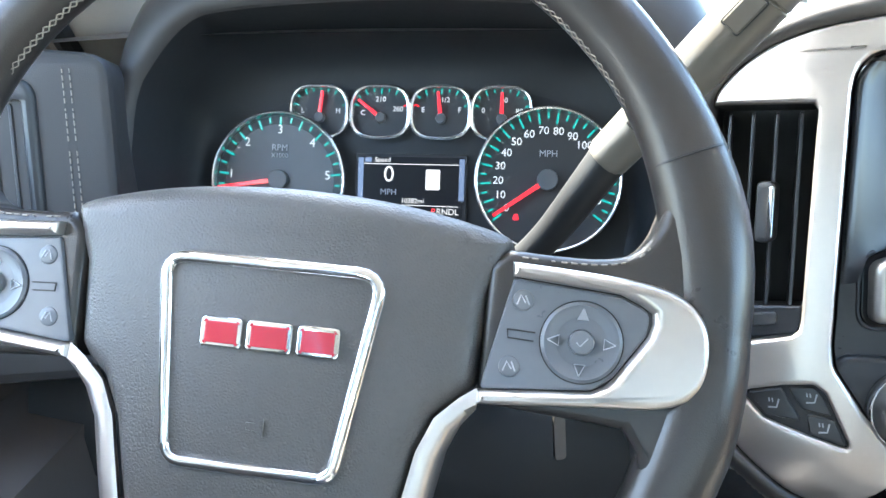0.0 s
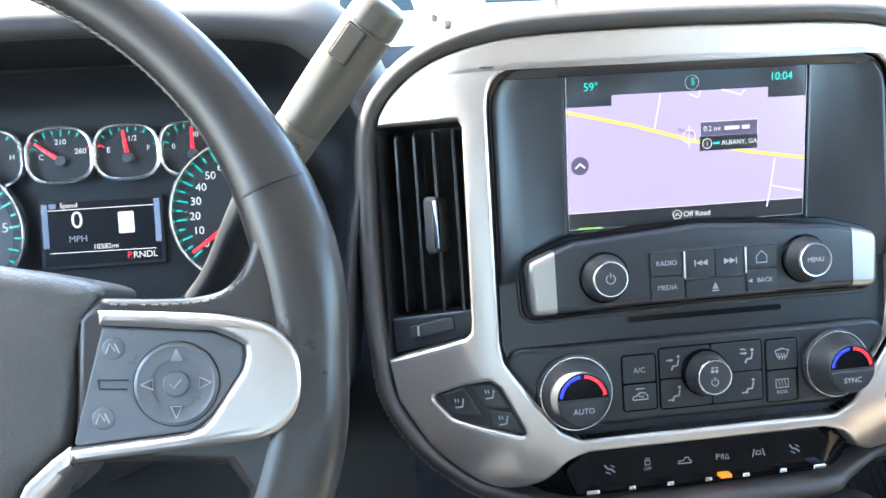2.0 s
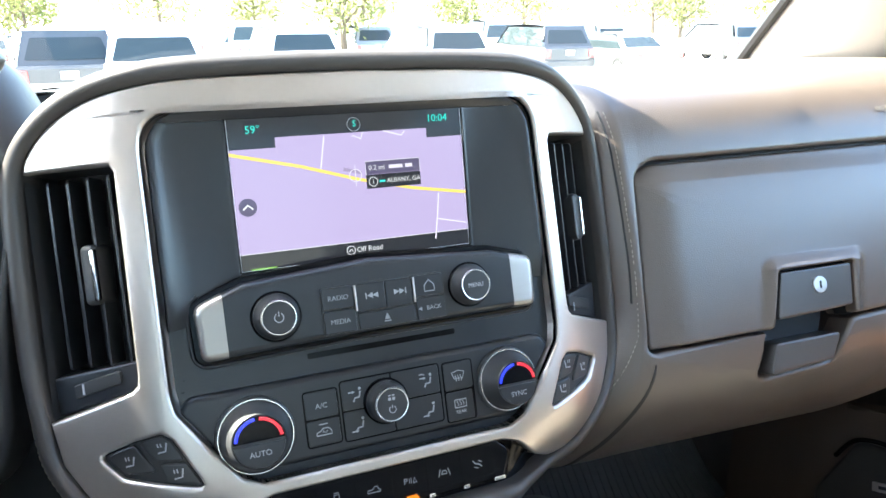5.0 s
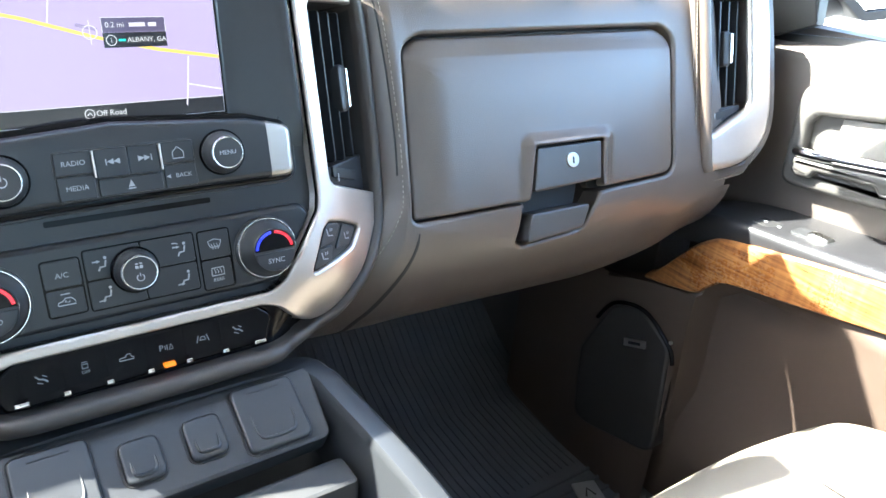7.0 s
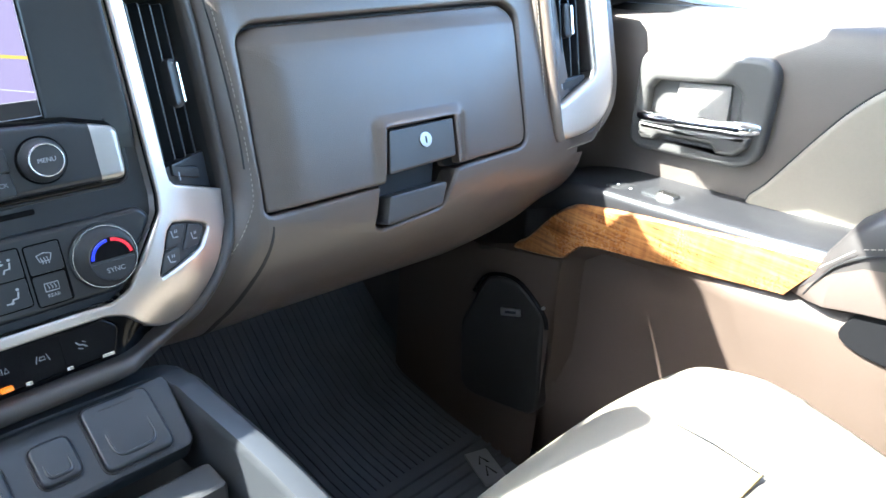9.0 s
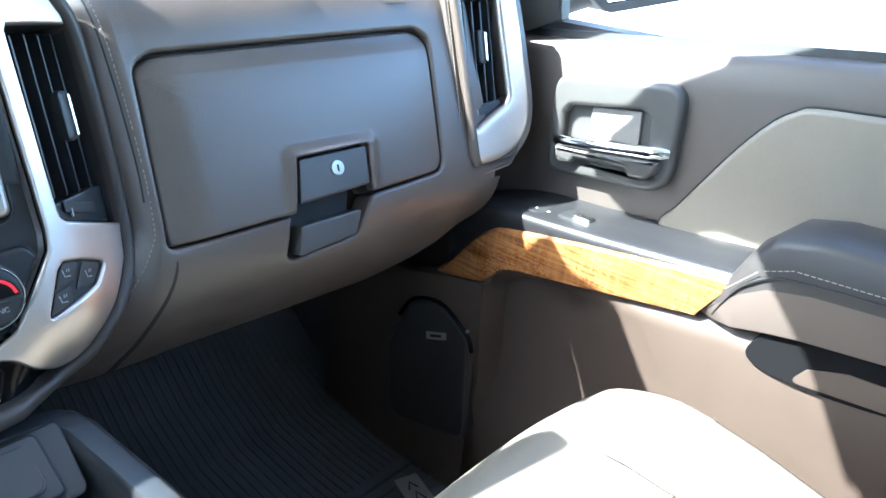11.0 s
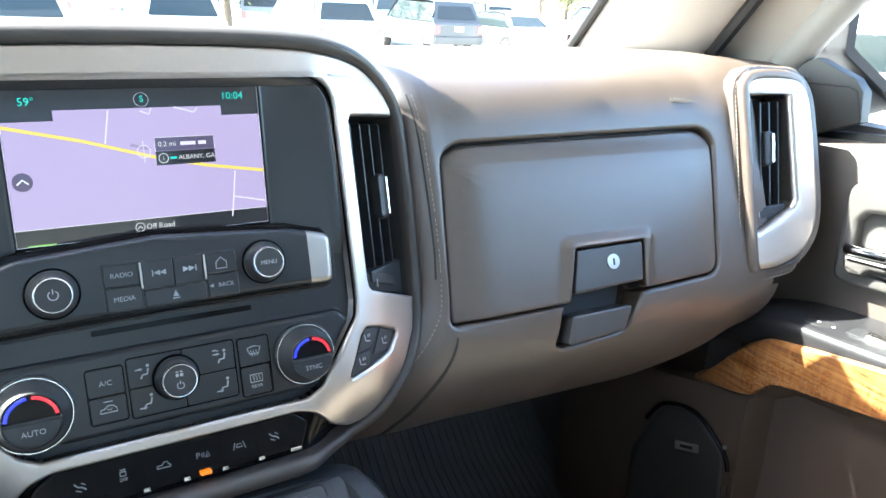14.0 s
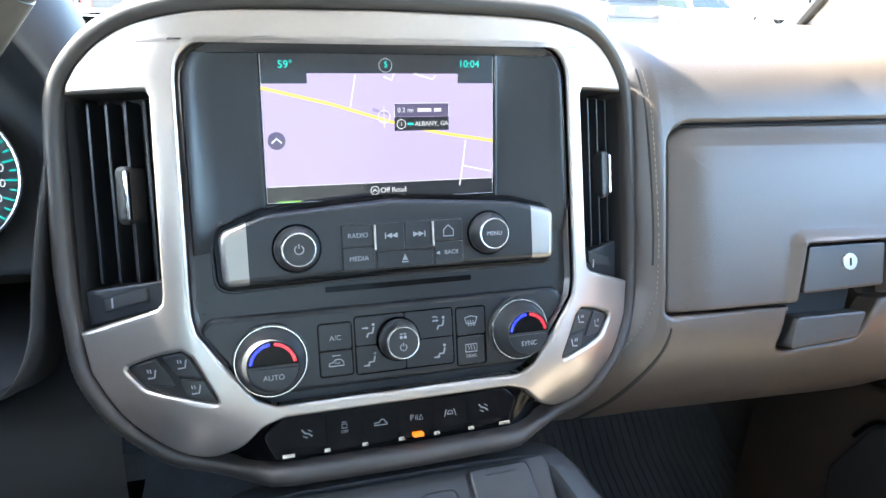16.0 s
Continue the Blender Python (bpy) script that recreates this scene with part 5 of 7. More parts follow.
air_vent(pod2, lambda p: POD2 @ p, [Vector(p) for p in rounded(rect(-0.03, 0.025, -0.07, 0.07), 0.004)], -0.028, 0.023, -0.036, 0.068, (0, 0), 0.0, 0.02, -0.018)
for du in (0.054, 0.059):
    stitches([POD2 @ Vector((du, v, 0.0016)) for v in np.linspace(-0.10, 0.09, 8)], 0.0052, 0.0036, 0.0005, "stitching", pod2)

# ---- steering wheel ----
W = plane_frame((-0.435, -0.181, 1.311), 26) @ pose(0, 0, 0, 0, 0, -3.0)
sw_t = thing("steering_wheel", (-0.435, -0.16, 1.12), "black leather steering wheel with silver spokes, turned slightly", "steering wheel")
RM, RT = 0.1818, 0.0146
rim_rows = []
for i in range(97):
    a = 2 * math.pi * i / 96
    c, s = math.cos(a), math.sin(a)
    thumb = math.exp(-((abs(math.degrees(math.atan2(s, abs(c)))) - 14) / 14) ** 2) * 0.0035
    rim_rows.append([((RM + (RT + thumb) * math.cos(b)) * c, (RM + (RT + thumb) * math.cos(b)) * s + 0.001, (RT + thumb * 0.5) * 0.92 * math.sin(b) - 0.002) for b in np.linspace(0, 2 * math.pi, 18, endpoint=False)])
rim = part("rim", loft(rim_rows, True).by(W), WHEEL, sw_t, "black leather-wrapped rim", 80)
for a in (23, 157, -32, -148):
    c, s = math.cos(radians(a)), math.sin(radians(a))
    part("rim_seam", sweep([((RM + (RT + 0.0014) * math.cos(b)) * c, (RM + (RT + 0.0014) * math.cos(b)) * s + 0.001, (RT + 0.001) * 0.94 * math.sin(b) - 0.002) for b in np.linspace(0, 2 * math.pi, 20, endpoint=False)], 0.0007, 5, True).by(W), MATTE, rim)
zig = Shape()
for k in range(240):
    a = radians(k * 1.5)
    d = math.degrees(a)
    if 165 < d < 200 or d > 340 or d < 14 or 250 < d < 290:
        continue
    lead = radians(0.72)
    for b0, b1 in ((160, 173), (173, 160)):
        pts = []
        for b, da in ((radians(b0), -lead), (radians(b1), lead)):
            rr = RM + (RT + 0.0003) * math.cos(b)
            pts.append((rr * math.cos(a + da), rr * math.sin(a + da) + 0.001, (RT + 0.0003) * 0.92 * math.sin(b) - 0.002))
        zig += sweep(pts, 0.00040, 4)
tagged(part("rim_stitching", zig.by(W), THREAD, rim, "pale baseball stitching"), "pale baseball stitching", kind="stuff")

hub_line = spline([(-0.0990, 0.0290, 0), (-0.093, 0.0345, 0), (-0.05, 0.0430, 0), (0, 0.0460, 0), (0.05, 0.0430, 0), (0.093, 0.0345, 0), (0.0990, 0.0290, 0)], 5)
hub_side = [(0.0965, 0.018), (0.0910, 0.006), (0.0885, -0.030), (0.0830, -0.0370), (0.0740, -0.044), (0.0665, -0.060), (0.0620, -0.085), (0.0560, -0.115), (0.046, -0.135)]
hub_out = [(p.x, p.y) for p in hub_line] + hub_side + [(-u, v) for u, v in reversed(hub_side)]


def dome(p):
    f = max(0, 1 - (p.x / 0.11) ** 2) * max(0, 1 - ((p.y + 0.03) / 0.12) ** 2)
    return W @ Vector((p.x, p.y, p.z + 0.012 * f))


HCUTS = [("x", x) for x in np.linspace(-0.085, 0.085, 11)] + [("y", y) for y in np.linspace(-0.12, 0.035, 9)]
part("airbag_cover", plate(hub_out, -0.045, 0.004, 0.010, cuts=HCUTS, steps=5).map(dome), HUB, sw_t, "charcoal grained airbag cover", 60)
frame_line = rounded([(-0.0380, -0.0735), (0.0340, -0.0735), (0.0485, 0.0120), (-0.0475, 0.0125)], [0.008, 0.008, 0.010, 0.010])
trim_pts = [dome(Vector((p.x, p.y, 0.0045))) for p in frame_line]
part("chrome_frame", sweep(trim_pts, 0.0031, 10, True, 0.8), CHROME, sw_t, "chrome trapezoid frame", 80)
for u0, u1 in ((-0.0275, -0.0085), (-0.0073, 0.0132), (0.0144, 0.0330)):
    line = rounded([(u0 + 0.0006, -0.0245), (u1, -0.0245), (u1, -0.0115), (u0 + 0.0006, -0.0115)], 0.0022, 3)
    b = part("badge_block", plate(line, 0.0, 0.0062, 0.0010, steps=2).map(dome), CHROME, sw_t, "chrome-edged red emblem block")
    part("badge_inlay", plate(inset(line, 0.0020), 0.004, 0.0068, 0.0005).map(dome), RED, b, "red enamel")

part("horn_mark", (ribbon([(-0.0030, -0.0540), (0.0010, -0.0540), (0.0040, -0.0515), (0.0040, -0.0590), (0.0010, -0.0565), (-0.0030, -0.0565), (-0.0030, -0.0540)], 0.0007, 0.0045, 0.0052)).map(dome), HUB, sw_t, "embossed horn mark")

spoke_top = [(p.x, p.y) for p in spline([(0.0985, 0.0275, 0), (0.122, 0.0266, 0), (0.138, 0.0272, 0), (0.1485, 0.0305, 0), (0.1555, 0.0385, 0), (0.1600, 0.0520, 0), (0.1630, 0.0660, 0)], 4)]
spoke_out = spoke_top + [(0.1705, 0.066), (0.1705, -0.066), (0.1580, -0.0640), (0.1555, -0.0500), (0.1490, -0.0410), (0.09, -0.0370), (0.09, 0.02)]


def spoke_rise(p):
    """The spoke swells towards the rim."""
    w = max(0.0, min(1.0, (p.x - 0.135) / 0.032))
    return Vector((p.x, p.y, p.z + 0.0018 * w * w * (3 - 2 * w)))


silver_out = [Vector((p.x, p.y)) for p in spline([(0.1000, 0.0225, 0), (0.125, 0.0212, 0), (0.150, 0.0190, 0), (0.167, 0.0145, 0), (0.1770, 0.0050, 0), (0.1798, -0.0090, 0), (0.1765, -0.0220, 0), (0.1640, -0.0302, 0), (0.1350, -0.0330, 0), (0.0900, -0.0365, 0)], 5)]
inner_edge = [Vector(p) for p in ((0.0903, -0.0308), (0.1352, -0.0270), (0.1402, -0.0246), (0.1440, -0.0208), (0.1560, -0.0028), (0.1573, 0.0022), (0.1570, 0.0066), (0.1520, 0.0098), (0.1442, 0.0131), (0.1008, 0.0166))]
pad_line = rounded([(0.1010, 0.0160), (0.1440, 0.0125), (0.1565, 0.0070), (0.1555, -0.0025), (0.1435, -0.0205), (0.1355, -0.0265), (0.0905, -0.0305)], [0.002, 0.006, 0.006, 0.008, 0.01, 0.006, 0.002])
for s in (1, -1):
    fl = Matrix.Diagonal((s, 1, 1, 1))
    m = W @ fl
    part("spoke", plate(spoke_out, -0.020, 0.0065, 0.0045, cuts=[("x", x) for x in np.arange(0.136, 0.17, 0.004)], steps=4).map(lambda p: m @ spoke_rise(p), s > 0), WHEEL, sw_t, "black leather spoke", 60)
    part("spoke_trim", plate(silver_out + inner_edge, -0.010, 0.0135, 0.0036, steps=4).by(m), SILVER, sw_t, "satin silver spoke trim")
    stitches([m @ spoke_rise(Vector((u, v, 0.0066))) for u, v in [(p.x, p.y) for p in spline([(0.1035, 0.0247, 0), (0.122, 0.0240, 0), (0.139, 0.0247, 0), (0.1500, 0.0283, 0), (0.1575, 0.0370, 0)], 4)]], 0.0040, 0.0026, 0.0004, "spoke_stitching", sw_t)
    leg = [[(0.0900 - 0.0, -0.0300, 0.0085), (0.0905, -0.0365, 0.0100), (0.0900, -0.0395, 0.006), (0.0895, -0.041, -0.01)]]
    for u, v, du, dv in ((0.0845, -0.0385, 0.003, 0.004), (0.0765, -0.0465, 0.0055, 0.0025), (0.0705, -0.0600, 0.0060, 0.0012), (0.0660, -0.0830, 0.0062, 0.0008), (0.0605, -0.1100, 0.0062, 0.001), (0.0520, -0.1400, 0.006, 0.0015)):
        leg.append([(u - du * 0.6, v + dv * 0.8, 0.0085), (u + du * 0.25, v - dv * 0.3, 0.0100), (u + du, v - dv, 0.0060), (u + du * 1.2, v - dv * 1.2, -0.012)])
    part("leg_trim", loft(leg).by(m), SILVER, sw_t, "satin silver lower spoke trim", 70)
    part("lower_spoke", plate([(0.050, -0.05), (0.0735, -0.052), (0.0675, -0.083), (0.062, -0.112), (0.054, -0.175), (0.03, -0.175), (0.03, -0.10)], -0.030, -0.004, 0.003).by(m), WHEEL, sw_t)
    pad = part("switch_pad", plate(pad_line, -0.010, 0.0085, 0.0012, cuts=[("x", 0.12), ("x", 0.14)]).by(m), SWITCH, sw_t, "charcoal thumb switch pad")
    c = Vector((0.1300, -0.0075))
    part("thumb_ring", lathe([(0.0163, 0.007), (0.0163, 0.0094), (0.0150, 0.0101), (0.0135, 0.0094), (0.0100, 0.0090)], 44).by(m @ pose(c.x, c.y, 0)), SWITCH, pad)
    part("thumb_key", disc(0.0052, 0.007, 0.0112, 0.0015, 28).by(m @ pose(c.x, c.y, 0)), SWITCH, pad)
    part("thumb_groove", lathe([(0.0169, 0.0084), (0.0169, 0.0088), (0.0164, 0.0088), (0.0164, 0.0084)], 44).by(m @ pose(c.x, c.y, 0)), MATTE, pad)
    for a in (0, 90, 180, 270):
        part("thumb_arrow", ribbon([(c.x + 0.0108 * math.cos(radians(a)) + 0.0028 * math.cos(radians(a + b)), c.y + 0.0108 * math.sin(radians(a)) + 0.0028 * math.sin(radians(a + b))) for b in (0, 130, 230, 360)], 0.0005, 0.0088, 0.0099).by(m), WHITEMARK, pad)
    part("thumb_tick", ribbon([(c.x - 0.002, c.y), (c.x - 0.0005, c.y - 0.0016), (c.x + 0.0024, c.y + 0.0018)], 0.0006, 0.0108, 0.0115).by(m), WHITEMARK, pad)
    for u, v in ((0.1055, 0.0072), (0.1020, -0.0200)):
        b = part("thumb_button", disc(0.0046, 0.006, 0.0094, 0.0015, 24).by(m @ pose(u, v, 0)), SWITCH, pad)
        part("button_symbol", (ribbon([(u - 0.0025, v - 0.002), (u - 0.001, v + 0.002), (u + 0.001, v - 0.001)], 0.0007, 0.0092, 0.0097) + ribbon([(u + 0.0008, v + 0.002), (u + 0.0026, v - 0.0018)], 0.0007, 0.0092, 0.0097)).by(m), WHITEMARK, b)
    part("rocker_slot", ribbon([(0.1000, -0.0050), (0.1005, -0.0085), (0.1110, -0.0090)], 0.0006, 0.0084, 0.0090).by(m) + ribbon([(0.1000, -0.0050), (0.1115, -0.0055)], 0.0006, 0.0084, 0.0090).by(m), MATTE, pad)
part("column_boss", lathe([(0.036, -0.03), (0.036, -0.07), (0.03, -0.085)], 36).by(W @ pose(0, -0.03, 0)), BLACK, sw_t)

col = thing("steering_column", (-0.43, 0.0, 1.10), "black steering column shroud", "steering column")
C = plane_frame((-0.432, -0.085, 1.228), 26)
part("shroud", loft([[C @ Vector((0.062 * math.cos(a) * k, 0.05 * math.sin(a) * k - 0.004, n)) for a in np.linspace(0, 2 * math.pi, 28, endpoint=False)] for k, n in ((0.8, 0.01), (1.0, 0.0), (1.12, -0.06), (1.25, -0.16))], True, True), BLACK, col)

# Column gear lever.
sh = thing("gear_lever", (-0.33, -0.02, 1.26), "taupe column gear lever with a thumb button", "gear lever")
part("lever_arm", sweep(spline([(-0.355, 0.004, 1.238), (-0.335, -0.008, 1.256), (-0.317, -0.020, 1.280), (-0.299, -0.033, 1.312), (-0.284, -0.040, 1.338)], 6), [0.0088 + 0.00014 * i for i in range(25)], 14), ARM, sh, "black lever arm", 60)
axis = [Vector((-0.286, -0.0395, 1.336)), Vector((-0.2065, -0.0600, 1.4375))]
d = (axis[1] - axis[0]).normalized()
gm = Matrix.Translation(axis[0]) @ d.to_track_quat("Z", "Y").to_matrix().to_4x4()
L = (axis[1] - axis[0]).length
HANDLE = material("taupe_lever_grip", (0.088, 0.078, 0.065), 0.32, 0, 0.001, 0.12, 0.06)
grip = part("grip", lathe([(0.0120, -0.002), (0.0132, 0.002), (0.0139, 0.030), (0.0142, 0.046), (0.0142, 0.0475), (0.0134, 0.0482), (0.0134, 0.0492), (0.0142, 0.0500), (0.0146, 0.064), (0.0150, 0.080), (0.0146, L - 0.0165), (0.0138, L - 0.0160), (0.0138, L - 0.0152), (0.0144, L - 0.0147), (0.0137, L - 0.004), (0.0130, L - 0.0015), (0.0112, L), (0.00001, L + 0.0004)], 36).by(gm), HANDLE, sh, "taupe grip", 50)
best = max(range(36), key=lambda i: (gm.to_3x3() @ Vector((math.cos(i * math.pi / 18), math.sin(i * math.pi / 18), 0))).dot(Vector((-0.25, -1, 0.3))))
bm_ = gm @ pose(0, 0, 0, 0, 0, best * 10) @ pose(0.0132, 0, L * 0.79, 0, 90, 0)
part("button_gap", plate(rounded(rect(-0.0110, 0.0100, -0.0060, 0.0060), 0.002), -0.004, 0.0014, 0.0003).by(bm_), MATTE, grip)
part("thumb_button", plate(rounded(rect(-0.0102, 0.0092, -0.0053, 0.0053), 0.0015), -0.004, 0.0022, 0.001).by(bm_), HANDLE, grip, "taupe rocker button")
low_m = gm @ pose(0, 0, 0, 0, 0, best * 10 + 12) @ pose(0.0122, 0, 0.034, 0, 90, 0)
part("button_gap", plate(rounded(rect(-0.0088, 0.0088, -0.0074, 0.0074), 0.002), -0.004, 0.0016, 0.0003).by(low_m), MATTE, grip)
part("collar_button", plate(rounded(rect(-0.0081, 0.0081, -0.0067, 0.0067), 0.0015), -0.004, 0.0022, 0.001).by(low_m), HANDLE, grip, "taupe inset in the collar")

key = thing("ignition_key", (-0.305, -0.055, 1.12), "steel ignition key hanging in the column lock", "key")
part("key_blade", box(-0.007, 0.001, -0.032, 0.0, -0.0012, 0.0012, 0.003, 0.0004).by(pose(-0.304, -0.058, 1.172, 80, 0, 24)), LATCH, key)
part("key_bow", plate(rounded([(-0.013, -0.004), (0.006, -0.004), (0.010, 0.016), (-0.014, 0.016)], 0.004), -0.003, 0.003, 0.001).by(pose(-0.300, -0.055, 1.175, 80, 0, 24)), BLACK, key)
part("lock_barrel", lathe([(0.013, -0.03), (0.013, 0.0), (0.010, 0.003), (0.00001, 0.003)], 28).by(pose(-0.328, -0.045, 1.185, 70, 0, 60)), BLACK, key)

# ---- console bin under the stack ----
cons = thing("console_bin", (0.02, -0.15, 0.95), "charcoal console bin with socket covers under the stack", "console")
LIDS = plane_frame((0, -0.095, 1.072), 63)
part("console_face", plate(rounded([(-0.122, -0.0430), (0.114, -0.0400), (0.119, 0.0250), (-0.122, 0.0250)], 0.010), -0.02, 0.0, 0.003).by(LIDS), CONSOLE, cons)
for u0, u1, v0, v1, big in ((0.0490, 0.0995, -0.035, 0.0195, True), (0.0090, 0.0370, -0.0258, 0.0072, False), (-0.0358, -0.0078, -0.0268, 0.0055, False), (-0.1020, -0.0515, -0.036, 0.0185, True)):
    line = rounded(rect(u0, u1, v0, v1), 0.0075)
    cover = part("socket_cover", plate(line, -0.004, 0.0052, 0.0026, steps=4).by(LIDS), CONSOLE, cons, "charcoal socket cover")
    part("cover_gap", plate(inset(line, -0.0016), -0.006, 0.0006, 0.0002).by(LIDS), MATTE, cover)
    c = ((u0 + u1) / 2, (v0 + v1) / 2 - 0.002)
    k = 0.31 if big else 0.29
    w, h = (u1 - u0) * k, (v1 - v0) * k
    lip_u = spline([(c[0] - w, c[1] + h * 0.2, 0.0050), (c[0] - w * 0.98, c[1] - h * 0.6, 0.0052), (c[0] - w * 0.72, c[1] - h * 0.98, 0.0053), (c[0], c[1] - h * 1.04, 0.0054), (c[0] + w * 0.72, c[1] - h * 0.98, 0.0053), (c[0] + w * 0.98, c[1] - h * 0.6, 0.0052), (c[0] + w, c[1] + h * 0.2, 0.0050)], 5)
    part("cover_scoop", sweep(lip_u, [0.0003 + 0.0011 * math.sin(math.pi * i / (len(lip_u) - 1)) ** 0.5 for i in range(len(lip_u))], 8).by(LIDS), CONSOLE, cover)
    if big:
        part("cover_slot", ribbon([(c[0] - 0.013, v1 - 0.007), (c[0] + 0.013, v1 - 0.007)], 0.0013, 0.0048, 0.0056).by(LIDS), MATTE, cover)
top = spline([(-0.150, -0.30, 1.035), (-0.140, -0.20, 1.062), (-0.131, -0.110, 1.076), (-0.126, -0.080, 1.079), (-0.108, -0.062, 1.081), (0, -0.060, 1.082), (0.108, -0.062, 1.081), (0.127, -0.080, 1.079), (0.132, -0.110, 1.076), (0.144, -0.20, 1.062), (0.156, -0.30, 1.035)], 6)
rail = []
for i, p in enumerate(top):
    t = (top[min(i + 1, len(top) - 1)] - top[max(i - 1, 0)]).normalized()
    o = Vector((-t.y, t.x, 0)).normalized()
    if o.y < 0 and abs(p.x) < 0.1:
        o = -o
    if p.x * o.x < 0 and abs(p.x) > 0.1:
        o = -o
    rail.append([p - o * 0.014 + Vector((0, 0, -0.070)), p - o * 0.013 + Vector((0, 0, -0.006)), p - o * 0.009, p + o * 0.006 + Vector((0, 0, 0.001)), p + o * 0.012 + Vector((0, 0, -0.004)), p + o * 0.015 + Vector((0, 0, -0.02)), p + o * 0.017 + Vector((0, 0, -0.25)), p + o * 0.017 + Vector((0, 0, -0.42))])
part("console_rim", loft(rail), CONSOLE, cons, "charcoal rim of the bin", 50)
part("bin_floor", Shape([(-0.14, -0.13, 1.005), (0.14, -0.13, 1.005), (0.15, -0.34, 0.99), (-0.15, -0.34, 0.99)], [(0, 1, 2, 3)]), MATTE, cons)
part("bin_step", box(-0.118, 0.118, -0.170, -0.138, 0.985, 1.038, 0.006, 0.004), BLACK, cons)

# ---- passenger door ----
door = thing("passenger_door", (0.80, -0.3, 0.66), "closed door with taupe panel, wood strip and chrome handle", "door")


def belt(y):
    return 1.306 + 0.100 * max(0.0, -y)


ys = [0.30, 0.16, 0.08, 0.02, -0.02, -0.06, -0.10, -0.16, -0.22, -0.28, -0.34, -0.42, -0.52, -0.64, -0.78, -0.95]

upper = []
for y in ys:
    b = belt(y)
    upper.append([(0.850, y, b + 0.004), (0.800, y, b + 0.003), (0.785, y, b - 0.002), (0.777, y, b - 0.014), (0.772, y, b - 0.040), (0.770, y, 1.24), (0.770, y, 1.18), (0.772, y, 1.12), (0.776, y, 1.09)])
part("upper_panel", loft(upper), DOORSKIN, door, "taupe grained upper panel")
DOOR = Matrix(((0, 0, -1, 0.770), (-1, 0, 0, 0), (0, 1, 0, 0), (0, 0, 0, 1)))     # x back along the door, y up, z into the cabin


cup_line = rounded([(0.079, 1.152), (0.076, 1.276), (0.247, 1.297), (0.252, 1.166)], [0.018, 0.022, 0.028, 0.040], 8)
cup_hole = rounded([(0.098, 1.185), (0.096, 1.232), (0.104, 1.243), (0.200, 1.258), (0.212, 1.250), (0.216, 1.200), (0.206, 1.182)], 0.008)
cup = part("handle_cup", plate(cup_line, -0.006, 0.0160, 0.0075, [cup_hole], steps=6).by(DOOR), CUP, door, "grey handle surround")
part("cup_wall", loft([[(*p, 0.0095) for p in cup_hole], [(*p, 0.001) for p in inset(cup_hole, 0.005)]], True).by(DOOR), CUP, cup)
part("cup_back", plate(inset(cup_hole, 0.003), -0.002, 0.0012, 0.0004).by(DOOR), CUP, cup)
part("cup_flap", plate(rounded([(0.130, 1.205), (0.130, 1.246), (0.196, 1.255), (0.200, 1.212)], 0.003), 0.0, 0.0062, 0.002).by(DOOR), material("grey_handle_flap", (0.22, 0.205, 0.19), 0.5), cup, "grey flap behind the handle")
h = part("door_handle", sweep(spline([(0.091, 1.197, 0.016), (0.106, 1.199, 0.022), (0.160, 1.2055, 0.0240), (0.200, 1.2110, 0.0240), (0.226, 1.2150, 0.0220), (0.240, 1.2160, 0.0120)], 5), [0.0060, 0.0064] + [0.0068] * 13 + [0.0070, 0.0074, 0.0080, 0.0084, 0.0086, 0.0088, 0.0088, 0.0088, 0.0086, 0.0084, 0.0080], 14).by(DOOR), CHROME, door, "chrome pull handle", 60)
part("handle_base", plate(rounded([(0.095, 1.176), (0.095, 1.1915), (0.205, 1.2040), (0.238, 1.2075), (0.237, 1.194), (0.224, 1.181), (0.202, 1.178), (0.194, 1.188), (0.126, 1.181), (0.120, 1.172), (0.104, 1.170)], [0.003, 0.002, 0.004, 0.002, 0.008, 0.004, 0.004, 0.006, 0.005, 0.003, 0.004]), 0.006, 0.027, 0.006, steps=4).by(DOOR), CUP, h, "grey lower half of the handle", 60)
part("cup_sill", plate(rounded([(0.090, 1.176), (0.214, 1.174), (0.222, 1.206), (0.092, 1.198)], 0.004), -0.002, 0.0155, 0.004, steps=3).by(DOOR), CUP, cup)
part("shadow_gap", plate(inset(cup_line, -0.0013), -0.008, -0.0004, 0.0002).by(DOOR), MATTE, cup)

ins_line = [(0.402, 1.302), (0.36, 1.291), (0.330, 1.262), (0.300, 1.218), (0.262, 1.155), (0.244, 1.128), (0.262, 1.098), (0.42, 1.10), (0.70, 1.12), (0.90, 1.14), (0.90, 1.306), (0.60, 1.310)]
ins = [Vector((p.x, p.y)) for p in spline([(*p, 0) for p in ins_line], 4, True)]
part("door_insert", plate(ins, -0.004, 0.0075, 0.0060, steps=4).by(DOOR), DOORCREAM, door, "beige soft door insert")
part("insert_seam", plate(inset(ins, -0.0022), -0.006, 0.0010, 0.0003).by(DOOR), MATTE, door)

# Armrest ledge, wood strip and lower panel.
ledge = [(0.10, 1.040), (0.06, 1.060), (0.02, 1.082), (-0.02, 1.100), (-0.06, 1.111), (-0.10, 1.117), (-0.15, 1.120), (-0.22, 1.125), (-0.30, 1.132), (-0.38, 1.140)]
rows = []
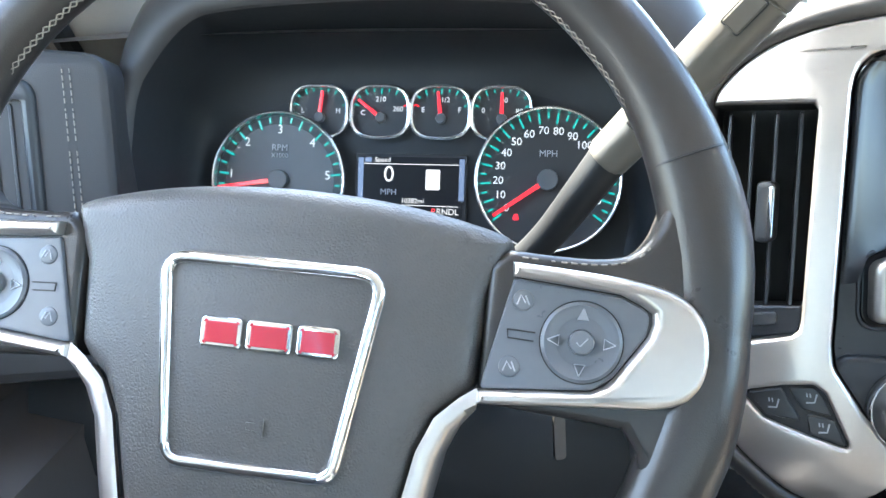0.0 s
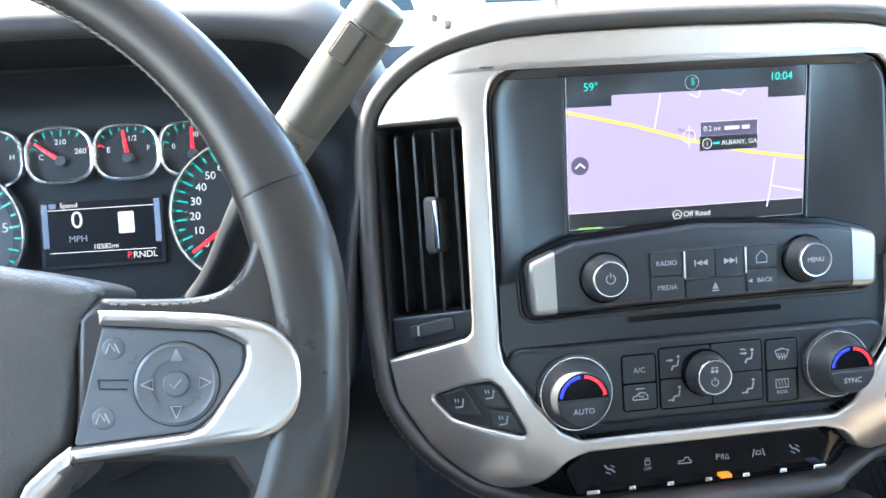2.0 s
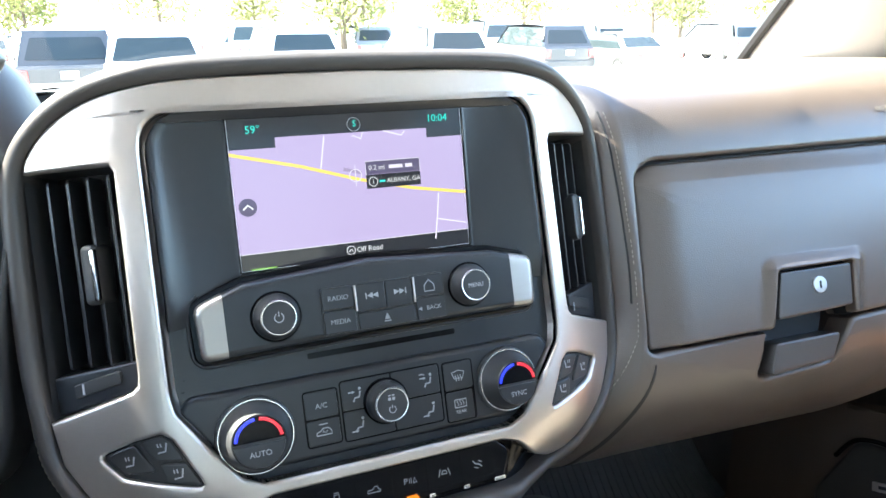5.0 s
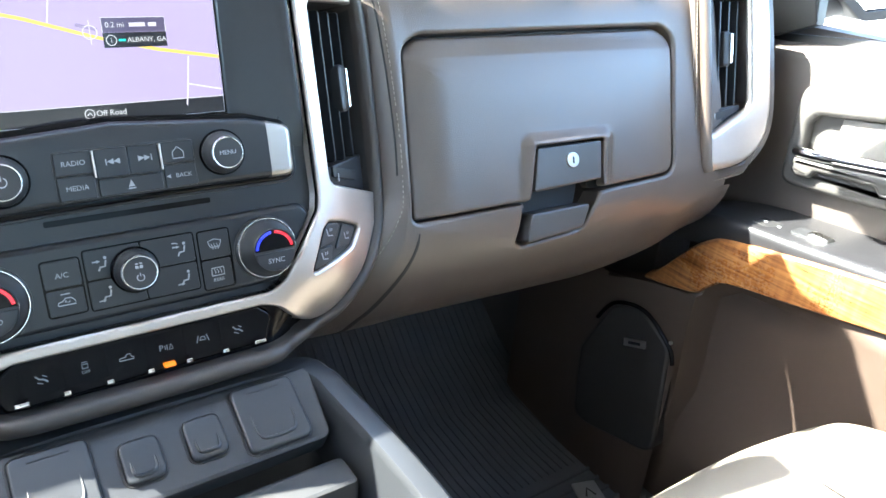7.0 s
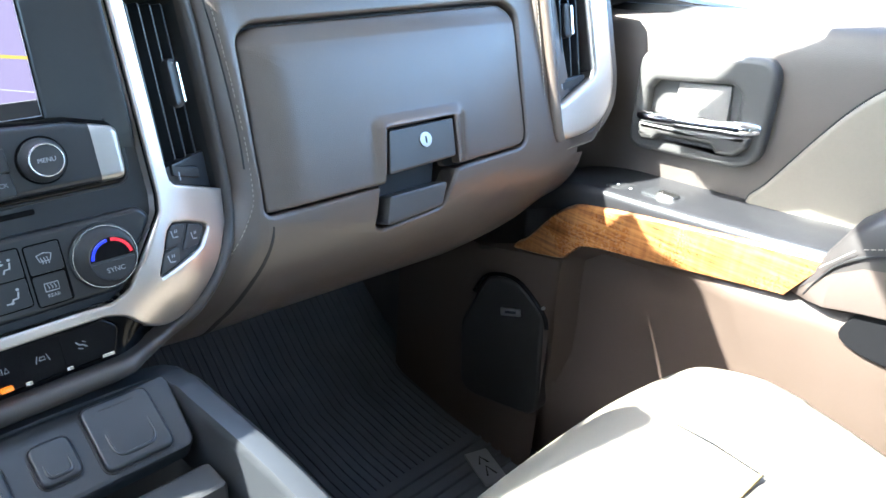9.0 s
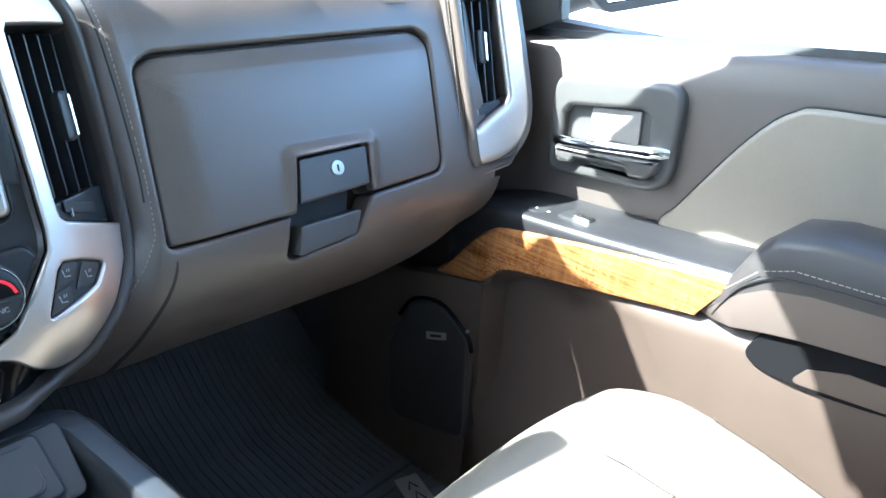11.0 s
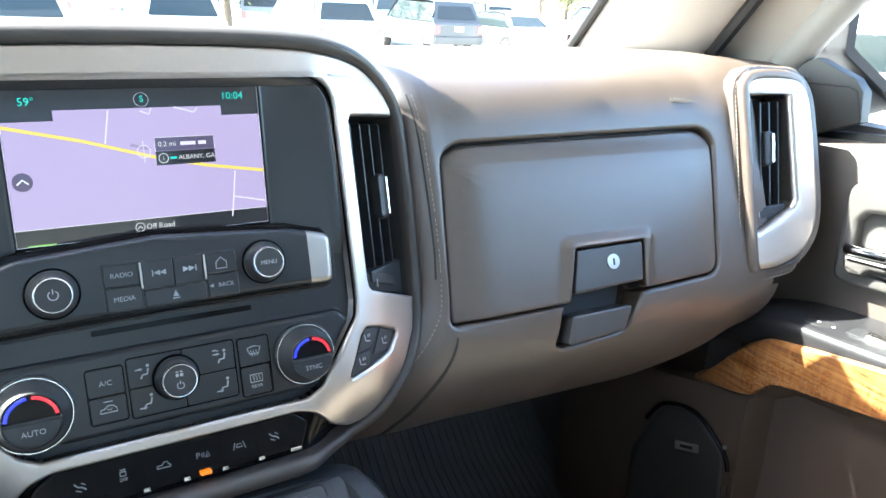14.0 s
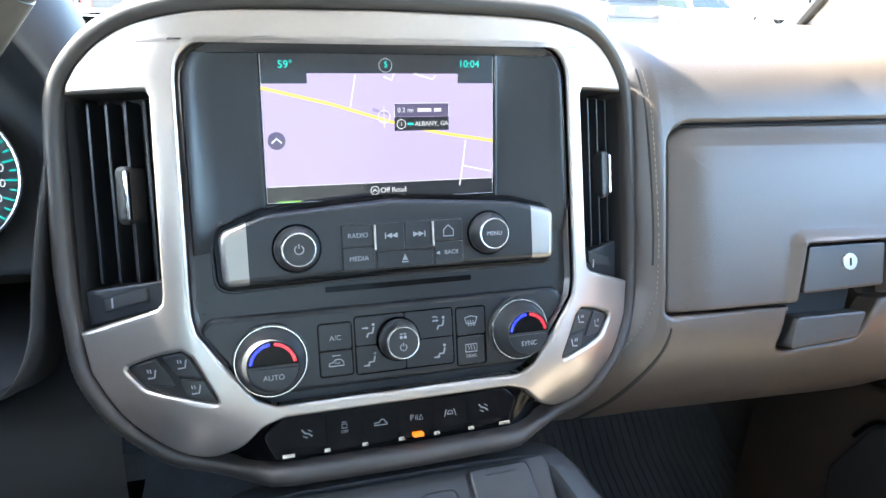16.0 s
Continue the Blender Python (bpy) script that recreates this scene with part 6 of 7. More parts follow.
for y, z in ledge:
    w = 0.672 + 0.03 * max(0, (y + 0.08)) * 3
    rows.append([(0.785, y, z + 0.002), (0.760, y, z - 0.001), (0.720, y, z), (w + 0.008, y, z + 0.0005), (w + 0.002, y, z - 0.003), (w, y, z - 0.010), (w + 0.0005, y, z - 0.022), (w + 0.006, y, z - 0.040)])
part("armrest_ledge", loft(rows), LEDGE, door, "black plastic armrest top", 50)
wood_top = [(0.02, 0.0, 0.995), (0.0, 0.0, 1.012), (-0.035, 0, 1.056), (-0.06, 0, 1.078), (-0.085, 0, 1.090), (-0.145, 0, 1.102), (-0.26, 0, 1.119), (-0.375, 0, 1.133)]
wood_bot = [(0.02, 0.0, 0.985), (-0.02, 0.0, 0.993), (-0.062, 0, 1.0045), (-0.075, 0, 1.018), (-0.10, 0, 1.036), (-0.18, 0, 1.050), (-0.26, 0, 1.064), (-0.345, 0, 1.078)]
a, b = spline(wood_top, 4), spline(wood_bot, 4)
rows = []
for p, q in zip(a, b):
    x = 0.668 + 0.06 * max(0, p.x + 0.062)
    x2 = 0.668 + 0.06 * max(0, q.x + 0.062)
    rows.append([(x + 0.008, p.x, p.z + 0.001), (x + 0.001, p.x, p.z - 0.001), (x - 0.0015, p.x, p.z - 0.004), ((x + x2) / 2 - 0.003, (p.x + q.x) / 2, (p.z + q.z) / 2), (x2 - 0.0015, q.x, q.z + 0.003), (x2 + 0.003, q.x, q.z)])
part("wood_strip", loft(rows), WOOD, door, "brown figured wood trim")
lower = []
for y in (0.24, 0.16, 0.08, 0.02, -0.03, -0.060, -0.064, -0.068, -0.075, -0.10, -0.16, -0.22, -0.240, -0.247, -0.252, -0.258, -0.266, -0.30, -0.36, -0.44, -0.6, -0.8, -0.95):
    zt = np.interp(-y, [-0.1, 0.0, 0.062, 0.10, 0.18, 0.26, 0.35, 0.95], [0.955, 0.995, 1.004, 1.034, 1.049, 1.063, 1.077, 1.10])
    deep = float(np.interp(-y, [0.064, 0.075, 0.10, 0.16, 0.22, 0.258, 0.30], [0, 0.040, 0.042, 0.032, 0.012, 0.003, 0]))
    lean = float(np.interp(-y, [0.10, 0.245, 0.30, 0.95], [0, 1, 1, 0]))
    f = 0.02 * max(0, y + 0.03)
    col = []
    for x, z in ((0.680, zt + 0.004), (0.670 + deep * 0.5, zt - 0.006), (0.669 + deep, zt - 0.02), (0.669 + deep, zt - 0.045), (0.670 + deep, zt - 0.075), (0.672 + deep, min(0.95, zt - 0.095)), (0.675 + deep, min(0.90, zt - 0.12)), (0.678 + deep * 0.9, 0.84), (0.676 + deep * 0.2, 0.80), (0.685, 0.74), (0.70, 0.64)):
        back = 0.008 + 0.085 * max(0.0, min(1.0, (zt - z) / 0.13)) ** 0.7
        col.append((x + f, y - back * lean, z))
    lower.append(col)
part("lower_panel", loft(lower), DOORLOW, door, "taupe lower panel with a map pocket", 50)
grille = rounded([(-0.10, 0.83), (-0.055, 0.93), (0.0, 0.945), (0.052, 0.915), (0.066, 0.74), (-0.09, 0.70)], [0.03, 0.03, 0.03, 0.03, 0.03, 0.03])
SPK = Matrix(((0, 0, -1, 0.665), (-1, 0, 0, 0), (0, 1, 0, 0), (0, 0, 0, 1)))
part("speaker_panel", loft([[(0.664 + 0.02 * max(0, y + 0.03), y, z) for z in (float(np.interp(-y, [-0.1, 0.0, 0.062], [0.955, 0.992, 1.002])), 0.97, 0.90, 0.80, 0.70, 0.62)] for y in (0.26, 0.16, 0.08, 0.02, -0.03, -0.058, -0.0635)]), DOORLOW, door, "brown panel round the speaker")
spk = part("speaker_grille", plate(grille, -0.02, 0.006, 0.005, steps=3).by(SPK), GRILLE, door, "black speaker grille")
part("speaker_badge", plate(rounded([(-0.020, 0.8795), (0.0165, 0.894), (0.0145, 0.9055), (-0.022, 0.8915)], 0.001, 2), 0.005, 0.0082, 0.0005).by(SPK), SILVER, spk, "small silver badge")
part("grille_arc", sweep(spline([(-0.078, 0.895, 0.005), (-0.052, 0.933, 0.005), (0.0, 0.947, 0.005), (0.050, 0.918, 0.005), (0.062, 0.895, 0.005)], 6), 0.0030, 8).by(SPK), GLOSS, spk, "gloss black upper edge", 70)
part("badge_bar", plate([(-0.012, 0.8870), (0.008, 0.8948), (0.007, 0.8990), (-0.013, 0.8912)], 0.0078, 0.0086, 0.0001).by(SPK), MATTE, spk)
part("speaker_screw", disc(0.0025, 0.004, 0.0075, 0.0005, 14).by(SPK @ pose(0.052, 0.925, 0)), STEEL, spk)
pad_rows = []
for y, z0, z1, x in ((-0.345, 1.080, 1.086, 0.672), (-0.365, 1.080, 1.128, 0.664), (-0.385, 1.082, 1.170, 0.658), (-0.41, 1.090, 1.196, 0.655), (-0.45, 1.098, 1.206, 0.655), (-0.55, 1.11, 1.21, 0.655), (-0.75, 1.12, 1.21, 0.655), (-0.95, 1.12, 1.21, 0.66)):
    pad_rows.append([(x + 0.10, y, z1 - 0.004), (x + 0.05, y, z1 + 0.003), (x + 0.014, y, z1), (x + 0.003, y, z1 - 0.010), (x, y, (z0 + z1) / 2), (x + 0.003, y, z0 + 0.005), (x + 0.012, y, z0)])
arm = part("armrest_pad", loft([r[:5] for r in pad_rows]), ARMTOP, door, "dark padded armrest with pale stitching", 60)
part("armrest_side", loft([r[4:] for r in pad_rows]), ARMPAD, arm, "cocoa side of the armrest", 60)
stitches([(0.6575, -0.372, 1.128), (0.6540, -0.40, 1.160), (0.6535, -0.43, 1.172), (0.6530, -0.55, 1.178), (0.653, -0.9, 1.178)], 0.006, 0.0042, 0.0006, "stitching", arm)
grip = [Vector((p.x, p.y)) for p in spline([(0.408, 1.060, 0), (0.418, 1.092, 0), (0.45, 1.108, 0), (0.60, 1.112, 0), (0.62, 1.085, 0), (0.56, 1.062, 0), (0.46, 1.050, 0)], 5, True)]
# Flat plates, no hollow: the grip's shade and its lit part are coloured on.
part("pull_cup_shade", plate(grip, -0.02, 0.0005, 0.001).by(SPK), GRIPSHADE, door, "flat dark patch for the shade in the grip recess")
part("cup_lit_patch", plate(rounded([(0.452, 1.0530), (0.466, 1.074), (0.500, 1.086), (0.600, 1.092), (0.616, 1.082), (0.560, 1.064)], 0.006), -0.002, 0.0016, 0.0006).by(SPK), DOORLOW, door, "flat brown patch for the lit part of the grip recess")
part("armrest_seam", sweep(spline([(0.667, -0.363, 1.090), (0.6605, -0.374, 1.115), (0.6560, -0.388, 1.138), (0.6536, -0.41, 1.156), (0.6528, -0.44, 1.164), (0.6524, -0.55, 1.170), (0.6524, -0.90, 1.170)], 4), 0.0011, 6), MATTE, arm, "dark sewn seam")
sw1 = part("window_switch", plate(rounded(rect(0.142, 0.196, -0.724, -0.696), 0.006), 1.110, 1.1230, 0.002).by(Matrix(((0, -1, 0, 0), (-1, 0, 0, 0), (0, 0, 1, 0), (0, 0, 0, 1)))), BLACK, door, "black window switch")
part("switch_lever", plate(rounded(rect(0.160, 0.186, -0.718, -0.702), 0.004), 1.118, 1.1262, 0.002).by(Matrix(((0, -1, 0, 0), (-1, 0, 0, 0), (0, 0, 1, 0), (0, 0, 0, 1)))), STEEL, sw1, "bright switch lever")
sw2 = part("lock_switch", plate(rounded(rect(0.098, 0.136, -0.716, -0.690), 0.003), 1.105, 1.1186, 0.001).by(Matrix(((0, -1, 0, 0), (-1, 0, 0, 0), (0, 0, 1, 0), (0, 0, 0, 1)))), MATTE, door, "black door lock switch")
for y in (-0.108, -0.126):
    part("lock_mark", disc(0.0022, 1.118, 1.1192, 0.0002, 12).by(pose(0.703, y, 0)), WHITEMARK, sw2)
part("window_rail", loft([[(0.800, y, belt(y) + 0.002), (0.803, y, belt(y) + 0.012), (0.812, y, belt(y) + 0.012), (0.815, y, belt(y))] for y in (0.12, 0.0, -0.3, -0.6, -0.95)]), SEAL, door, "rubber window seal")

# ---- cab shell ----
def slab(x0, x1, y0, y1, z0, z1):
    return box(x0, x1, y0, y1, z0, z1, 0.004, 0.003)


tagged(new("floor", mesh_of("floor", slab(-0.80, 0.80, -1.70, 0.62, 0.56, 0.620), CARPET)), "black carpeted cab floor", "floor", kind="structure")
tagged(new("wall_front", mesh_of("wall_front", loft([[(x, 0.36, 0.60), (x, 0.47, 0.72), (x, 0.56, 0.90), (x, 0.58, 1.12), (x, 0.60, 1.350), (x, 0.80, 1.350), (x, 0.80, 0.60)] for x in (-0.86, 0.86)]), CARPET)), "dark carpeted firewall", "wall", kind="structure")
tagged(new("wall_rear", mesh_of("wall_rear", slab(-0.80, 0.80, -1.75, -1.70, 0.56, 1.30), LINER)), "grey trimmed rear cab wall", "wall", kind="structure")
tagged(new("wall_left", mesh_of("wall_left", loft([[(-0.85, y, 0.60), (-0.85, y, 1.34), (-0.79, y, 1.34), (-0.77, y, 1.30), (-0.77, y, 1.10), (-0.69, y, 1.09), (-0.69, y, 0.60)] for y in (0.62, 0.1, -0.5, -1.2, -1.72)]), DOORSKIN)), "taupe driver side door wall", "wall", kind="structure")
tagged(new("wall_right", mesh_of("wall_right", loft([[(0.86, y, 0.60), (0.86, y, 1.33), (0.82, y, 1.33), (0.82, y, 0.60)] for y in (0.62, 0.1, -0.5, -1.2, -1.72)]), DOORSKIN)), "taupe outer wall behind the door", "wall", kind="structure")
roof_rows = []
for y, z in ((-0.10, 1.806), (-0.16, 1.815), (-0.4, 1.835), (-1.0, 1.84), (-1.65, 1.80)):
    roof_rows.append([(x, y - 0.10 * (x / 0.62) ** 2 * (1 if y > -0.12 else 0.3), z - 0.05 * (abs(x) / 0.62) ** 4) for x in np.linspace(-0.63, 0.63, 13)])
rf = loft(roof_rows)
rf = rf + Shape([p + Vector((0, 0, 0.05)) for p in rf.v], rf.f)
tagged(new("ceiling", mesh_of("ceiling", rf, LINER)), "pale grey cloth headliner", "ceiling", kind="structure")

# Unseen wall over the left rear windows, added to hold back side light.
tagged(new("wall_left_rear", mesh_of("wall_left_rear", slab(-0.84, -0.78, -1.72, -0.53, 1.30, 1.85), LINER)), "unseen plain grey wall added behind the driver to block side light", "wall", kind="structure")
for s in (1, -1):
    pil = thing("windscreen_pillar", (s * 0.70, 0.2, 1.36), "beige windscreen pillar trim with a dark rear edge", "pillar")
    rows = []
    for f in np.linspace(0, 1, 9):
        k = f
        a = Vector((0.668 - 0.115 * k, 0.360 - 0.50 * k, 1.345 + 0.47 * k))
        b = Vector((0.735 - 0.095 * k, 0.185 - 0.42 * k, 1.345 + 0.47 * k))
        m1 = a.lerp(b, 0.3) + Vector((-0.030, -0.016, 0.0))
        m2 = a.lerp(b, 0.75) + Vector((-0.020, -0.020, 0))
        rows.append([(s * p.x, p.y, p.z) for p in (a + Vector((0.03, 0.03, 0.01)), a, m1, m2, b, b + Vector((0.03, 0.0, 0.0)))])
    part("pillar_trim", loft(rows), PILLAR, pil, "", 60)
    edge = [Vector(r[4]) for r in rows]
    part("pillar_edge", sweep([p + Vector((s * 0.008, -0.004, 0)) for p in edge], 0.010, 8), SEAL, pil, "dark rubber seal")
    part("screen_edge", sweep([Vector(r[1]) + Vector((s * -0.004, 0.006, 0.004)) for r in rows], 0.0075, 8), SEAL, pil, "black windscreen border")
    fr = [(0.800, 0.120, 1.33), (0.795, 0.060, 1.40), (0.770, -0.05, 1.52), (0.735, -0.20, 1.66), (0.70, -0.36, 1.76), (0.68, -0.60, 1.79), (0.68, -0.95, 1.79)]
    part("door_frame", sweep([(s * x, y, z) for x, y, z in spline(fr, 5)], 0.022, 10), GREYTRIM, pil, "grey door frame trim", 60)
    zs = [p[2] for p in fr]
    part("pillar_return", loft([[(s * (0.765 - 0.095 * k), 0.185 - 0.42 * k, 1.345 + 0.47 * k), (s * (float(np.interp(1.345 + 0.47 * k, zs, [p[0] for p in fr])) - 0.012), float(np.interp(1.345 + 0.47 * k, zs, [p[1] for p in fr])) + 0.004, 1.345 + 0.47 * k)] for k in np.linspace(-0.03, 0.93, 9)]), PILLAR, pil)
    part("rear_pillar", loft([[(s * 0.80, -0.95, 1.33), (s * 0.80, -1.10, 1.33), (s * 0.84, -1.10, 1.33)], [(s * 0.68, -0.95, 1.82), (s * 0.68, -1.10, 1.82), (s * 0.74, -1.10, 1.82)]]), LINER, pil)
sail = thing("mirror_sail", (0.80, 0.03, 1.33), "dark grey triangular trim at the front corner of the window", "window trim")
part("sail_panel", plate([(-0.13, 1.305), (0.0, 1.314), (0.052, 1.337), (0.047, 1.372), (0.034, 1.386), (-0.02, 1.405), (-0.07, 1.380)], -0.012, 0.006, 0.002).by(Matrix(((0, 0, -1, 0.795), (-1, 0, 0, 0), (0, 1, 0, 0), (0, 0, 0, 1)))), SAIL, sail)
part("sail_seam", sweep([(0.7885, 0.03, 1.374), (0.7885, -0.030, 1.376), (0.7885, -0.040, 1.372), (0.7885, -0.052, 1.340)], 0.0012, 6), SEAL, sail, "dark joint line")

win = thing("windscreen", (0, 0.6, 1.35), "clear raked windscreen", "window", kind="structure")
wr = []
for f in np.linspace(0, 1.16, 8):
    wr.append([((0.70 - 0.10 * f) * u, 0.66 - 0.66 * f - (0.30 - 0.14 * f) * u * u, 1.350 + 0.47 * f) for u in np.linspace(-1, 1, 15)])
g_ = part("windscreen_glass", loft(wr), GLASS, win)
g_.visible_shadow = False
# Rear panes out of view, tinted to weaken the light reaching the dash.
part("rear_glass", Shape([(-0.66, -1.70, 1.30), (0.66, -1.70, 1.30), (0.60, -1.62, 1.80), (-0.60, -1.62, 1.80)], [(0, 1, 2, 3)]), PRIVACY, win, "unseen smoked rear glass that dims the light from behind")
for s in (1, -1):
    part("rear_side_glass", Shape([(s * 0.80, -1.10, 1.32), (s * 0.80, -1.72, 1.32), (s * 0.66, -1.66, 1.81), (s * 0.69, -1.08, 1.81)], [(0, 1, 2, 3)]), PRIVACY, win, "unseen smoked rear side glass that dims the light from behind")

# Unseen visor, rear-view mirror and sensor housing at the head of the windscreen, placed to shade the door, seat and
# dash.
visor = thing("shade_visor", (0.35, -0.14, 1.79), "unseen grey visor panel, cut to cast the shade on the door", "visor")
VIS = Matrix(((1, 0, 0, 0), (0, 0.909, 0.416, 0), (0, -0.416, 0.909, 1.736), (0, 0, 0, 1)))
# Outline follows the shade wanted on the door, not a visor's own shape.
part("shade_panel", plate(rounded([(0.06, -0.165), (0.06, -0.113), (0.138, -0.108), (0.300, -0.060), (0.318, -0.005), (0.318, 0.030), (0.335, 0.100), (0.370, 0.130), (0.404, 0.099), (0.420, 0.045), (0.441, 0.000), (0.449, -0.048), (0.464, -0.058), (0.475, -0.165)][::-1], 0.006), -0.006, 0.006, 0.004, steps=3).by(VIS), LINER, visor)
part("shade_rod", sweep([(0.47, -0.128, 1.792), (0.53, -0.135, 1.797)], 0.005, 8), GREYTRIM, visor)
rear_mirror = thing("rear_view_mirror", (-0.09, 0.04, 1.61), "black framed rear-view mirror on a short stalk", "mirror")
MIR = pose(-0.097, 0.0366, 1.605, 90, 0, -11.4)
part("mirror_shell", plate(rounded([(-0.125, -0.034), (-0.118, 0.024), (0.118, 0.024), (0.125, -0.034)][::-1], 0.018), -0.028, 0.0, 0.007, steps=3).by(MIR), MATTE, rear_mirror)
part("mirror_glass", plate(rounded([(-0.118, -0.028), (-0.112, 0.018), (0.112, 0.018), (0.118, -0.028)][::-1], 0.014), -0.001, 0.0012, 0.0004).by(MIR), CHROME, rear_mirror, "silvered glass")
HOUSE = Matrix(((1, 0, 0, 0), (0, 0.8145, 0.5802, 0.600), (0, -0.5802, 0.8145, 1.350), (0, 0, 0, 1)))     # along the windscreen, 3 cm inside it


def on_glass(x, z):
    return (x, (1.350 - z) / 0.5802)


# Unseen; its outline is drawn for the shade edges on door and dash.
part("sensor_shade_panel", plate([on_glass(x, z) for x, z in ((0.02, 1.600), (0.050, 1.600), (0.058, 1.640), (0.076, 1.6460), (0.090, 1.6478), (0.160, 1.6490), (0.232, 1.6496), (0.243, 1.674), (0.206, 1.684), (0.180, 1.708), (0.112, 1.714), (0.02, 1.714))], -0.006, 0.006, 0.002).by(HOUSE), MATTE, rear_mirror, "unseen black sensor housing on the glass, cut to shade door and dash")
part("stalk", sweep([(-0.10, 0.052, 1.62), (-0.08, 0.10, 1.66), (-0.06, 0.150, 1.708)], 0.008, 8), MATTE, rear_mirror)

# ---- passenger seat ----
seat = thing("passenger_seat", (0.42, -0.45, 0.64), "cream leather front seat with perforated centre", "seat")
SEATLINE = spline([(-0.258, 0.78, 0), (-0.242, 0.84, 0), (-0.239, 0.90, 0), (-0.247, 0.950, 0), (-0.268, 0.980, 0), (-0.30, 0.995, 0), (-0.37, 0.998, 0), (-0.45, 0.988, 0), (-0.55, 0.965, 0), (-0.68, 0.95, 0), (-0.80, 0.945, 0)], 4)
rows = []
for p in SEATLINE:
    y, zc = p.x, p.y
    r = []
    for i in range(41):
        t = -1 + i / 20
        a = abs(t)
        into = max(0.0, min(1.0, (-0.255 - y) / 0.09))
        bolster = 0.022 * math.exp(-((a - 0.80) / 0.17) ** 2) * into
        fall = 0.16 * max(0, (a - 0.80) / 0.20) ** 2.6
        dish = 0.010 * max(0.0, min(1.0, (0.64 - a) / 0.12)) * into
        r.append((0.396 + 0.247 * t * (1 + 0.012 * (1 - into)), y - 0.040 * a ** 3 * (1 if y > -0.40 else 0.3), max(0.70, zc + bolster - fall - dish)))
    rows.append(r)
part("cushion", loft(rows), CREAM, seat, "cream leather cushion", 75)
seam_z = lambda y: float(np.interp(-y, [0.24, 0.275, 0.31, 0.37, 0.45, 0.55, 0.68], [0.960, 0.980, 0.988, 0.991, 0.982, 0.962, 0.945]))
part("seat_insert", loft([[(x, y, seam_z(y) + 0.0035 - 0.004 * ((x - 0.395) / 0.10) ** 2) for x in np.linspace(0.30, 0.495, 8)] for y in (-0.335, -0.36, -0.40, -0.46, -0.54, -0.66)]), PERF, seat, "perforated cream centre panel", 70)
for line in ([(0.500, -0.325, 0), (0.500, -0.36, 0), (0.502, -0.418, 0)], [(0.506, -0.455, 0), (0.507, -0.55, 0), (0.51, -0.68, 0)], [(0.295, -0.330, 0), (0.293, -0.36, 0), (0.292, -0.42, 0), (0.29, -0.68, 0)]):
    part("seat_seam", sweep([(x, y, seam_z(y) + 0.0045) for x, y, _ in spline(line, 5)], 0.0014, 6), THREAD, seat, "sewn seam")
part("insert_piping", sweep([(x, y, seam_z(y) + 0.0026) for x, y, _ in spline([(0.292, -0.415, 0), (0.40, -0.418, 0), (0.500, -0.420, 0)], 5)], 0.0022, 6), material("tan_piping", (0.17, 0.125, 0.06), 0.7, 0, 0.001, 0.3, 0.1), seat, "tan piping across the cushion")
bk = []
for z, y, w in ((0.92, -0.74, 0.23), (1.05, -0.78, 0.245), (1.25, -0.83, 0.245), (1.45, -0.88, 0.23), (1.56, -0.92, 0.19)):
    bk.append([(0.41 + w * math.cos(a), y - 0.06 * math.sin(a) * 1.0, z) for a in np.linspace(0, 2 * math.pi, 24, endpoint=False)])
part("backrest", loft(bk, True, True), CREAM, seat, "cream leather backrest", 60)
part("seat_base", slab(0.20, 0.62, -0.78, -0.28, 0.60, 0.78), MATTE, seat)

# ---- floor mat ----
mat_t = thing("floor_mat", (0.45, 0.05, 0.62), "black ribbed rubber floor mat with a small badge", "floor mat")
mrow = []
prof_m = [(-0.30, 0.6255), (-0.10, 0.6260), (0.12, 0.6270), (0.24, 0.640), (0.34, 0.690), (0.42, 0.765), (0.47, 0.84)]
mrow = [[(x, y, z + (0.012 if x in (0.17, 0.745) else 0)) for x in (0.17, 0.185, 0.30, 0.45, 0.60, 0.73, 0.745)] for y, z in prof_m]
part("mat_tray", loft(mrow), RUBBER, mat_t)
for i in range(38):
    x = 0.20 + i * 0.0138
    part("mat_rib", loft([[(x - 0.0026, y, z + 0.0005), (x - 0.0016, y, z + 0.0032), (x + 0.0016, y, z + 0.0032), (x + 0.0026, y, z + 0.0005)] for y, z in ((0.06, 0.6266), (0.12, 0.627), (0.24, 0.640), (0.34, 0.690), (0.42, 0.765), (0.46, 0.825))]), RUBBER, mat_t)
for i in range(9):
    y = 0.04 - i * 0.022
    part("mat_rib", loft([[(x, y - 0.003, 0.6265), (x, y - 0.002, 0.6315), (x, y + 0.002, 0.6315), (x, y + 0.003, 0.6265)] for x in (0.20, 0.45, 0.70)]), RUBBER, mat_t)
bd = part("mat_badge", plate(rounded(rect(-0.020, 0.020, -0.036, 0.036), 0.003), 0.0, 0.004, 0.001).by(pose(0.618, -0.016, 0.631, 0, 0, -18)), material("grey_badge", (0.30, 0.30, 0.31), 0.35, 0.5), mat_t, "grey rectangular badge")
part("badge_mark", (ribbon([(-0.008, -0.02), (0.0, 0.0), (0.008, -0.02)], 0.003, 0.0038, 0.0046) + ribbon([(-0.008, 0.006), (0.0, 0.022), (0.008, 0.006)], 0.003, 0.0038, 0.0046)).by(pose(0.618, -0.016, 0.631, 0, 0, -18)), MATTE, bd)
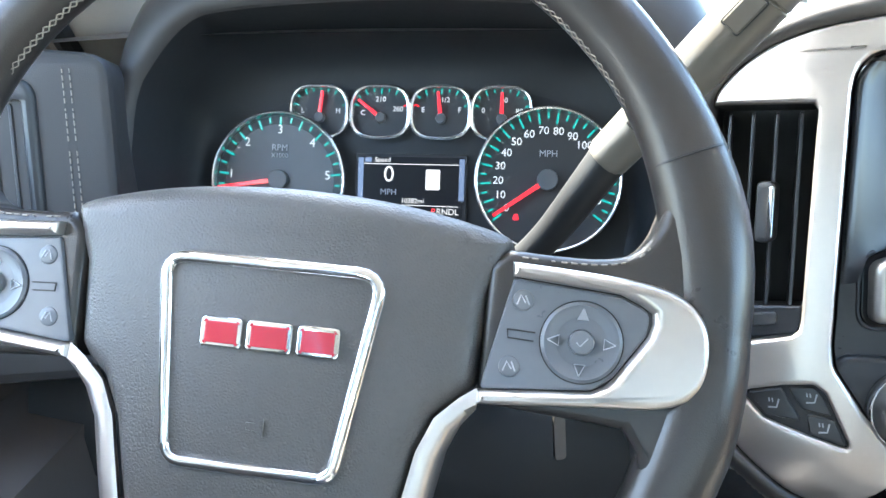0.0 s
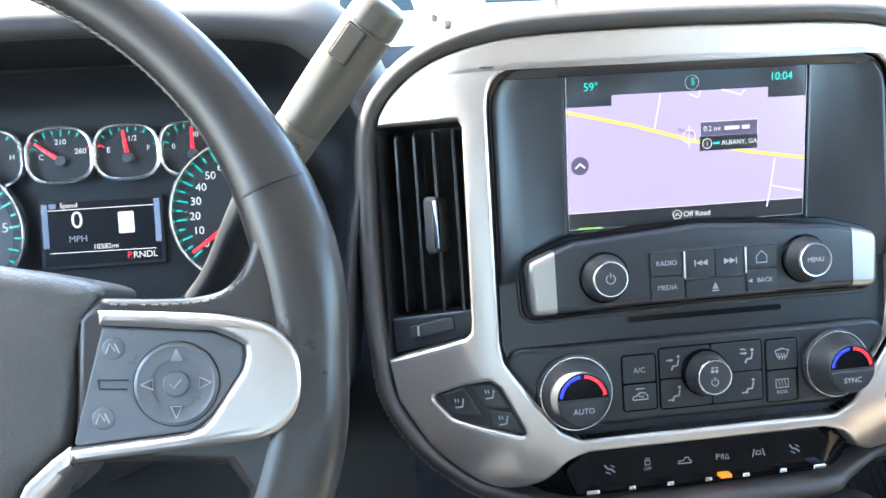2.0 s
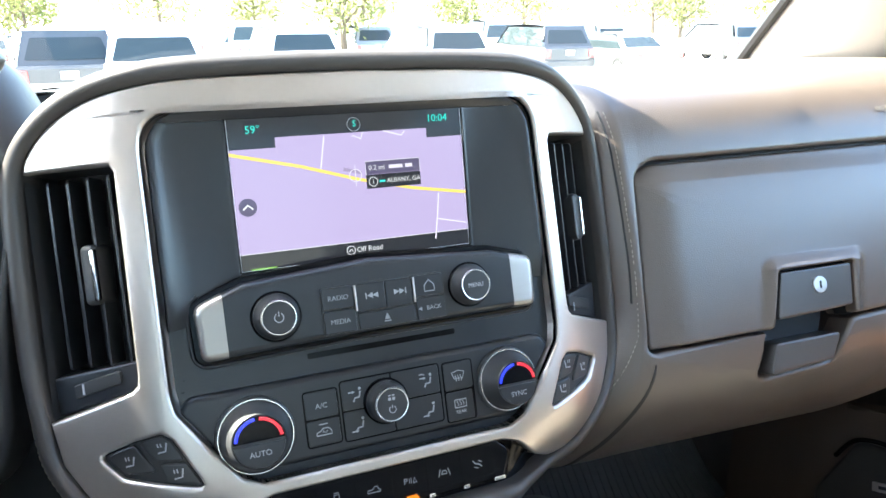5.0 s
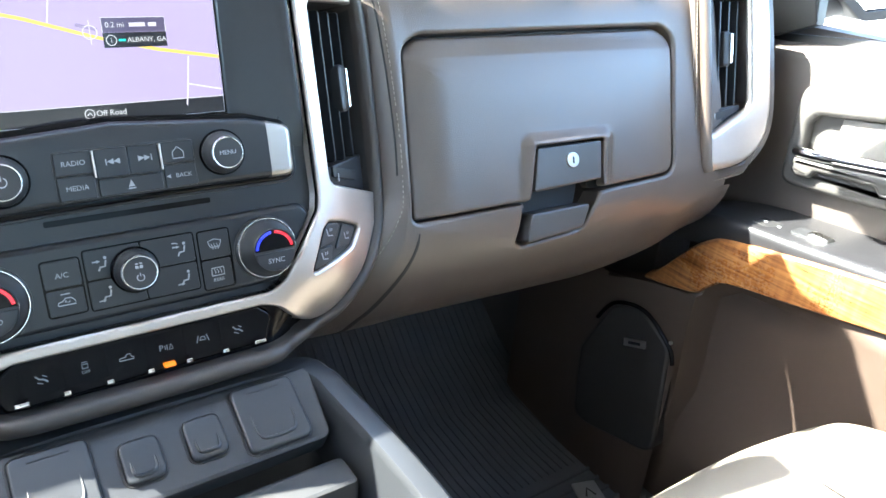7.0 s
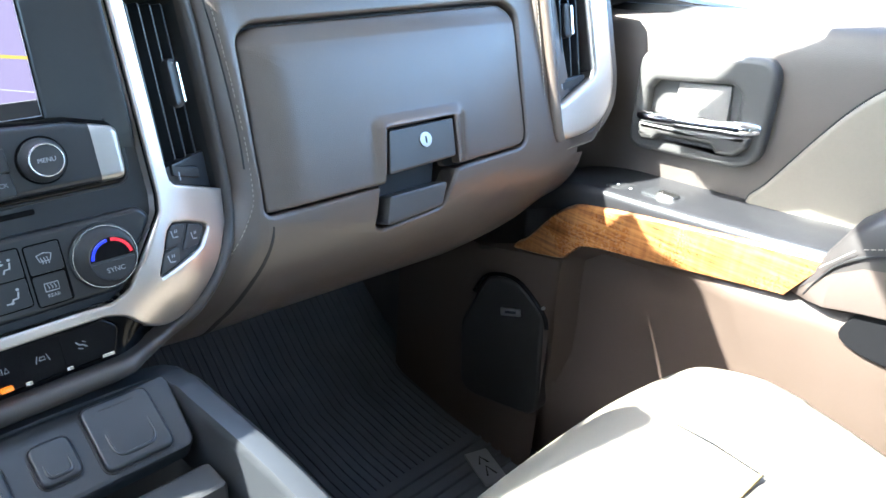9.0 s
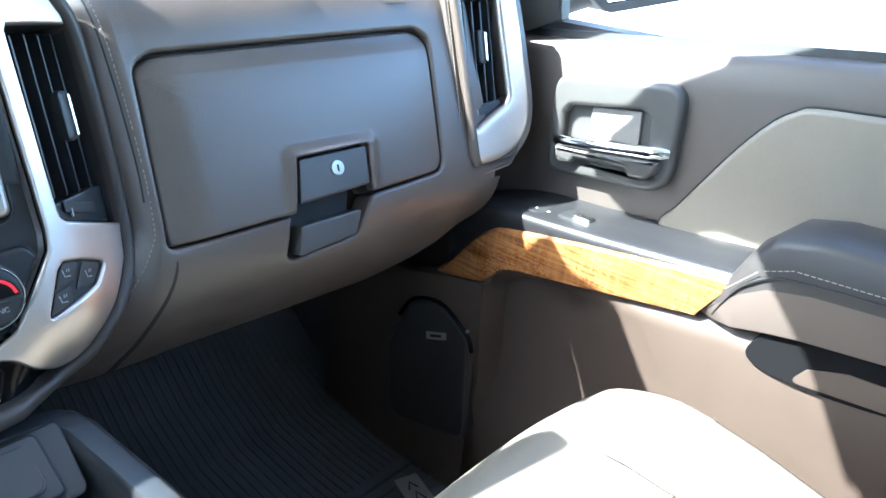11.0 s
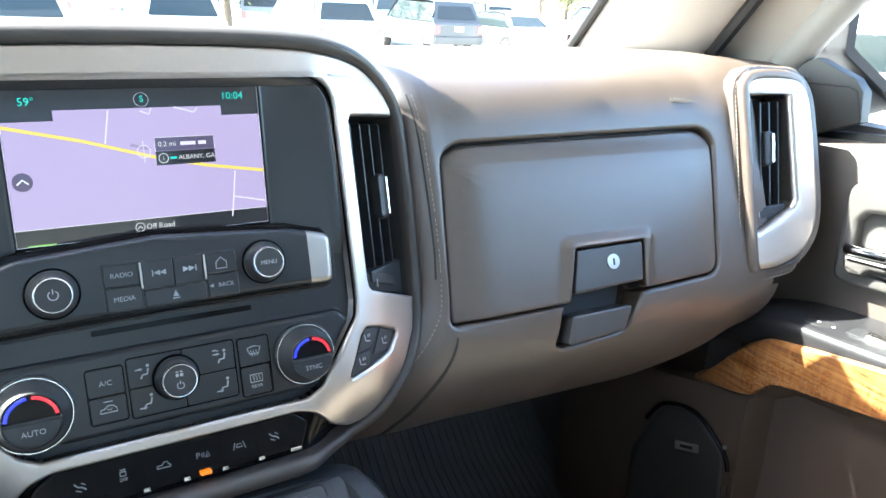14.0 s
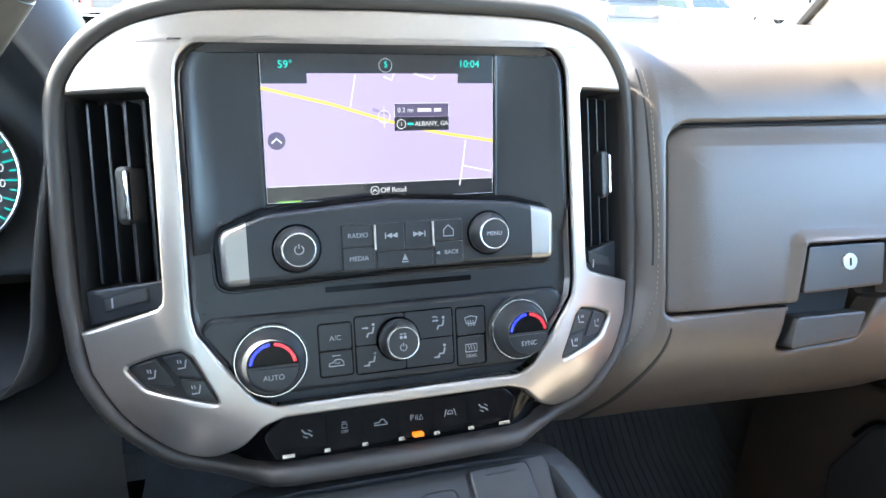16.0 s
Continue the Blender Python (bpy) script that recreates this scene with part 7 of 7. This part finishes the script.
tagged(new("trim", mesh_of("trim", loft([[(0.70, 0.50, z), (0.715, 0.24, z), (0.725, 0.15, z), (0.76, 0.12, z)] for z in (0.62, 0.80, 1.0, 1.08)]) + slab(0.745, 0.82, 0.06, 0.60, 0.60, 1.08), DASH_LOW)), "taupe kick panel beside the footwell", "trim", kind="structure")

# ---- door mirror ----
mir = thing("door_mirror", (1.00, 0.05, 1.30), "dark door mirror reflecting the parking lot", "mirror")
MM = look((1.0, 0.0, 1.42), (0.40, -1.1, 1.47)) @ pose(0, 0, 0, 0, 180, 0)
shell_line = rounded([(-0.118, -0.012), (-0.008, -0.092), (0.141, -0.066), (0.152, 0.10), (-0.125, 0.115)], [0.02, 0.02, 0.015, 0.04, 0.03])
part("mirror_shell", plate(shell_line, -0.07, 0.010, 0.012, [inset(shell_line, 0.012)], steps=3).by(MM), SEAL, mir, "black mirror housing")
part("mirror_back", plate(shell_line, -0.09, -0.03, 0.01).by(MM), SEAL, mir)
part("mirror_glass", plate(inset(shell_line, 0.011), -0.03, 0.000, 0.0005).by(MM), MIRROR, mir, "mirror glass")
part("mirror_arm", sweep([(0.90, 0.09, 1.34), (0.95, 0.06, 1.345), (1.0, 0.04, 1.36)], 0.03, 10), SEAL, mir)

# ---- outside ----
GROUND = -0.33
ASPHALT = material("worn_asphalt", (0.42, 0.41, 0.39), 0.85, 0, 0.02, 0.3, 0.25)


def lot(y):
    """The height of the lot, which falls away gently ahead."""
    return GROUND - 0.014 * max(0.0, min(y, 60.0) - 4.0)


tagged(new("ground", mesh_of("ground", loft([[(-400, y, lot(y)), (400, y, lot(y))] for y in (-400, 4, 60, 400)]), ASPHALT)), "pale sunlit asphalt parking lot", "ground", kind="structure")
LINE = material("white_lot_paint", (0.75, 0.75, 0.72), 0.7)
PAINTS = {"white": material("white_car_paint", (0.78, 0.78, 0.77), 0.25, 0, coat=0.6, vary=0.03), "silver": material("silver_car_paint", (0.55, 0.57, 0.60), 0.28, 0.5, coat=0.6), "blue": material("dark_blue_car_paint", (0.045, 0.048, 0.052), 0.3, 0, coat=0.2), "grey": material("grey_car_paint", (0.25, 0.26, 0.27), 0.25, 0.3, coat=0.6)}
CARGLASS = material("dark_car_glass", (0.02, 0.028, 0.03), 0.05, 0, vary=0.02, spec=0.35)
TYRE = material("tyre_rubber", (0.02, 0.02, 0.02), 0.8)
RIM = material("alloy_rim", (0.5, 0.5, 0.5), 0.3, 0.9)
TAIL = material("red_tail_lamp", (0.34, 0.06, 0.055), 0.15, 0, coat=0.5)
PLATE = material("pale_plate", (0.65, 0.65, 0.62), 0.5)


def car(kind, paint, label):
    """A parked car seen from behind; x across, y forwards, z up from the ground."""
    t = thing(kind, (0, 0, 0), label, "car", "cars parked in the lot")
    w, hgt, ln = {"pickup": (0.98, 1.88, 5.7), "suv": (0.93, 1.72, 4.7), "sedan": (0.90, 1.45, 4.7)}[kind]
    belt_z = hgt * (0.60 if kind != "sedan" else 0.64)
    prof = [(0.0, 0.36), (-0.02, 0.55), (0.0, belt_z - 0.06), (0.05, belt_z), (ln - 1.35, belt_z), (ln - 0.25, belt_z - 0.12), (ln, belt_z - 0.28), (ln + 0.02, 0.5), (ln - 0.05, 0.34)]
    body = loft([[(s * w * (1 - 0.04 * (z > belt_z - 0.08)), y, z) for y, z in prof] for s in (-1, -0.94, -0.5, 0, 0.5, 0.94, 1)], True, True)
    part("body", body, PAINTS[paint], t, sharp=30)
    if kind == "pickup":
        y0, y1, y2, y3 = 1.95, 2.05, 3.5, 4.2
    elif kind == "suv":
        y0, y1, y2, y3 = 0.10, 0.42, 2.9, 3.55
    else:
        y0, y1, y2, y3 = 0.75, 1.35, 2.75, 3.4
    gh = [[(s * w * 0.94, y0, belt_z), (s * w * 0.78, y1, hgt - 0.05), (s * w * 0.72, (y1 + y2) / 2, hgt), (s * w * 0.78, y2, hgt - 0.05), (s * w * 0.94, y3, belt_z)] for s in (-1, -0.8, 0, 0.8, 1)]
    part("roof", loft(gh), PAINTS[paint], t, sharp=30)
    side = Shape([(s * w * k, y, z) for s in (-1, 1) for k, y, z in ((0.945, y0 + 0.12, belt_z + 0.02), (0.79, y1 + 0.08, hgt - 0.10), (0.79, y2 - 0.1, hgt - 0.10), (0.945, y3 - 0.2, belt_z + 0.02))], [(0, 1, 2, 3), (7, 6, 5, 4)])
    part("side_window", side.map(lambda p: p + Vector((math.copysign(0.012, p.x), 0, 0))), CARGLASS, t)
    lerp = lambda q, e: (y0 + (y1 - y0) * q - 0.012, belt_z + (hgt - 0.05 - belt_z) * q)
    (ya, za), (yb, zb) = lerp(0.16, 0), lerp(0.80, 0)
    part("rear_window", plate(rounded([(-w * 0.80, 0), (w * 0.80, 0), (w * 0.66, 1), (-w * 0.66, 1)], [0.06, 0.06, 0.1, 0.1]), 0, 0.008, 0.003).map(lambda p: Vector((p.x, ya + (yb - ya) * p.y - p.z, za + (zb - za) * p.y))), CARGLASS, t)
    part("windscreen", Shape([(-w * 0.86, y3 - 0.02, belt_z + 0.06), (w * 0.86, y3 - 0.02, belt_z + 0.06), (w * 0.7, y2 + 0.1, hgt - 0.08), (-w * 0.7, y2 + 0.1, hgt - 0.08)], [(0, 1, 2, 3)]).map(lambda p: p + Vector((0, 0.03, 0.01))), CARGLASS, t)
    for s in (-1, 1):
        part("tail_lamp", box(s * w * 0.86 - 0.10, s * w * 0.86 + 0.10, -0.035, 0.05, belt_z - 0.34, belt_z - 0.08, 0.03, 0.02), TAIL, t, "red tail lamp")
        for y in (0.95, ln - 0.95):
            ty = part("wheel", lathe([(0.20, -0.11), (0.34, -0.11), (0.36, -0.08), (0.36, 0.08), (0.34, 0.11), (0.20, 0.11)], 28).by(pose(s * (w - 0.10), y, 0.36, 0, 90, 0)), TYRE, t)
            part("rim", lathe([(0.22, -0.10), (0.22, 0.112), (0.05, 0.09), (0.0001, 0.10)], 20).by(pose(s * (w - 0.10), y, 0.36, 0, 90 * s, 0)), RIM, ty)
    part("rear_bumper", box(-w * 0.97, w * 0.97, -0.10, 0.08, 0.42, 0.62, 0.04, 0.03), PAINTS[paint] if kind != "pickup" else RIM, t)
    part("plate", box(-0.16, 0.16, -0.05, 0.0, 0.78, 0.93, 0.02, 0.005), PLATE, t, "pale blank plate")
    return t


kinds = {}
for kind, paint, label in (("pickup", "white", "white pickup truck parked in a row"), ("suv", "white", "white estate car parked in a row"), ("suv", "blue", "dark estate car with red tail lamps"), ("sedan", "silver", "silver saloon parked in a row"), ("pickup", "silver", "silver pickup truck parked in a row"), ("suv", "grey", "grey estate car parked further off"), ("sedan", "white", "white saloon parked in a row")):
    kinds[(kind, paint)] = car(kind, paint, label)
LOT = [("suv", "white", -13, 15), ("suv", "blue", -4.2, 15.5), ("suv", "white", 1.6, 14.0), ("suv", "white", 12.6, 17.0), ("suv", "white", 24.6, 18.5), ("suv", "blue", 32.8, 24), ("sedan", "white", 39.5, 24), ("suv", "grey", 45.5, 36), ("pickup", "white", 9.6, 25), ("suv", "grey", 18, 31), ("suv", "grey", 23.5, 30), ("pickup", "silver", 29.7, 27), ("sedan", "silver", -9, 30), ("suv", "white", 36.0, 34), ("pickup", "silver", 3.5, 31), ("suv", "blue", 14, 38), ("sedan", "white", -20, 24), ("suv", "white", 68, 30), ("pickup", "white", 104, 16), ("suv", "white", 128, 19), ("pickup", "white", 146, 21)]
used = set()
for kind, paint, az, dist in LOT:
    a = radians(az)
    m = pose(dist * math.sin(a), dist * math.cos(a), lot(dist * math.cos(a)), 0, 0, random.uniform(-2, 2) + (0 if az < 60 else 80))
    ob = kinds[(kind, paint)]
    if (kind, paint) in used:
        copy_thing(ob, m)
    else:
        used.add((kind, paint))
        ob.matrix_basis = m
stripes = Shape()
for i in range(-7, 12):
    stripes += loft([[(i * 2.9 + 0.5, y, lot(y) + 0.006), (i * 2.9 + 0.62, y, lot(y) + 0.006)] for y in (13.0, 18.5)])
tagged(new("pavement", mesh_of("pavement", stripes, LINE)), "white painted bay lines", "road marking", kind="structure")

LEAF = material("sunlit_leaves", (0.14, 0.15, 0.035), 0.6, 0, vary=0.35)
BARK = material("tree_bark", (0.10, 0.075, 0.05), 0.9, 0, 0.03, 0.6, 0.3)


def tree(h, r, seed):
    """Trunk, limbs and a crown of many leaf clumps."""
    rnd = random.Random(seed)
    t = thing("tree", (0, 0, 0), "leafy tree at the edge of the lot", "tree", "trees behind the cars")
    wood = sweep(spline([(0, 0, 0), (0.05, 0.02, h * 0.2), (-0.04, 0.05, h * 0.45), (0.05, 0, h * 0.8)], 4), [0.20 - 0.013 * i for i in range(13)], 8)
    tips = []
    for i in range(9):
        a, z = i * 2.4, h * (0.30 + 0.05 * i)
        e = Vector((math.cos(a) * r * rnd.uniform(0.5, 0.85), math.sin(a) * r * rnd.uniform(0.5, 0.85), z + h * rnd.uniform(0.12, 0.22)))
        tips.append(e)
        wood += sweep([Vector((0, 0, z)), e * 0.5 + Vector((0, 0, z * 0.55)), e], [0.07, 0.045, 0.015], 6)
    part("trunk", wood, BARK, t)
    v, f = [], []
    for i in range(1500):
        c = rnd.choice(tips) + Vector((rnd.gauss(0, r * 0.26), rnd.gauss(0, r * 0.26), rnd.gauss(0, h * 0.10)))
        a = Vector((rnd.gauss(0, 1), rnd.gauss(0, 1), rnd.gauss(0, 1))).normalized()
        b = a.orthogonal().normalized()
        s = rnd.uniform(0.08, 0.20)
        k = len(v)
        v += [c - a * s, c + b * s * 0.5, c + a * s, c - b * s * 0.5]
        f.append((k, k + 1, k + 2, k + 3))
    tagged(part("crown", Shape(v, f), LEAF, t), kind="stuff")
    return t


base = [tree(6.0, 2.4, 3), tree(4.5, 1.9, 8)]
spots = [(2.5, 46, 0), (15.5, 30.5, 1), (17, 46, 0), (9, 52, 1), (29, 48, 0), (38.5, 48, 0), (40.5, 50, 1), (47, 56, 0), (-6, 50, 1), (-14, 48, 0), (24, 56, 1), (60, 60, 0), (70, 55, 1), (75, 58, 0)]
for i, (az, dist, k) in enumerate(spots):
    m = pose(dist * math.sin(radians(az)), dist * math.cos(radians(az)), lot(dist * math.cos(radians(az))), 0, 0, i * 67)
    if i < 2:
        base[k].matrix_basis = m
    else:
        copy_thing(base[k], m)

# Building beside the lot that the mirror shows.
WALLM = material("pale_metal_cladding", (0.62, 0.61, 0.58), 0.5, 0.1, 0.3, 0.1, 0.05)
shed = thing("metal_building", (14, -34, GROUND), "pale ribbed metal building with dark windows", "building")
shell = slab(-6, 24, -44, -34, GROUND, 6.0)
part("wall", shell, WALLM, shed)
for i in range(18):
    part("cladding_rib", slab(-5.5 + i * 1.62, -5.35 + i * 1.62, -34.0, -33.93, GROUND, 5.8), WALLM, shed)
for i in range(5):
    part("window", slab(-3 + i * 5, -0.5 + i * 5, -34.0, -33.9, 1.4, 3.0), CARGLASS, shed)
part("roof", slab(-6.4, 24.4, -44.4, -33.6, 6.0, 6.25), RIM, shed)

settle_texts()
